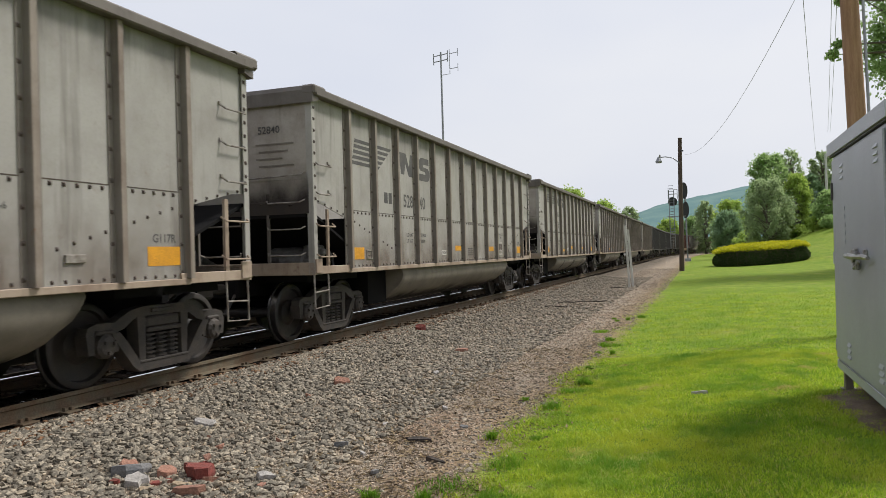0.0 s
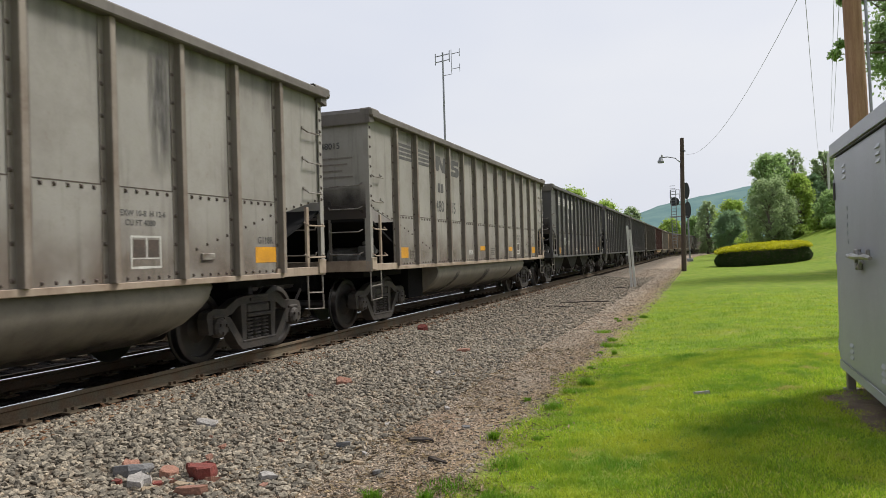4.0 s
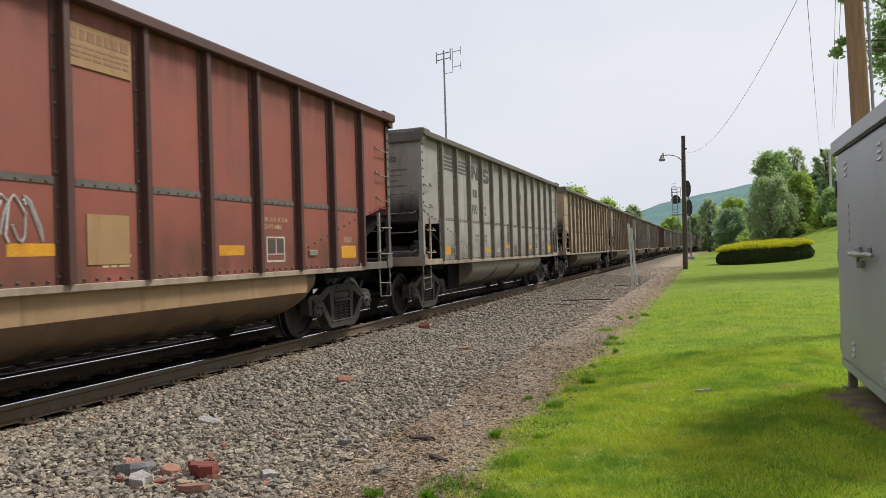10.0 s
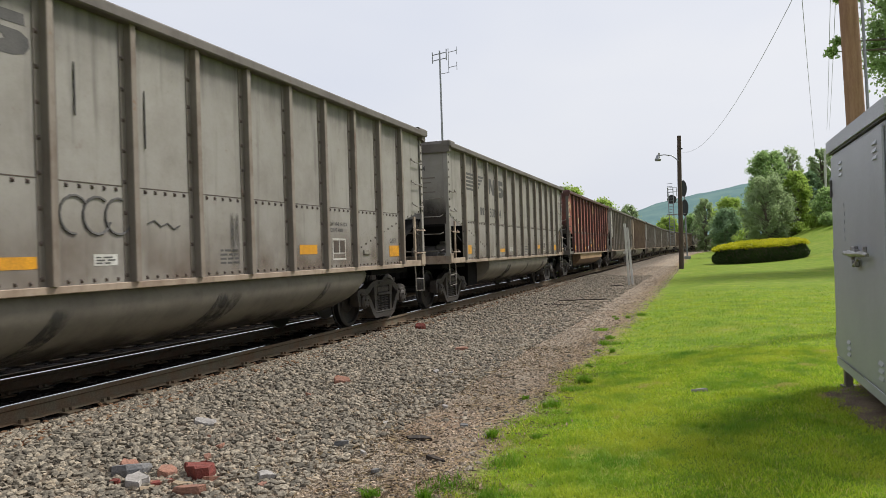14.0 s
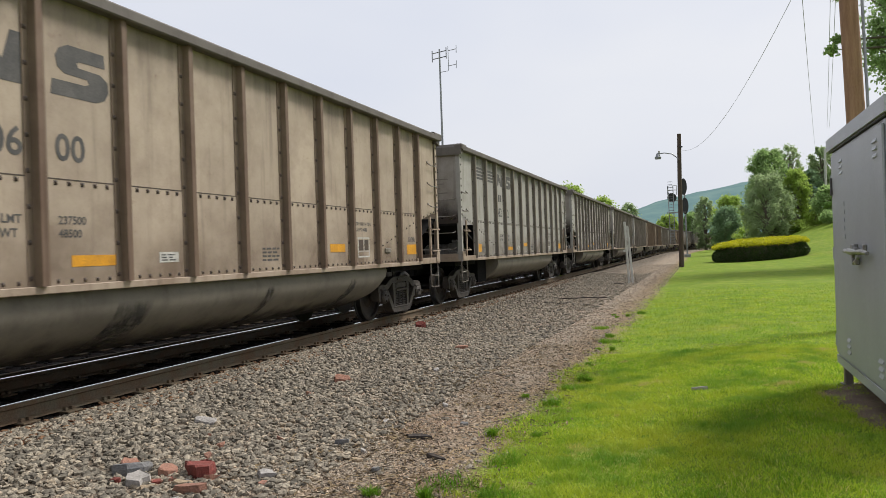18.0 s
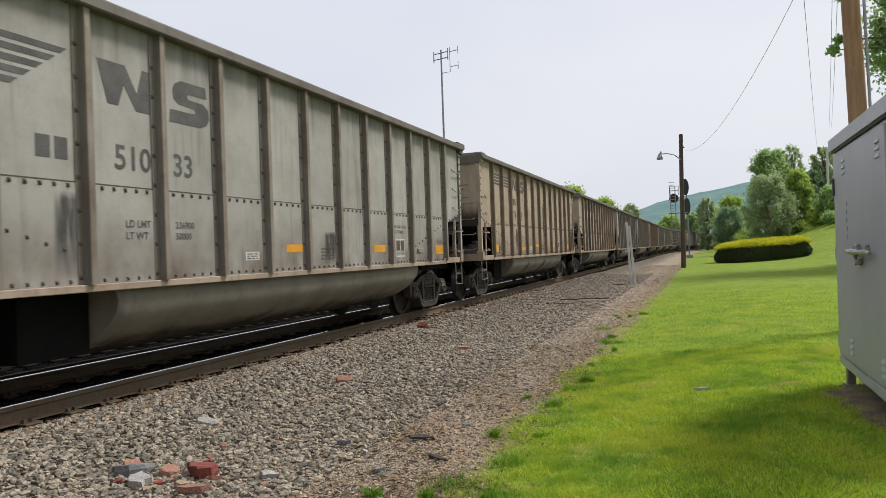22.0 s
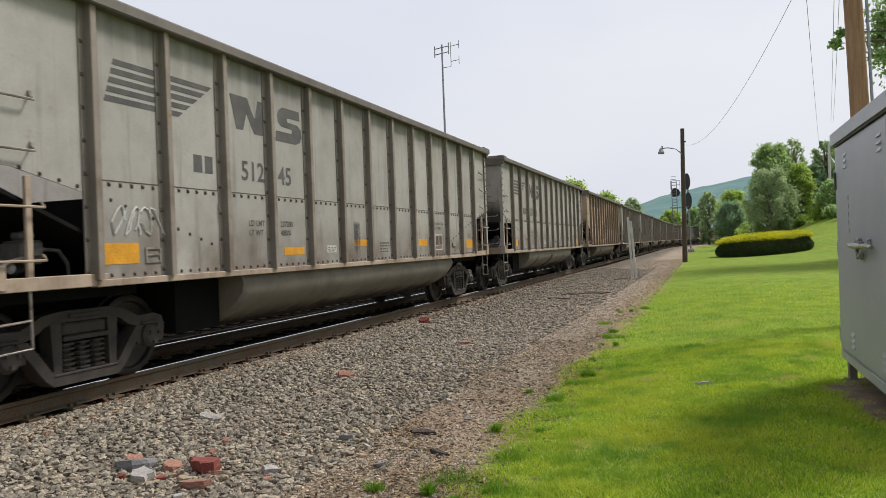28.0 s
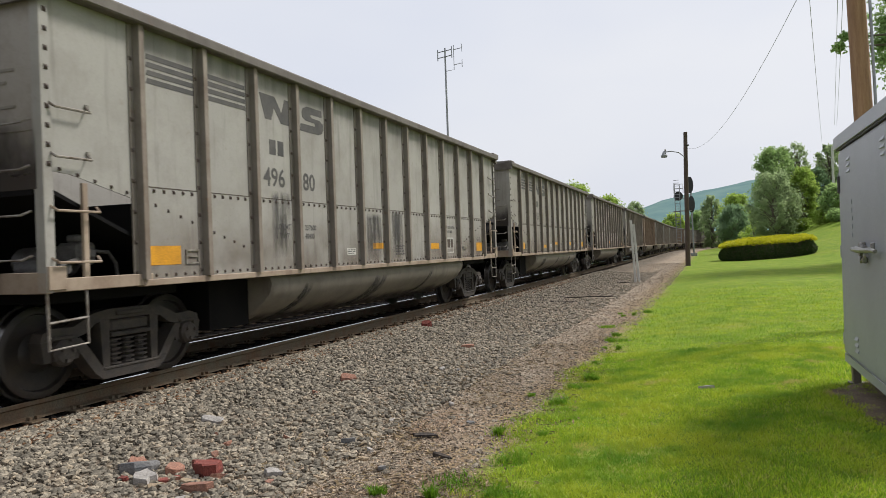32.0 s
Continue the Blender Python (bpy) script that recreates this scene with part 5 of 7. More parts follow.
def track(label, centre, ties, step, seed):
    tr = thing("railway_track", label, "railway track", kind="structure")
    for s in (-1, 1):
        rail(tr, centre + s * 0.7525)
    rnd = random.Random(seed)
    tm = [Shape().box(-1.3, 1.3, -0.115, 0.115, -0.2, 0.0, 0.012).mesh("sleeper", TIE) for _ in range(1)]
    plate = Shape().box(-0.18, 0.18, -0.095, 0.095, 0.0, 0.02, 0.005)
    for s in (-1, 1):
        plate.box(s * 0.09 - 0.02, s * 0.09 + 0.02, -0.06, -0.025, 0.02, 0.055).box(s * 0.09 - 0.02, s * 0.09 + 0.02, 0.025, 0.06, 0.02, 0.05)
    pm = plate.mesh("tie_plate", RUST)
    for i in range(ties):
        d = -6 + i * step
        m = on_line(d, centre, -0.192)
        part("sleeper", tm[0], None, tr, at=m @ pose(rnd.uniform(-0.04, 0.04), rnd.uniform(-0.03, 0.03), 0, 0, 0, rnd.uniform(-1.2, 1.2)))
        if d < 37:
            for s in (-1, 1):
                part("tie_plate", pm, None, tr, at=m @ pose(s * 0.7525, 0, 0))
    # sleepers farther along the line
    s = Shape()
    for i in range(0, 420):
        d = -6 + (ties + i) * step
        m = on_line(d, centre, -0.192)
        b = Shape().box(-1.3, 1.3, -0.115, 0.115, -0.2, 0.0)
        s.add([m @ Vector(p) for p in b.v], b.f)
    tagged(part("far_sleepers", s, TIE, tr), kind="stuff")
    return tr


track("main railway track with rusty rails on dark wooden sleepers", 0.0, 230, 0.51, 3)
track("second railway track with bright rails on dark sleepers", -3.55, 120, 0.51, 5)
spare = thing("loose_rail", "rusty spare rail lying between the two tracks", "rail")
part("rail_bar", Shape().slab([(-1.42, -0.2), (-1.28, -0.2), (-1.34, -0.17), (-1.34, -0.09), (-1.315, -0.07), (-1.32, -0.05), (-1.38, -0.05), (-1.385, -0.07), (-1.36, -0.09), (-1.36, -0.17)], "y", 3.0, 15.0), RUST, spare)

# ---------------------------------------------------------------- stones
def scatter_stones(name, label, n, xr, yr, size, mat, seed, falloff=1.0, lift=0.35, flat=0.7, spread=1.0, small=False):
    """Many crushed stones of a few cut shapes in one mesh."""
    rng = np.random.default_rng(seed)
    a = (1 + 5 ** 0.5) / 2
    ico = np.array([(-1, a, 0), (1, a, 0), (-1, -a, 0), (1, -a, 0), (0, -1, a), (0, 1, a), (0, -1, -a), (0, 1, -a), (a, 0, -1), (a, 0, 1), (-a, 0, -1), (-a, 0, 1)]) / 1.9
    tri = np.array([(0, 11, 5), (0, 5, 1), (0, 1, 7), (0, 7, 10), (0, 10, 11), (1, 5, 9), (5, 11, 4), (11, 10, 2), (10, 7, 6), (7, 1, 8), (3, 9, 4), (3, 4, 2), (3, 2, 6), (3, 6, 8), (3, 8, 9), (4, 9, 5), (2, 4, 11), (6, 2, 10), (8, 6, 7), (9, 8, 1)])
    if small:
        ico = np.array([(1, 0, 0), (-1, 0, 0), (0, 1, 0), (0, -1, 0), (0, 0, 1), (0, 0, -1)])
        tri = np.array([(0, 2, 4), (2, 1, 4), (1, 3, 4), (3, 0, 4), (2, 0, 5), (1, 2, 5), (3, 1, 5), (0, 3, 5)])
    k = len(ico)
    x = xr[0] + (xr[1] - xr[0]) * rng.random(n) ** spread
    y = yr[0] + (yr[1] - yr[0]) * rng.random(n) ** falloff
    sz = size[0] + (size[1] - size[0]) * rng.random(n) ** 2
    shape = ico[None] * rng.uniform(0.7, 1.22, (n, k, 1)) + rng.normal(0, 0.07, (n, k, 3))
    shape = shape * np.stack([rng.uniform(0.75, 1.35, n), rng.uniform(0.7, 1.1, n), rng.uniform(0.45, 0.8, n) * flat / 0.7], 1)[:, None]
    t = rng.uniform(0, 6.283, n)
    tip = rng.uniform(-0.8, 0.8, n)
    c, s, ct, st = np.cos(t), np.sin(t), np.cos(tip), np.sin(tip)
    px, py, pz = shape[..., 0], shape[..., 1], shape[..., 2]
    py, pz = py * ct[:, None] - pz * st[:, None], py * st[:, None] + pz * ct[:, None]
    px, py = px * c[:, None] - py * s[:, None], px * s[:, None] + py * c[:, None]
    gz = np.array([ground_z(float(p), float(q)) for p, q in zip(x, y)])
    v = np.stack([x[:, None] + px * sz[:, None] / 2, y[:, None] + py * sz[:, None] / 2, gz[:, None] + (pz + lift * 0.5) * sz[:, None] / 2], -1).reshape(-1, 3)
    f = (tri[None] + (np.arange(n) * k)[:, None, None]).reshape(-1, 3)
    me = bpy.data.meshes.new(name)
    me.from_pydata(v.tolist(), [], f.tolist())
    me.materials.append(mat)
    return tagged(new(name, me), label, "gravel", kind="stuff")


def stone_material(name, a, b, c):
    m, nt, bs = nodes_of(name)
    geo = nt.nodes.new("ShaderNodeNewGeometry")
    r = nt.nodes.new("ShaderNodeValToRGB")
    r.color_ramp.elements[0].color, r.color_ramp.elements[1].color = (*a, 1), (*b, 1)
    e = r.color_ramp.elements.new(0.82)
    e.color = (*[0.6 * p + 0.4 * q for p, q in zip(b, c)], 1)
    r.color_ramp.elements[-1].color = (*c, 1)
    nt.links.new(geo.outputs["Random Per Island"], r.inputs[0])
    v = coords(nt, vary=False)
    g = noisy(nt, v, 45, 4, 0.3, 0.75)
    col = mixed(nt, g, r.outputs[0], tuple(0.55 * p for p in a))
    nt.links.new(col, bs.inputs["Base Color"])
    bs.inputs["Roughness"].default_value = 0.9
    bs.inputs["Specular IOR Level"].default_value = 0.12
    bumped(nt, bs, g, 0.5, 0.004)
    return m


BALLAST = stone_material("crushed_ballast", (0.14, 0.126, 0.103), (0.44, 0.40, 0.325), (0.48, 0.39, 0.28))
RUSTY = stone_material("rust_stained_ballast", (0.10, 0.05, 0.028), (0.29, 0.145, 0.075), (0.38, 0.26, 0.16))
# oil-dark stones, with the shade under the train put into their colour
OIL_SHADE = stone_material("oily_ballast", (0.008, 0.0075, 0.007), (0.024, 0.02, 0.017), (0.035, 0.024, 0.018))
PEBBLE = stone_material("path_pebbles", (0.13, 0.108, 0.086), (0.62, 0.54, 0.43), (0.58, 0.41, 0.27))
scatter_stones("ballast", "crushed grey ballast stones beside the rails", 27000, (1.0, 4.3), (2.6, 13), (0.034, 0.083), BALLAST, 1, 1.25, 0.75, spread=1.45)
scatter_stones("ballast", "crushed grey ballast stones farther along the rails", 13000, (1.05, 4.4), (13, 42), (0.045, 0.095), BALLAST, 2, 1.5, 0.7, spread=1.35)
scatter_stones("ballast", "rust-stained ballast along the sleeper ends", 6500, (0.86, 1.62), (2.6, 34), (0.03, 0.075), RUSTY, 7, 1.6, 0.7)
scatter_stones("ballast", "ballast between the rails, black with oil and painted shade", 5200, (-5.2, 1.05), (2.5, 26), (0.05, 0.10), OIL_SHADE, 3, 1.5, 0.2)
scatter_stones("path_gravel", "small loose pebbles on the trodden dirt path", 52000, (2.6, 5.35), (3.3, 15), (0.010, 0.045), PEBBLE, 4, 1.6, 0.2, small=True)
scatter_stones("path_gravel", "small loose stones on the far dirt path", 14000, (2.8, 5.6), (15, 60), (0.025, 0.07), PEBBLE, 5, 1.5, 0.2, small=True)
scatter_stones("path_gravel", "coarser stones half sunk in the dirt path", 900, (3.4, 5.5), (3.3, 14), (0.04, 0.09), BALLAST, 6, 1.4, -0.2)


def straw_litter(name, label, n, xr, yr, length, mat, seed, falloff=1.4):
    """Dry stalks, bark slivers and chips lying flat on the path."""
    rng = np.random.default_rng(seed)
    x, y = rng.normal((xr[0] + xr[1]) / 2, (xr[1] - xr[0]) / 3.2, n), yr[0] + (yr[1] - yr[0]) * rng.random(n) ** falloff
    patch = np.array([noise.noise(Vector((float(p) * 1.1, float(q) * 0.8, 4))) for p, q in zip(x, y)])
    keep = (patch + rng.normal(0, 0.25, n) > -0.05) & (x > xr[0] - 0.5) & (x < xr[1] + 0.3)
    x, y = x[keep], y[keep]
    n = len(x)
    ln = (length[0] + (length[1] - length[0]) * rng.random(n) ** 2.5) / 2
    w = ln * rng.uniform(0.06, 0.28, n)
    t = rng.uniform(0, 6.283, n)
    z = np.array([ground_z(float(p), float(q)) for p, q in zip(x, y)]) + rng.uniform(0.008, 0.024, n)
    dz = ln * rng.normal(0, 0.22, n)
    c, q = np.cos(t), np.sin(t)
    v = np.stack([np.stack([x - c * ln, y - q * ln, z - dz], 1), np.stack([x + q * w, y - c * w, z], 1), np.stack([x + c * ln, y + q * ln, z + dz], 1), np.stack([x - q * w, y + c * w, z + w * 0.8], 1)], 1).reshape(-1, 3)
    i = (np.arange(n) * 4)[:, None]
    me = bpy.data.meshes.new(name)
    me.from_pydata(v.tolist(), [], (i + np.array([[0, 1, 2]])).tolist() + (i + np.array([[0, 2, 3]])).tolist())
    me.materials.append(mat)
    return tagged(new(name, me), label, "litter", kind="stuff")


STRAW = stone_material("dry_stalks_and_bark", (0.06, 0.04, 0.026), (0.34, 0.25, 0.145), (0.50, 0.39, 0.23))
straw_litter("path_litter", "dry stalks and bark slivers strewn over the path", 15000, (3.6, 5.3), (3.4, 12), (0.02, 0.11), STRAW, 21)
straw_litter("path_litter", "dead grass along the lawn's ragged edge", 9000, (5.0, 5.7), (3.6, 13), (0.02, 0.08), STRAW, 22)

# ---------------------------------------------------------------- grass
def grass_blades(name, label, n, xr, yr, h, mat, seed, falloff=1.0, spots=None, edge=5.32):
    rng = np.random.default_rng(seed)
    if spots:
        pick = rng.integers(0, len(spots), n)
        sx = np.array([p[0] for p in spots])[pick]
        sy = np.array([p[1] for p in spots])[pick]
        sr = np.array([p[2] for p in spots])[pick]
        x, y = sx + rng.normal(0, 0.5, n) * sr, sy + rng.normal(0, 0.5, n) * sr
    else:
        x = rng.uniform(xr[0], xr[1], n)
        y = yr[0] + (yr[1] - yr[0]) * rng.random(n) ** falloff
        lim = np.array([edge + 0.34 * noise.noise(Vector((3.1, float(q) * 0.7, 0))) + 0.16 * noise.noise(Vector((9.1, float(q) * 2.9, 0))) for q in y])
        thin = np.clip((28 - y) / 10, 0, 1) * np.clip((y - 3.3) / 0.9, 0.05, 1) * np.clip((xr[1] - x) / 1.2, 0, 1) * np.clip((x - lim) / 0.55 + 0.25, 0, 1)
        keep = (x > lim + rng.exponential(0.07, n) - 0.05) & (rng.random(n) < thin)
        x, y = x[keep], y[keep]
    n = len(x)
    hh = rng.uniform(h[0], h[1], n) * (1.0 + 0.9 * np.array([max(-0.35, noise.noise(Vector((float(p) * 4.2, float(q) * 4.2, 1)))) for p, q in zip(x, y)]))
    t = rng.uniform(0, 6.283, n)
    w = rng.uniform(0.002, 0.005, n) * (1 + np.maximum(y - 5, 0) * 0.07)
    lean = rng.normal(0, 0.55, (n, 2)) * hh[:, None]
    gz = np.array([ground_z(float(p), float(q)) for p, q in zip(x, y)]) - 0.005
    a = np.stack([x - np.cos(t) * w, y - np.sin(t) * w, gz], 1)
    b = np.stack([x + np.cos(t) * w, y + np.sin(t) * w, gz], 1)
    mid = np.stack([x + lean[:, 0] * 0.35, y + lean[:, 1] * 0.35, gz + hh * 0.6], 1)
    m1, m2 = mid - (b - a) * 0.35, mid + (b - a) * 0.35
    c = np.stack([x + lean[:, 0], y + lean[:, 1], gz + hh], 1)
    v = np.stack([a, b, m2, m1, c], 1).reshape(-1, 3)
    i = (np.arange(n) * 5)[:, None]
    f = (i + np.array([[0, 1, 2, 3]])).tolist() + (i + np.array([[3, 2, 4]])).tolist()
    me = bpy.data.meshes.new(name)
    me.from_pydata(v.tolist(), [], f)
    me.materials.append(mat)
    return tagged(new(name, me), label, "grass", kind="stuff")


def leaf_material(name, a, b, c, trans=0.5):
    m, nt, bs = nodes_of(name)
    geo = nt.nodes.new("ShaderNodeNewGeometry")
    r = nt.nodes.new("ShaderNodeValToRGB")
    r.color_ramp.elements[0].color, r.color_ramp.elements[1].color = (*a, 1), (*b, 1)
    e = r.color_ramp.elements.new(0.85)
    e.color = (*b, 1)
    r.color_ramp.elements[-1].color = (*c, 1)
    nt.links.new(geo.outputs["Random Per Island"], r.inputs[0])
    v = coords(nt, vary=False)
    col = mixed(nt, noisy(nt, v, 0.7, 4, 0.35, 0.65), r.outputs[0], tuple(0.88 * p for p in a))
    nt.links.new(col, bs.inputs["Base Color"])
    bs.inputs["Roughness"].default_value = 0.6
    bs.inputs["Specular IOR Level"].default_value = 0.25
    tr = nt.nodes.new("ShaderNodeBsdfTranslucent")
    nt.links.new(col, tr.inputs["Color"])
    ms = nt.nodes.new("ShaderNodeMixShader")
    ms.inputs[0].default_value = trans
    out = nt.nodes["Material Output"]
    nt.links.new(bs.outputs[0], ms.inputs[1])
    nt.links.new(tr.outputs[0], ms.inputs[2])
    nt.links.new(ms.outputs[0], out.inputs[0])
    return m


def lawn_material():
    """Grass blades: fresh and yellowish patches, dry blades here and there."""
    m, nt, bs = nodes_of("lawn_blades")
    v = coords(nt, vary=False)
    geo = nt.nodes.new("ShaderNodeNewGeometry")
    r = nt.nodes.new("ShaderNodeValToRGB")
    r.color_ramp.elements[0].color, r.color_ramp.elements[1].color = (0.14, 0.29, 0.02, 1), (0.68, 0.58, 0.23, 1)
    for at, c in ((0.45, (0.33, 0.51, 0.03, 1)), (0.9, (0.57, 0.66, 0.06, 1))):
        r.color_ramp.elements.new(at).color = c
    nt.links.new(geo.outputs["Random Per Island"], r.inputs[0])
    c = mixed(nt, noisy(nt, v, 0.55, 5, 0.42, 0.66, 0.6), r.outputs[0], (0.44, 0.49, 0.045))
    c = mixed(nt, noisy(nt, v, 1.6, 5, 0.46, 0.68, 0.6), c, (0.15, 0.30, 0.026))
    c = mixed(nt, noisy(nt, v, 2.3, 7, 0.60, 0.70, 0.65), c, (0.52, 0.42, 0.15))
    nt.links.new(c, bs.inputs["Base Color"])
    bs.inputs["Roughness"].default_value = 0.55
    bs.inputs["Specular IOR Level"].default_value = 0.25
    tr = nt.nodes.new("ShaderNodeBsdfTranslucent")
    nt.links.new(c, tr.inputs["Color"])
    ms = nt.nodes.new("ShaderNodeMixShader")
    ms.inputs[0].default_value = 0.45
    nt.links.new(bs.outputs[0], ms.inputs[1])
    nt.links.new(tr.outputs[0], ms.inputs[2])
    nt.links.new(ms.outputs[0], nt.nodes["Material Output"].inputs[0])
    return m


GRASS = lawn_material()
TUFT = leaf_material("edge_tufts", (0.14, 0.29, 0.02), (0.25, 0.42, 0.03), (0.44, 0.40, 0.12))
grass_blades("lawn_grass", "short mown green grass by the path", 250000, (4.9, 9.2), (3.3, 11), (0.012, 0.043), GRASS, 11, 1.4)
grass_blades("lawn_grass", "mown green grass farther back", 95000, (4.9, 12.5), (10.5, 28), (0.012, 0.034), GRASS, 12, 1.6)
grass_blades("grass_clover", "broad low weeds growing in the lawn", 5000, None, None, (0.012, 0.03), TUFT, 14, spots=[(5.6 + 0.31 * (i * 37 % 11), 3.9 + 0.55 * (i * 23 % 13), 0.05 + 0.03 * (i % 5)) for i in range(60)])
tuft_rng = random.Random(77)
TUFTS = [(4.95 + 0.75 * tuft_rng.random() ** 0.6, 4.3 + 14 * tuft_rng.random() ** 1.8, 0.03 + 0.11 * tuft_rng.random() ** 2) for _ in range(24)] + [(5.3, 4.75, 0.16), (5.55, 5.35, 0.16), (4.85, 4.45, 0.05)]
grass_blades("grass_tuft", "taller green grass tufts along the path's edge", 6500, None, None, (0.03, 0.08), TUFT, 13, spots=TUFTS)

# ---------------------------------------------------------------- rubble beside the track
BRICK = plain("red_brick_fragment", (0.27, 0.06, 0.045), (0.17, 0.05, 0.04), rough=0.9, scale=14, bump=0.8, dist=0.006)
PALE_BRICK = plain("faded_brick_fragment", (0.38, 0.19, 0.13), (0.28, 0.15, 0.11), rough=0.95, scale=12, bump=0.8, dist=0.006)
SLATE = plain("slate_grey_fragment", (0.14, 0.145, 0.155), (0.22, 0.21, 0.20), rough=0.85, scale=10, bump=0.6, dist=0.006)
CHALK = plain("pale_concrete_fragment", (0.45, 0.42, 0.39), (0.32, 0.30, 0.28), rough=0.95, scale=12, bump=0.6, dist=0.006)
PALE_STONE = plain("tan_stone", (0.42, 0.32, 0.21), (0.33, 0.26, 0.18), rough=0.95, scale=12, bump=0.6, dist=0.006)
CHAR = plain("charred_wood", (0.035, 0.03, 0.027), (0.09, 0.07, 0.055), rough=0.95, scale=20, stretch=(1, 0.2, 1), bump=0.7)


def rubble(name, label, x, y, size, turn, tilt, mat, seed, category="rubble"):
    rnd = random.Random(seed)
    n = 9
    ring = []
    for i in range(n):
        a = 2 * math.pi * (i + rnd.uniform(-0.3, 0.3)) / n
        c, q = math.cos(a), math.sin(a)
        k = rnd.uniform(0.66, 1.16) / (abs(c) ** 4 + abs(q) ** 4) ** 0.25
        ring.append((c * k * size[0] / 2, q * k * size[1] / 2))
    s = Shape()
    slope = (rnd.uniform(-0.9, 0.9) / size[0] * size[2], rnd.uniform(-0.7, 0.7) / size[1] * size[2])
    for z, k in ((-0.012, 0.96), (size[2] * 0.45, 1.03), (size[2] * 0.94, 0.98), (size[2], 0.9)):
        s.v += [(a * k * rnd.uniform(0.93, 1.05), b * k * rnd.uniform(0.93, 1.05), z + (max(z, 0) / size[2]) * (a * slope[0] + b * slope[1] + rnd.uniform(-0.08, 0.08) * size[2])) for a, b in ring]
    s.v.append((0, 0, size[2] * rnd.uniform(0.9, 1.1)))
    s.f = [(r * n + i, r * n + (i + 1) % n, (r + 1) * n + (i + 1) % n, (r + 1) * n + i) for r in range(3) for i in range(n)]
    s.f += [(3 * n + i, 3 * n + (i + 1) % n, 4 * n) for i in range(n)] + [tuple(range(n))[::-1]]
    tagged(part(name, s, mat, at=pose(x, y, ground_z(x, y) + 0.005, tilt, tilt * 0.6, turn)), label, category)


rubble("brick", "dark red broken brick lying on the ballast", 3.36, 4.58, (0.34, 0.22, 0.09), -25, 9, BRICK, 1, "brick")
rubble("stone_slab", "slate grey broken slab among the ballast", 2.80, 4.44, (0.31, 0.24, 0.065), 20, -8, SLATE, 2)
rubble("brick", "faded orange brick piece by the slab", 2.72, 4.52, (0.15, 0.10, 0.06), 60, 14, PALE_BRICK, 3, "brick")
rubble("concrete_piece", "pale concrete fragment on the ballast", 3.05, 4.27, (0.27, 0.17, 0.06), -20, 12, CHALK, 4)
rubble("brick", "faded brick shard beside the pale fragment", 3.12, 4.50, (0.18, 0.13, 0.05), 80, 5, PALE_BRICK, 5, "brick")
rubble("brick", "broken red brick at the foot of the ballast", 3.58, 4.18, (0.22, 0.10, 0.06), 15, 6, PALE_BRICK, 6, "brick")
rubble("stone", "white chipped stone on the dirt", 3.90, 4.62, (0.14, 0.09, 0.05), 40, 16, CHALK, 7)
rubble("brick", "half red brick lying on the ballast slope", 2.66, 8.21, (0.20, 0.11, 0.07), 25, 12, PALE_BRICK, 8, "brick")
rubble("brick", "red brick lying close to the rails", 1.70, 13.4, (0.22, 0.14, 0.10), -10, 8, BRICK, 9, "brick")
rubble("brick", "flat orange brick on the gravel", 3.21, 11.46, (0.24, 0.13, 0.05), 35, 4, PALE_BRICK, 10, "brick")
rubble("wood_scrap", "charred wood scrap on the dirt path", 4.62, 5.9, (0.22, 0.07, 0.03), 12, 5, CHAR, 11)
rubble("wood_scrap", "small dark splinter on the dirt path", 4.98, 5.35, (0.17, 0.03, 0.025), -8, 3, CHAR, 12)
rubble("stone", "flat pale stone in the ballast", 2.43, 5.82, (0.24, 0.10, 0.05), 10, 4, CHALK, 13)
rubble("stone", "blue grey stone on the dirt path", 4.05, 5.55, (0.12, 0.08, 0.05), 30, 8, SLATE, 14)
rubble("stone", "flat grey stone sunk in the lawn", 6.93, 8.0, (0.14, 0.08, 0.03), 10, 1, CHALK, 15)
for i in range(11):
    rnd = random.Random(500 + i)
    rubble("rubble_shard", "pale splintered rubble shard beside the broken bricks", rnd.uniform(2.7, 3.75), rnd.uniform(4.08, 4.5), (rnd.uniform(0.08, 0.17), rnd.uniform(0.03, 0.07), rnd.uniform(0.015, 0.035)), rnd.uniform(0, 180), rnd.uniform(-14, 14), (PALE_BRICK, CHALK, PALE_STONE, BRICK)[i % 4], 500 + i)
for i in range(14):
    rnd = random.Random(300 + i)
    rubble("stone", "pale tan stone lying loose on the dirt path", rnd.uniform(3.5, 4.9), 4.0 + 5.5 * rnd.random() ** 1.3, (rnd.uniform(0.06, 0.11), rnd.uniform(0.04, 0.08), rnd.uniform(0.015, 0.03)), rnd.uniform(0, 180), 4, (CHALK, PALE_STONE, SLATE)[i % 3], 300 + i)
for i in range(6):
    rnd = random.Random(400 + i)
    rubble("brick", "small orange brick crumb on the gravel", rnd.uniform(2.6, 4.3), rnd.uniform(4.1, 7.5), (rnd.uniform(0.05, 0.09), rnd.uniform(0.04, 0.06), 0.03), rnd.uniform(0, 180), 8, PALE_BRICK, 400 + i, "brick")
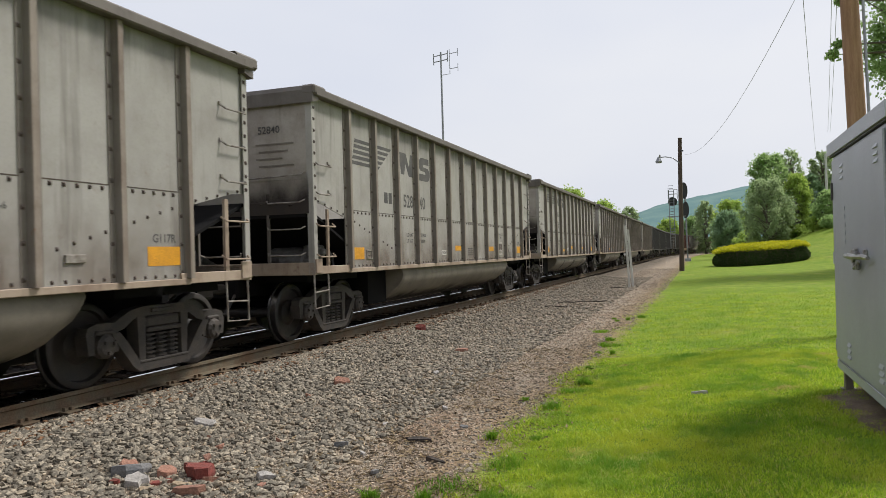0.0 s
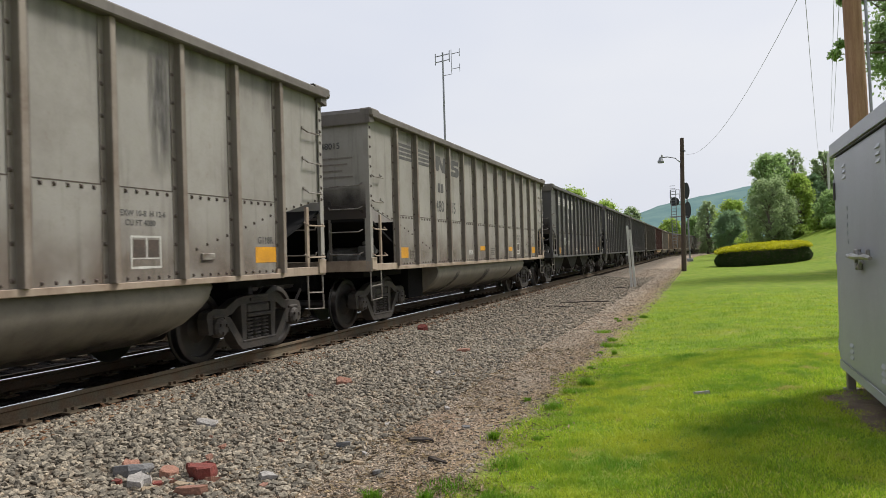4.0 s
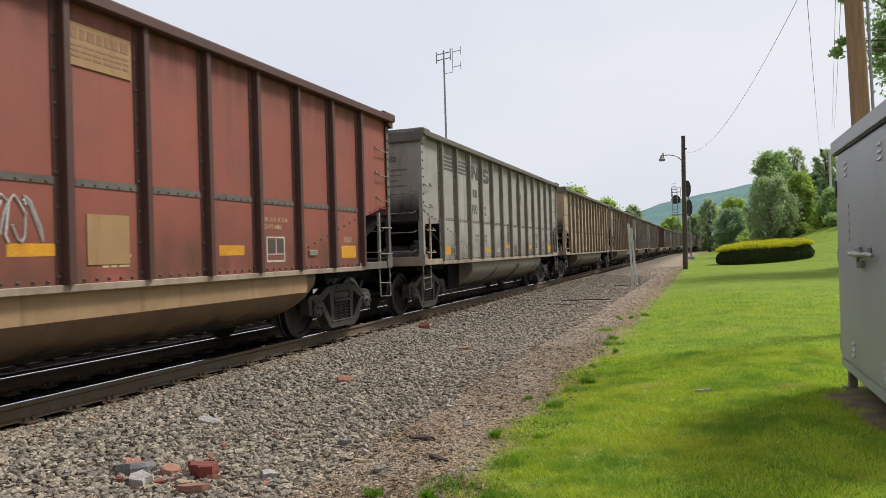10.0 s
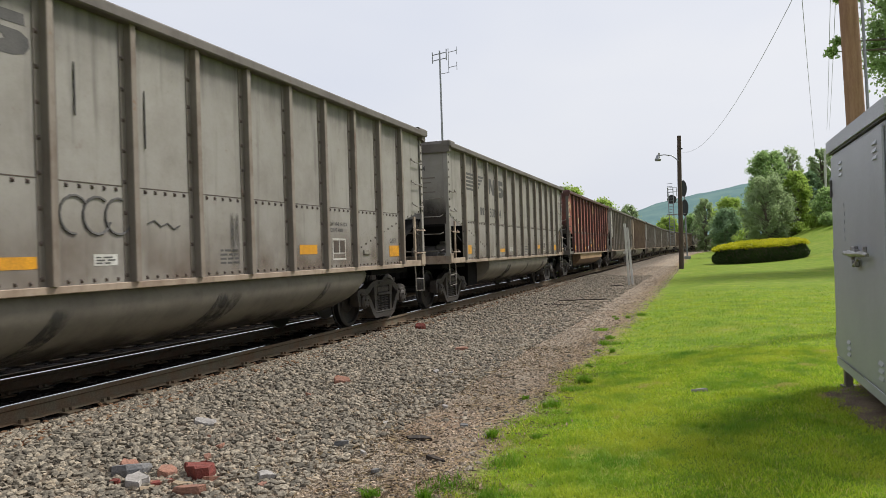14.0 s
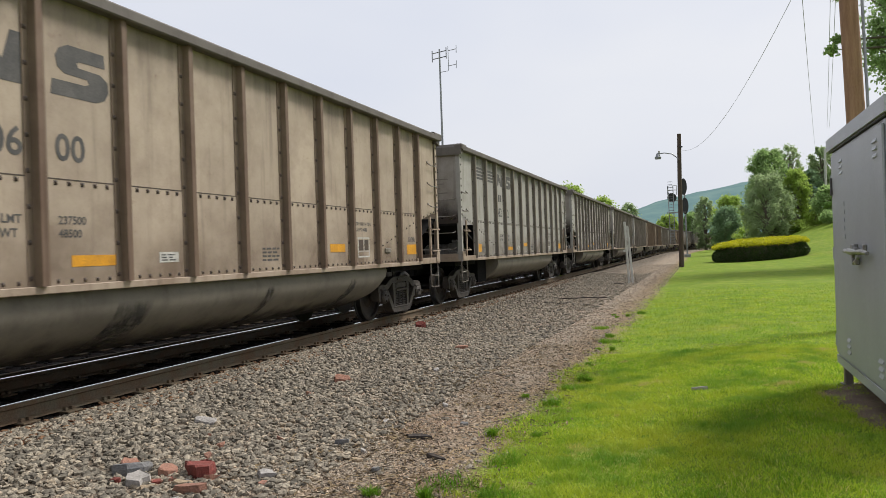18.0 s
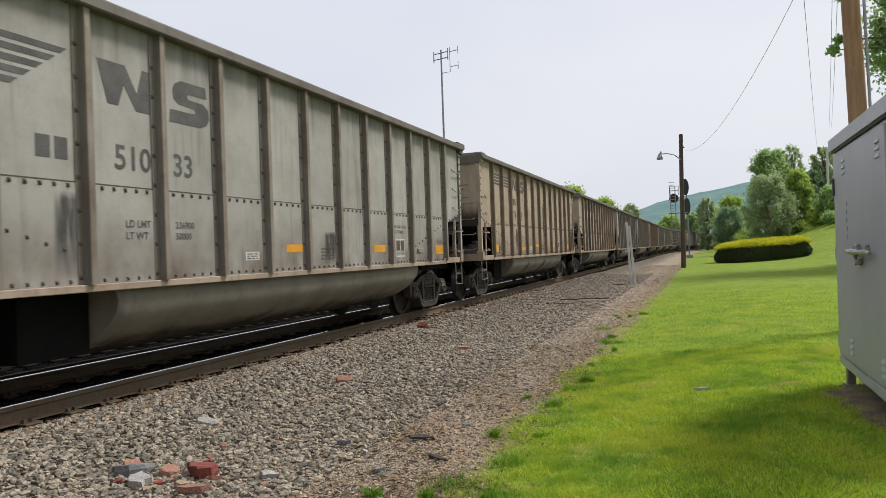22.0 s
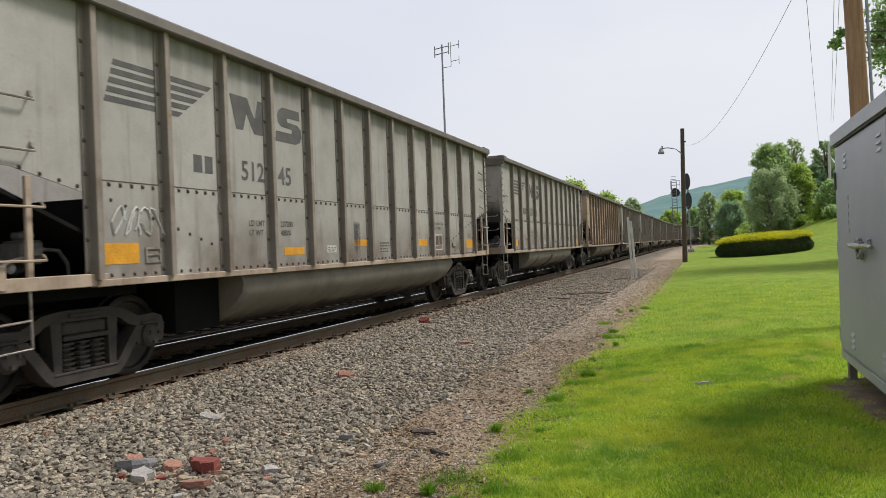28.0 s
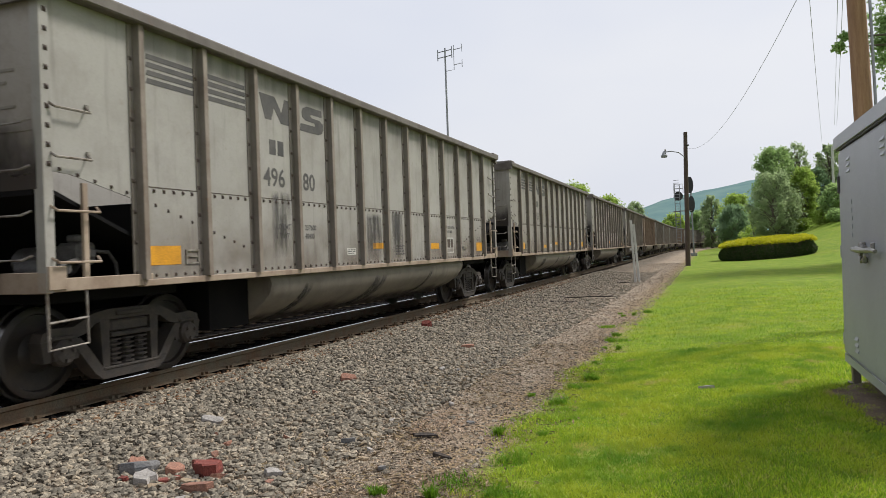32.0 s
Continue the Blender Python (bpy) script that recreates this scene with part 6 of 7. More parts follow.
for i, (x, y, l, turn) in enumerate(((3.5, 22.5, 1.5, 20), (3.0, 20.8, 0.7, -12), (3.7, 31.0, 0.7, 30))):
    rnd = random.Random(60 + i)
    pts = [(l * (j / 6 - 0.5), 0.06 * l * rnd.uniform(-1, 1), 0.02 + 0.03 * l * rnd.random()) for j in range(7)]
    tagged(part("stick", Shape().tube(pts, [0.012 + 0.01 * rnd.random() for _ in pts], 6), CHAR, at=pose(x, y, ground_z(x, y), 0, 0, turn)), "thin dark twig lying on the gravel", "stick")

# ---------------------------------------------------------------- signal cabinet
STEEL = plain("grey_cabinet_enamel", (0.50, 0.515, 0.565), (0.44, 0.455, 0.50), rough=0.42, metal=0.0, scale=1.6, bump=0.08, fine=120)
STEEL_EDGE = plain("scratched_cabinet_edge", (0.5, 0.5, 0.5), (0.3, 0.3, 0.31), rough=0.5, metal=0.5, scale=20)
ALU = plain("dull_cast_aluminium", (0.5, 0.48, 0.45), (0.3, 0.29, 0.27), rough=0.45, metal=0.8, scale=20)
cab = thing("signal_cabinet", "grey steel railway signal cabinet on short legs", "cabinet")
CX, CY0, CY1, CZ0, CZ1 = 8.25, 5.9, 8.16, 0.09, 2.18
part("body", Shape().box(CX, CX + 0.75, CY0, CY1, CZ0, CZ1, 0.012), STEEL, cab)
part("roof", Shape().slab([(CX - 0.035, CZ1 + 0.018), (CX + 0.79, CZ1 + 0.018), (CX + 0.79, CZ1 + 0.12), (CX + 0.38, CZ1 + 0.17), (CX - 0.035, CZ1 + 0.135)], "y", CY0 - 0.11, CY1 + 0.12), STEEL, cab, "overhanging grey steel roof")
part("roof_seal", Shape().box(CX - 0.02, CX + 0.77, CY0 - 0.05, CY1 + 0.06, CZ1, CZ1 + 0.018), RIB["black"], cab, "dark gap under the roof")
part("door", Shape().box(CX - 0.022, CX - 0.002, CY0 + 0.05, CY1 - 0.06, CZ0 + 0.11, CZ1 - 0.04, 0.006), STEEL, cab)
part("base_rail", Shape().box(CX - 0.012, CX, CY0, CY1, CZ0, CZ0 + 0.085, 0.004), STEEL, cab)
part("worn_strip", Shape().box(CX - 0.016, CX - 0.0125, 7.62, 8.1, CZ0 + 0.082, CZ0 + 0.088).box(CX - 0.016, CX - 0.0125, 6.9, 7.5, CZ0 + 0.082, CZ0 + 0.088), STEEL_EDGE, cab)
for y, z in ((7.57, 2.06), (6.17, 2.06), (7.42, 0.42), (6.17, 0.42)):
    for k in range(3):
        zz = z - 0.02 - k * 0.055
        lv = Shape().add([(CX - 0.022, y - 0.07, zz + 0.018), (CX - 0.022, y + 0.07, zz + 0.018), (CX - 0.036, y + 0.062, zz - 0.012), (CX - 0.036, y - 0.062, zz - 0.012), (CX - 0.022, y - 0.07, zz - 0.013), (CX - 0.022, y + 0.07, zz - 0.013)],
                         [(0, 1, 2, 3), (3, 2, 5, 4), (0, 3, 4), (1, 5, 2), (0, 4, 5, 1)])
        part("louvre", lv, STEEL, cab)
hd = Shape().lathe([(0, 0.055), (0.02, 0.055), (0.03, 0.035), (0.06, 0.03)], 12, "x", (CX - 0.082, 6.86, 1.215))
hd.tube([(CX - 0.06, 7.27, 1.20), (CX - 0.075, 7.2, 1.215), (CX - 0.085, 7.05, 1.205), (CX - 0.10, 6.86, 1.215), (CX - 0.095, 6.6, 1.21), (CX - 0.085, 6.42, 1.215), (CX - 0.07, 6.3, 1.205)], [0.010, 0.018, 0.012, 0.028, 0.018, 0.022, 0.015], 8)
part("handle", hd, ALU, cab, "dull aluminium handle", smooth=True)
part("hasp", Shape().box(CX - 0.06, CX - 0.022, 6.9, 7.0, 1.22, 1.275, 0.008).box(CX - 0.05, CX - 0.022, 6.55, 6.6, 1.21, 1.27, 0.006), ALU, cab)
part("padlock", Shape().box(CX - 0.07, CX - 0.035, 6.76, 6.82, 1.10, 1.155, 0.01).tube([(CX - 0.05, 6.98, 1.19), (CX - 0.06, 6.9, 1.11), (CX - 0.05, 6.72, 1.17)], 0.014, 6), ALU, cab)
for z in (0.32, 1.18, 1.9):
    part("hinge", Shape().tube([(CX - 0.012, CY1 - 0.03, z - 0.06), (CX - 0.012, CY1 - 0.03, z + 0.06)], 0.014, 8), STEEL, cab)
part("latch_cover", Shape().box(CX - 0.04, CX - 0.02, CY1 - 0.11, CY1 - 0.07, 1.75, 1.92, 0.005), RIB["black"], cab)
part("embossed_plate", bars(7.45 + 7.18, 7.58 + 7.18, 1.62, 5, 0.04, 0.075, CX - 0.0222, 3), STEEL, cab)
for y in (CY0 + 0.12, CY1 - 0.1):
    for x in (CX + 0.03, CX + 0.66):
        zl = ground_z(x, y)
        part("leg", Shape().box(x, x + 0.07, y - 0.05, y + 0.05, zl - 0.02, CZ0, 0.006).box(x - 0.03, x + 0.1, y - 0.07, y + 0.07, zl - 0.02, zl + 0.015), RIB["grey"], cab)
EARTH = plain("bare_brown_soil", (0.25, 0.18, 0.115), (0.15, 0.105, 0.07), rough=1.0, scale=6, bump=0.9, dist=0.02)
s = Shape()
n = 26
for ring, (k, h) in enumerate(((1.0, -0.02), (0.8, 0.018), (0.4, 0.03))):
    for i in range(n):
        a = 2 * math.pi * i / n
        w = k * (1 + 0.12 * math.sin(3 * a) + 0.08 * math.sin(7 * a + 1))
        x, y = CX + 0.42 + 0.72 * w * math.cos(a), 7.0 + 1.5 * w * math.sin(a)
        s.v.append((x, y, ground_z(x, y) + h))
s.f = [(r * n + i, r * n + (i + 1) % n, (r + 1) * n + (i + 1) % n, (r + 1) * n + i) for r in range(2) for i in range(n)] + [tuple(2 * n + i for i in range(n))]
tagged(part("bare_soil", s, EARTH, smooth=True), "bare brown soil under the signal cabinet", "soil", kind="structure")

# ---------------------------------------------------------------- poles, wires and signals
POLE = plain("creosoted_pole_wood", (0.52, 0.31, 0.18), (0.35, 0.195, 0.11), rough=0.9, scale=3, stretch=(6, 6, 0.5), bump=0.8, dist=0.01)
OLDPOLE = plain("dark_weathered_pole", (0.115, 0.08, 0.06), (0.075, 0.055, 0.045), rough=0.95, scale=3, stretch=(6, 6, 0.5), bump=0.8, dist=0.01)
WIRE = plain("black_cable", (0.24, 0.24, 0.25), (0.3, 0.3, 0.31), rough=0.6, scale=4)
GALV = plain("galvanised_steel", (0.36, 0.37, 0.38), (0.25, 0.26, 0.27), rough=0.5, metal=0.6, scale=6)
BLACK = plain("signal_black", (0.016, 0.018, 0.02), (0.03, 0.03, 0.03), rough=0.6, scale=6)
GREYWOOD = plain("grey_weathered_board", (0.68, 0.67, 0.63), (0.5, 0.49, 0.46), rough=0.9, scale=5, stretch=(4, 4, 0.6), bump=0.6)


def ground_pole(name, label, x, y, h, r0, r1, mat, lean=(0, 0)):
    z = ground_z(x, y)
    p = thing(name, label, "pole", at=(x, y, z))
    pts, rs = [], []
    for i in range(9):
        t = i / 8
        pts.append((lean[0] * t * h + 0.01 * math.sin(7 * t), lean[1] * t * h, -0.1 + t * (h + 0.1)))
        rs.append(r0 + (r1 - r0) * t)
    part("shaft", Shape().tube(pts, rs, 14), mat, p, smooth=True)
    return p


def sagging(a, b, sag, n=14):
    a, b = Vector(a), Vector(b)
    return [a.lerp(b, i / n) - Vector((0, 0, sag * 4 * (i / n) * (1 - i / n))) for i in range(n + 1)]


LPX, LPY = 5.70, 52.0
lamp_post = ground_pole("lamp_pole", "dark wooden pole with a street lamp arm", LPX, LPY, 9.05, 0.17, 0.13, OLDPOLE, (0.012, 0))
part("lamp_arm", Shape().tube([(0.08, -0.1, 7.3), (-0.35, -0.1, 7.7), (-0.85, -0.1, 7.82), (-1.25, -0.1, 7.8)], 0.035, 8), GALV, lamp_post, "curved grey lamp arm", smooth=True)
lh = Shape().lathe([(7.42, 0.02), (7.43, 0.2), (7.56, 0.22), (7.62, 0.16), (7.75, 0.12), (7.86, 0.05)], 12, "z", (-1.3, -0.1, 0))
part("lamp_head", lh, GALV, lamp_post, smooth=True)
part("photo_cell", Shape().lathe([(7.84, 0.05), (7.96, 0.06), (8.0, 0.03)], 8, "z", (-1.22, -0.1, 0)), ALU, lamp_post)
part("insulator", Shape().tube([(0.1, -0.1, 8.15), (0.32, -0.12, 8.15)], 0.05, 8), BLACK, lamp_post)

big = ground_pole("utility_pole", "thick brown wooden utility pole behind the cabinet", 9.42, 13.0, 11.5, 0.145, 0.115, POLE, (-0.023, 0))
part("conduit", Shape().tube([(0.15, -0.11, 0.1), (0.03, -0.12, 6.0)], 0.022, 6), GALV, big)
wire_thing = thing("overhead_cable", "black cable sagging from the lamp pole to the utility pole", "cable")
part("cable", Shape().tube(sagging((LPX + 0.32, LPY - 0.1, ground_z(LPX, LPY) + 7.92), (10.0, 11.0, 8.2), 1.6, 24), 0.0065, 6), WIRE, wire_thing)
for a, b in (((8.51, 13.0, 8.43), (17.86, 80.0, 10.65)), ((9.2, 13.0, 8.27), (18.99, 80.0, 12.22)), ((9.33, 13.0, 8.23), (19.19, 80.0, 12.21))):
    w = thing("service_wire", "thin pale service wire running off over the lawn", "cable")
    part("wire", Shape().tube(sagging(a, b, 0.4, 14), 0.011, 4), GALV, w)
guy = thing("guy_wire", "galvanised guy wire of the utility pole", "cable")
part("wire", Shape().tube([(9.3, 13.0, 11.0), (11.5, 14.5, ground_z(11.5, 14.5))], 0.012, 6), GALV, guy)

# antenna mast beyond the tracks
AX, AY = -6.31, 38.0
ant = thing("antenna_mast", "tall slim grey radio mast with dipole antennas", "antenna", at=(AX, AY, ground_z(AX, AY)))
part("mast", Shape().tube([(0, 0, -0.1), (0, 0, 8.0), (-0.01, 0, 12.95)], [0.075, 0.06, 0.045], 10), GALV, ant, smooth=True)
for dz in (12.76, 12.44):
    part("cross_arm", Shape().tube([(-0.44, 0, dz - 0.02), (0.38, 0, dz + 0.07)], 0.026, 6), GALV, ant)
for x, z in ((-0.44, 12.27), (0.38, 12.38)):
    part("dipole", Shape().tube([(x, 0, z), (x, 0, z + 0.63)], 0.03, 6), GALV, ant)
part("side_mast", Shape().tube([(0.0, 0, 11.66), (0.50, 0, 11.69), (0.49, 0, 13.04)], 0.02, 6), GALV, ant)
for dz in (12.82, 11.98):
    part("side_arm", Shape().tube([(0.49, 0, dz - 0.02), (0.97, 0, dz + 0.03)], 0.018, 6), GALV, ant)
    part("side_dipole", Shape().tube([(0.97, 0, dz - 0.19), (0.97, 0, dz + 0.24)], 0.018, 6), GALV, ant)

# marker posts between path and track
mk = thing("marker_post", "pair of thin grey weathered wooden posts by the track", "post", at=(4.13, 31.8, ground_z(4.13, 31.8)))
for dx, dy, h, l in ((-0.06, 0.0, 2.62, -0.12), (0.08, 0.1, 2.45, -0.16)):
    part("board", Shape().add([(dx + l * t + sx * 0.045, dy + sy * 0.03, t * h - 0.05 * (1 - t)) for t in (0, 1) for sx in (-1, 1) for sy in (-1, 1)], [(0, 1, 3, 2), (4, 6, 7, 5), (0, 4, 5, 1), (2, 3, 7, 6), (0, 2, 6, 4), (1, 5, 7, 3)]), GREYWOOD, mk)
part("small_plate", Shape().box(-0.26, -0.1, -0.06, -0.04, 1.35, 1.43), GREYWOOD, mk)

# colour-light signal
SX, SY = 5.15, 88.0
sig = thing("railway_signal", "galvanised signal mast with ladder and black signal heads", "signal", at=(SX, SY, ground_z(SX, SY)))
part("mast", Shape().tube([(0.35, 0, -0.1), (0.2, 0, 9.0)], 0.09, 10), GALV, sig, smooth=True)
part("base", Shape().box(0.0, 0.7, -0.3, 0.3, -0.05, 0.35, 0.03), GALV, sig)
for z, x in ((8.1, 0.14), (5.9, 0.25)):
    part("signal_back_plate", Shape().slab([(x + 0.45 * math.cos(a) * (0.85 if abs(math.cos(a)) > 0.5 else 1), z + 0.95 * math.sin(a)) for a in [i * math.pi / 10 for i in range(20)]], "y", -0.12, -0.06), BLACK, sig)
    for dz in (-0.45, 0, 0.45):
        part("hood", Shape().tube([(x, -0.06, z + dz), (x, 0.3, z + dz)], 0.14, 8), BLACK, sig)
part("signal_back_plate", Shape().lathe([(-0.12, 0.02), (-0.12, 0.52), (-0.06, 0.52), (-0.06, 0.02)], 18, "y", (-1.15, 0, 6.9)), BLACK, sig)
part("hood", Shape().tube([(-1.15, -0.06, 6.9), (-1.15, 0.35, 6.9)], 0.2, 8), BLACK, sig)
part("bracket", Shape().tube([(-1.15, 0, 6.6), (0.3, 0, 6.6)], 0.05, 6).tube([(0.2, 0, 8.1), (-0.15, 0, 8.1)], 0.05, 6).tube([(0.1, 0, 5.9), (0.3, 0, 5.9)], 0.05, 6), GALV, sig)
ladder = part("ladder", Shape().tube([(-1.45, -0.3, 1.6), (-1.55, -0.3, 8.25)], 0.045, 6).tube([(-0.95, -0.3, 1.6), (-1.0, -0.3, 8.25)], 0.045, 6), GALV, sig)
for i in range(22):
    z = 1.8 + i * 0.33
    t = (z - 1.6) / 7.4
    part("rung", Shape().tube([(-1.45 - 0.2 * t, -0.3, z), (-0.95 - 0.1 * t, -0.3, z)], 0.03, 5), GALV, ladder)
part("platform", Shape().box(-1.75, 0.3, -0.5, 0.4, 5.15, 5.22), GALV, sig)
part("cage_rail", Shape().tube([(-1.6, -0.5, 7.2), (-1.6, -0.5, 8.25), (-0.6, -0.5, 8.25), (-0.6, -0.5, 7.2)], 0.04, 6).tube([(-1.6, -0.5, 7.75), (-0.6, -0.5, 7.75)], 0.04, 6), GALV, sig)

# far pole in front of the trees
fp = ground_pole("utility_pole", "slim pale utility pole before the trees", 20.5, 92.0, 11.48 - ground_z(20.5, 92.0), 0.15, 0.12, GREYWOOD)

# low platform and paved lot beyond the tracks
CONC = plain("pale_concrete", (0.5, 0.48, 0.43), (0.38, 0.36, 0.32), rough=0.9, scale=2, bump=0.4)
YEL = plain("yellow_kerb_paint", (0.62, 0.42, 0.10), (0.45, 0.32, 0.12), rough=0.7, scale=3)
pl = thing("platform", "low pale concrete platform with a yellow edge", "platform", kind="structure")
part("platform_slab", Shape().box(-14.0, -8.15, -60, 60, -0.6, 0.02, 0.02), CONC, pl)
part("edge_stripe", Shape().box(-8.149, -8.14, -60, 60, -0.30, -0.18), YEL, pl)
part("top_stripe", Shape().box(-8.6, -8.3, -60, 60, 0.02, 0.024), YEL, pl)

# ---------------------------------------------------------------- hedge and trees
HEDGE_DARK = leaf_material("hedge_side_leaves", (0.045, 0.072, 0.022), (0.08, 0.125, 0.035), (0.13, 0.13, 0.065), 0.25)
HEDGE_TOP = leaf_material("hedge_new_growth", (0.48, 0.48, 0.02), (0.64, 0.60, 0.03), (0.70, 0.63, 0.06), 0.4)
# leaf colours lightened and greyed to paint in the haze of distance
LEAF = {
    "mid": leaf_material("green_leaves", (0.31, 0.45, 0.17), (0.40, 0.54, 0.21), (0.48, 0.58, 0.27), 0.68),
    "light": leaf_material("fresh_green_leaves", (0.36, 0.49, 0.11), (0.46, 0.59, 0.14), (0.54, 0.62, 0.20), 0.68),
    "dark": leaf_material("deep_green_leaves", (0.24, 0.36, 0.20), (0.31, 0.43, 0.23), (0.37, 0.47, 0.27), 0.66),
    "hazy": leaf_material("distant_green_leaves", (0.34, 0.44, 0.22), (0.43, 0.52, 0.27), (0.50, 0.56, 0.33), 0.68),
}
BARK = plain("grey_brown_bark", (0.22, 0.18, 0.15), (0.15, 0.12, 0.10), rough=0.95, scale=6, stretch=(3, 3, 0.6), bump=0.9, dist=0.02)


def leaf_cloud(rng, centres, radii, n, size, squash=0.8):
    """Folded leaf sprays spread in the shells of many small clumps."""
    k = rng.integers(0, len(centres), n)
    d = rng.normal(size=(n, 3))
    d /= np.linalg.norm(d, axis=1)[:, None]
    r = radii[k] * np.minimum(np.abs(rng.normal(0, 0.62, n)) + 0.1, 1.6)
    p = centres[k] + d * r[:, None] * np.array([1, 1, squash])
    a = rng.normal(size=(n, 3)) + d * 0.3
    a /= np.linalg.norm(a, axis=1)[:, None]
    b = np.cross(a, rng.normal(size=(n, 3)))
    b /= np.linalg.norm(b, axis=1)[:, None]
    s = size * rng.uniform(0.6, 1.4, n)[:, None]
    v = np.stack([p - a * s, p + b * s * 0.55, p + a * s, p - b * s * 0.55 + np.cross(a, b) * s * 0.3], 1).reshape(-1, 3)
    i = (np.arange(n) * 4)[:, None]
    return v, (i + np.array([[0, 1, 2]])).tolist() + (i + np.array([[0, 2, 3]])).tolist()


def tree(label, x, y, h, width, leaves, size, mat, seed, low=0.25, clumps=26, name="tree", base=None, lean=0.0, extra=()):
    rng = np.random.default_rng(seed)
    z0 = ground_z(x, y) if base is None else base
    t = thing(name, label, name, at=(x, y, z0))
    s = Shape()
    r0 = 0.022 * h + 0.03
    top = np.array([lean * h, 0, 0.82 * h])
    pts = [(top[0] * k + 0.15 * math.sin(5 * k + seed), 0.12 * math.sin(4 * k + 2 * seed), -0.2 + (0.82 * h + 0.2) * k) for k in np.linspace(0, 1, 8)]
    s.tube(pts, [r0 * (1.25 - 0.25 * min(i, 1)) * (1 - 0.85 * i / 7) + 0.02 for i in range(8)], 8)
    cs, rs = [], []
    clumps = int(clumps * 2.6)
    for i in range(clumps):
        f = low + (1 - low) * ((i + rng.random()) / clumps)
        prof = math.sin(math.pi * min(0.12 + 0.82 * (f - low) / (1 - low), 1.0)) ** 0.7
        ang = i * 2.4 + rng.random() * 0.8
        rad = width * 0.5 * prof * rng.uniform(0.2, 1.0) ** 0.6 * 0.92
        c = np.array([rad * math.cos(ang) + lean * h * f, rad * math.sin(ang), h * (f * 0.93)])
        cs.append(c)
        rs.append(width * rng.uniform(0.06, 0.15) * (0.65 + 0.5 * prof))
        f2 = max(0.12, f * 0.75 - 0.1)
        st = (lean * h * f2 + 0.1 * math.sin(5 * f2), 0, h * f2)
        mid = [(a + b) / 2 + o for a, b, o in zip(st, c, (0, 0, 0.04 * h))]
        s.tube([st, mid, tuple(c)], [r0 * 0.3, r0 * 0.16, 0.012], 5)
    for dx, dy, dz, r in extra:
        cs.append(np.array([dx, dy, dz]))
        rs.append(r)
        s.tube([(0, 0, dz - 0.6), (dx * 0.5, dy * 0.5, dz + 0.2), (dx, dy, dz)], [r0 * 0.3, r0 * 0.15, 0.012], 5)
    part("trunk", s, BARK, t, smooth=True)
    v, f = leaf_cloud(rng, np.array(cs), np.array(rs), int(leaves * 1.6), size * 0.85, 0.9)
    me = bpy.data.meshes.new("crown")
    me.from_pydata(v.tolist(), [], f)
    me.materials.append(mat)
    part("crown", me, None, t)
    return t


# hedge: clipped block with a yellow top
hg = thing("hedge", "clipped dark green hedge with bright yellow-green top", "hedge", at=(0, 0, 0))
HCX, HCY, HA, HB = 11.15, 60.0, 3.35, 2.5          # middle and half sizes of its rounded outline


def hedge_rim(a):
    c, q = math.cos(a), math.sin(a)
    k = (abs(c) ** 3.4 + abs(q) ** 3.4) ** (-1 / 3.4)
    return c * k, q * k


def hedge_top_z(x, y):
    u, v = (x - HCX) / HA, (y - HCY) / HB
    z = 1.33 + 0.10 * u + (0.17 + 0.04 * u) * v + 0.06 * noise.noise(Vector((x * 0.8, y * 0.8, 2)))
    return z - 0.12 * smooth01((max(abs(u), abs(v)) - 0.8) / 0.2) - 0.25 * smooth01((-u - 0.3) / 0.7)


def hedge_leaves(n, top, seed, size):
    rng = np.random.default_rng(seed)
    out = []
    while len(out) < n:
        cx, cy = hedge_rim(rng.uniform(0, 2 * math.pi))
        if top:
            k = rng.random() ** 0.5
            x, y = HCX + HA * cx * k, HCY + HB * cy * k
            out.append((x, y, hedge_top_z(x, y) + rng.normal(0, 0.045)))
        else:
            x, y = HCX + HA * cx, HCY + HB * cy
            g0 = ground_z(x, y)
            f = rng.random()
            k = (0.90 + 0.10 * math.sin(math.pi * min(f + 0.12, 1.0))) - abs(rng.normal(0, 0.02))
            x, y = HCX + HA * cx * k, HCY + HB * cy * k
            out.append((x, y, g0 + (hedge_top_z(x, y) - 0.08 - g0) * f))
    return leaf_cloud(rng, np.array(out), np.full(n, 0.06), n, size)


core = Shape()
for k, top in ((0.86, 0), (0.9, 1), (0.45, 1)):
    for i in range(28):
        cx, cy = hedge_rim(2 * math.pi * i / 28)
        x, y = HCX + HA * cx * k, HCY + HB * cy * k
        core.v.append((x, y, hedge_top_z(x, y) - 0.12 if top else ground_z(x, y) - 0.1))
core.f = [(r * 28 + i, r * 28 + (i + 1) % 28, (r + 1) * 28 + (i + 1) % 28, (r + 1) * 28 + i) for r in range(2) for i in range(28)] + [tuple(56 + i for i in range(28))]
part("inner_growth", core, BARK, hg)
for nm, top, n, mat, lab, size in (("side_foliage", False, 20000, HEDGE_DARK, "dark green clipped sides", 0.06), ("top_foliage", True, 32000, HEDGE_TOP, "bright yellow-green new growth", 0.055)):
    v, f = hedge_leaves(n, top, 31 + top, size)
    me = bpy.data.meshes.new(nm)
    me.from_pydata(v.tolist(), [], f)
    me.materials.append(mat)
    part(nm, me, None, hg, lab)


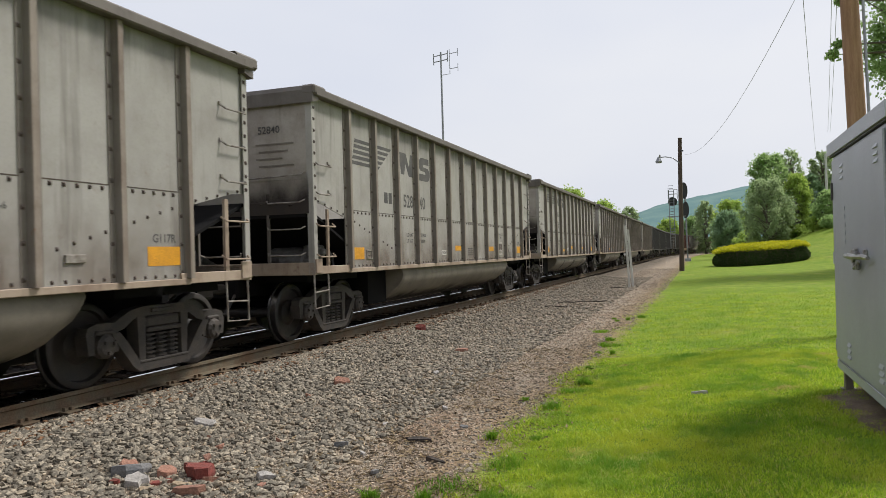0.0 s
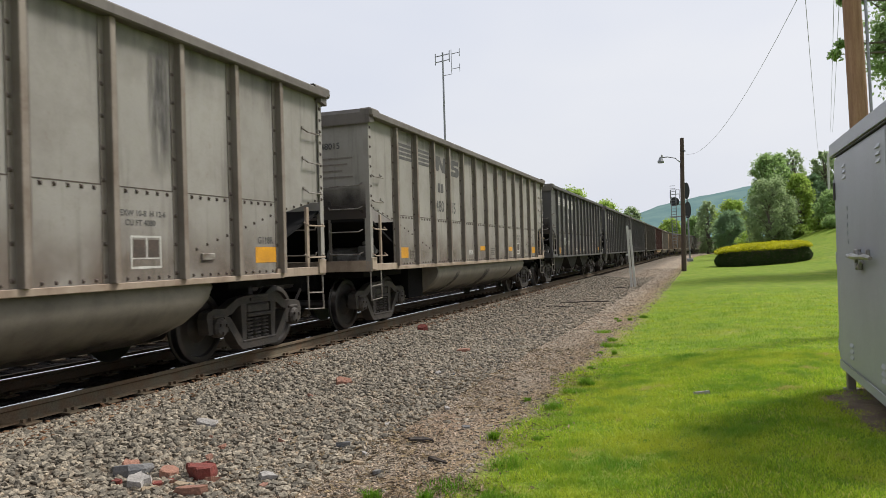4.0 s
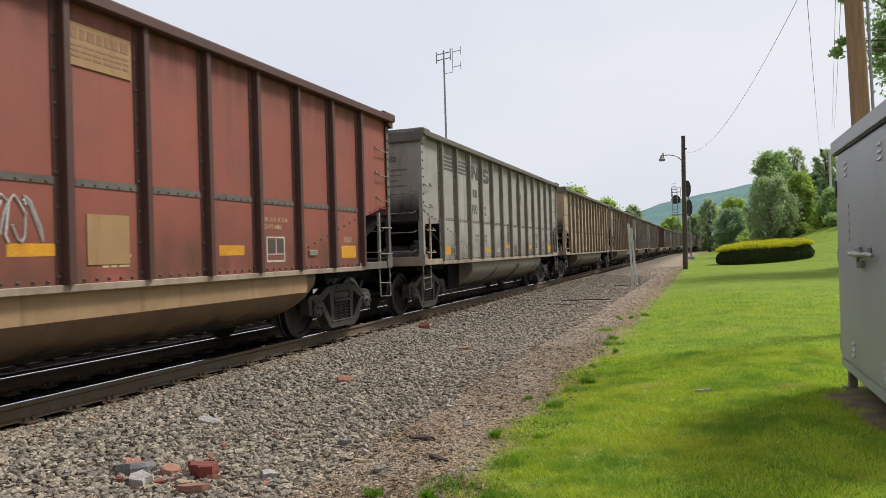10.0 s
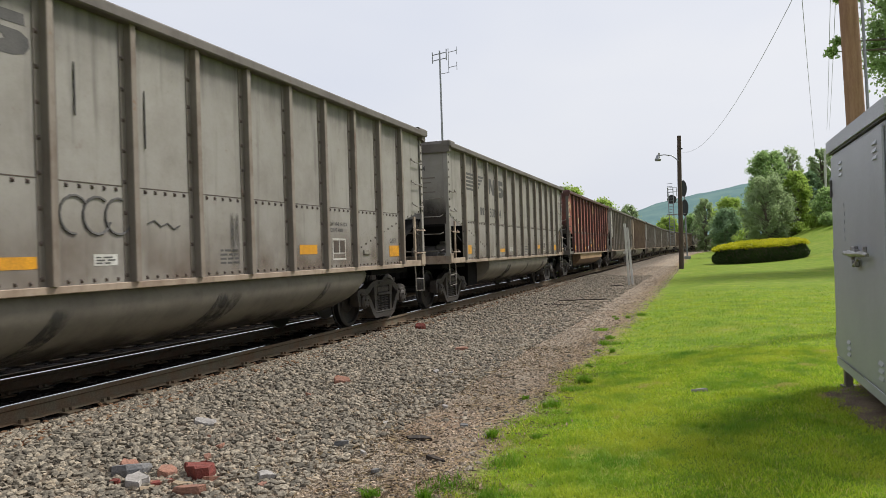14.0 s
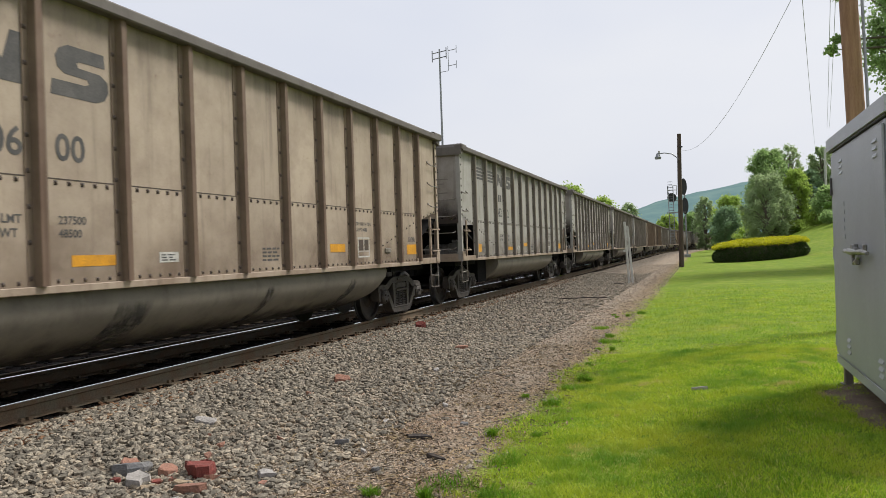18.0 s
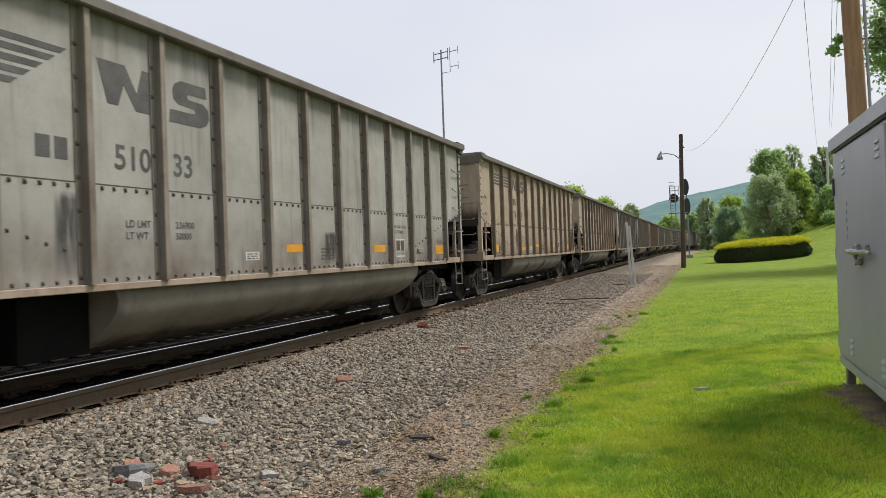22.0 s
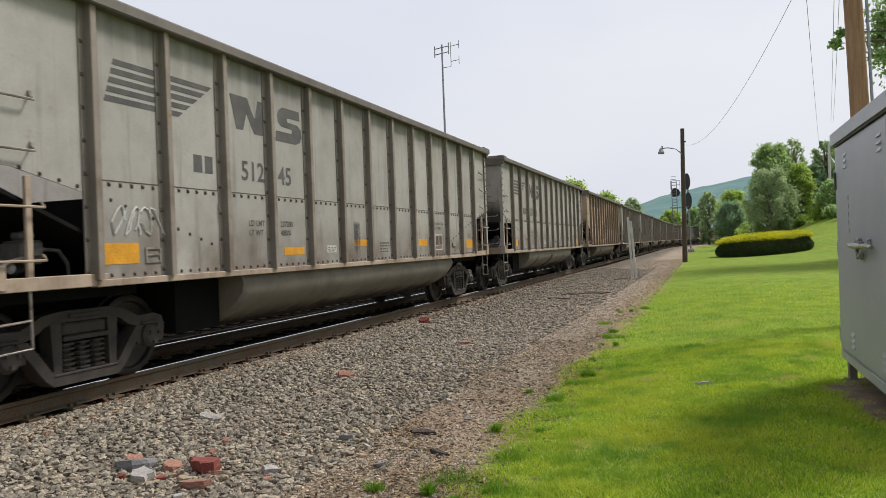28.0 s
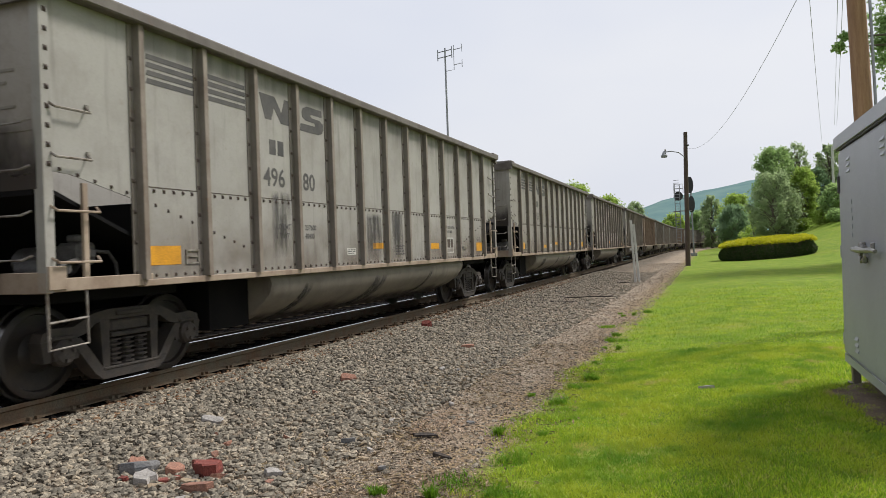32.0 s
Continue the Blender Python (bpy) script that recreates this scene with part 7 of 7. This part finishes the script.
def tree_to(label, x, y, top, width, leaves, size, mat, seed, low, clumps, name="tree", extra=()):
    """A tree on the ground at x, y whose crown reaches the height top."""
    z0 = ground_z(x, y)
    return tree(label, x, y, top - z0, width, leaves, size, LEAF[mat], seed, low, clumps, name, z0, 0.0, [(a - x, b - y, c - z0, r) for a, b, c, r in extra])


tree_to("tall leafy green tree at the lawn's far edge", 14.7, 95, 12.8, 6.0, 17000, 0.15, "mid", 1, 0.2, 40)
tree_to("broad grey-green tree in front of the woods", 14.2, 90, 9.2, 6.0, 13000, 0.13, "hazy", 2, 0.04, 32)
tree_to("fresh green tree beside the tall tree", 17.5, 93, 9.9, 3.9, 9000, 0.14, "light", 3, 0.05, 26)
tree_to("thin-crowned tall tree behind the lawn", 17.6, 99, 13.7, 3.4, 1700, 0.15, "hazy", 4, 0.55, 14)
tree_to("dark green tree on the lawn bank", 19.2, 95, 9.7, 3.6, 10000, 0.16, "dark", 5, 0.02, 28)
tree_to("green tree on the lawn bank", 20.9, 97, 12.8, 3.8, 5000, 0.15, "hazy", 6, 0.35, 20)
tree_to("low bushy tree on the lawn bank", 20.2, 88, 7.2, 3.8, 9000, 0.14, "mid", 18, 0.02, 24)
tree_to("round dark shrub tree near the curve", 11.1, 125, 7.2, 5.4, 12000, 0.18, "dark", 7, 0.02, 30)
tree_to("fresh green roadside tree near the curve", 12.3, 150, 10.6, 7.0, 11000, 0.22, "light", 8, 0.05, 30)
tree_to("blue-green tree near the curve", 8.0, 175, 12.3, 5.8, 8000, 0.22, "hazy", 9, 0.03, 26)
tree_to("bushy green tree closing the curve", 14.0, 172, 9.0, 9.0, 9000, 0.26, "mid", 10, 0.02, 28)
tree_to("yellow-green tree beyond the signal", -2.6, 236, 10.6, 10.0, 9000, 0.32, "light", 11, 0.02, 28)
tree_to("green tree beyond the curve", 4.6, 240, 11.2, 8.0, 8000, 0.32, "mid", 12, 0.02, 26)
tree_to("leafy yellow-green tree showing above the wagons", -9.8, 100, 10.3, 6.6, 9000, 0.17, "light", 13, 0.2, 30)
tree_to("leafy yellow-green tree showing above the wagons", -8.3, 122, 9.8, 6.4, 8000, 0.19, "light", 14, 0.2, 26)
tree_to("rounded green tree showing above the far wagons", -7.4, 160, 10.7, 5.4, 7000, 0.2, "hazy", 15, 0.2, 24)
tree_to("large leafy tree overhanging the lawn", 19.2, 45, 21.0, 9.0, 26000, 0.13, "mid", 16, 0.47, 46, extra=((13.65, 42, 11.0, 0.28), (13.9, 42, 11.5, 0.22), (14.0, 42, 13.7, 0.2)))
tree_to("young light green tree behind the utility pole", 18.5, 47.6, 10.3, 5.0, 9000, 0.11, "light", 17, 0.1, 26)
for i, (x, y, top, w) in enumerate(((18.9, 88, 4.3, 2.8), (19.8, 84, 4.2, 2.6), (17.3, 91, 3.5, 2.6), (20.6, 80, 4.3, 3.0), (13.5, 118, 3.4, 4.5), (16.0, 93, 3.2, 3.0))):
    tree_to("low green shrub on the grassy bank", x, y, top, w, 3500, 0.11, "mid" if i % 2 else "light", 40 + i, 0.02, 16, "shrub")

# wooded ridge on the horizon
# the blue of the distant haze is part of the ridge's colour
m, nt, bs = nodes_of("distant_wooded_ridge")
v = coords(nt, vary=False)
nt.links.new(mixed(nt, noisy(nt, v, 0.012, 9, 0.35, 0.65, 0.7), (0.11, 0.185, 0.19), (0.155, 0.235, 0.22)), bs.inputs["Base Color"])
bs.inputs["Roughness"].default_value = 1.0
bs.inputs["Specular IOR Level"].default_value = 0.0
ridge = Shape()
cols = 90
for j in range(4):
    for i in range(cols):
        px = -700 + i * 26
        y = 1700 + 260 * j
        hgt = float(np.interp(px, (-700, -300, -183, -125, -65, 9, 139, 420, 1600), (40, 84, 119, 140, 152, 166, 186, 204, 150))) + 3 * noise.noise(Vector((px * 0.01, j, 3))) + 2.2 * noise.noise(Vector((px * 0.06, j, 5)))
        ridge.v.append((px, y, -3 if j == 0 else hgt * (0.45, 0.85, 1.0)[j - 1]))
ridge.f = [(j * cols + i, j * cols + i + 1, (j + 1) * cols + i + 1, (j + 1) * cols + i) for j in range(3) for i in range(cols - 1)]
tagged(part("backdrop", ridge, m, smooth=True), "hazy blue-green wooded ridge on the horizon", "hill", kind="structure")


# ---------------------------------------------------------------- what moves
PITCH = 15.99
# seconds and metres by which the uneven roll lags behind the even one
SLIP = [(0, -0.22), (1, -0.01), (2, 0.07), (3, 0.0), (6, -0.47), (7, -0.28), (7.5, -0.22), (8, -0.20), (8.5, -0.12), (9, -0.19), (9.5, -0.22), (10, -0.23), (10.5, 0.0), (11, 0.10), (11.5, 0.06),
        (12, 0.19), (12.5, -0.40), (13, 0.08), (13.5, -0.26), (14, 0.10), (14.5, -0.15), (16.5, -0.07), (17, -0.36), (17.5, -0.58), (18, -0.45), (18.5, -0.69), (19, -0.32), (19.5, -0.27), (20, -0.16),
        (20.5, -0.14), (21, -0.21), (21.5, 0.09), (22, -0.27), (22.5, -0.04), (23, -0.12), (23.5, -0.09), (24, -0.15), (25, -0.16), (28, 0.0), (29, 0.02), (29.8, -0.13), (30, -0.27), (30.5, -0.32), (31, -0.23), (32, -0.5)]


def run_to(t):
    """Metres the train has rolled by t seconds."""
    return PITCH * t - 0.4658 * t + 0.00332 * t * t - float(np.interp(t, [a for a, _ in SLIP], [b for _, b in SLIP]))


def motions():
    step = 1.0 / FPS
    stops = sorted({float(t) for t in range(33)} | {a for a, _ in SLIP})
    for k, car in enumerate(WAGONS):
        start = 8.11 + k * PITCH - HALF
        walk(car, [(t, on_line(start - run_to(t))) for t in stops])
        # the wheels turn while the wagon rolls past
        times = [i * step for i in range(32 * FPS + 1) if -14 < start - run_to(i * step) < 40]
        if not times:
            continue
        for o in car.children_recursive:
            if o.name.split(".")[0] == "wheelset":
                base = o.matrix_basis.translation.copy()
                rows = [(t, Matrix.Translation(base) @ Matrix.Rotation((run_to(t) - run_to(times[0])) / WHEEL_R, 4, "X")) for t in times]
                if times[0] > 0:
                    rows.insert(0, (0.0, rows[0][1]))
                if times[-1] < 31.95:
                    rows.append((32.0, rows[-1][1]))
                walk(o, rows)


motions()
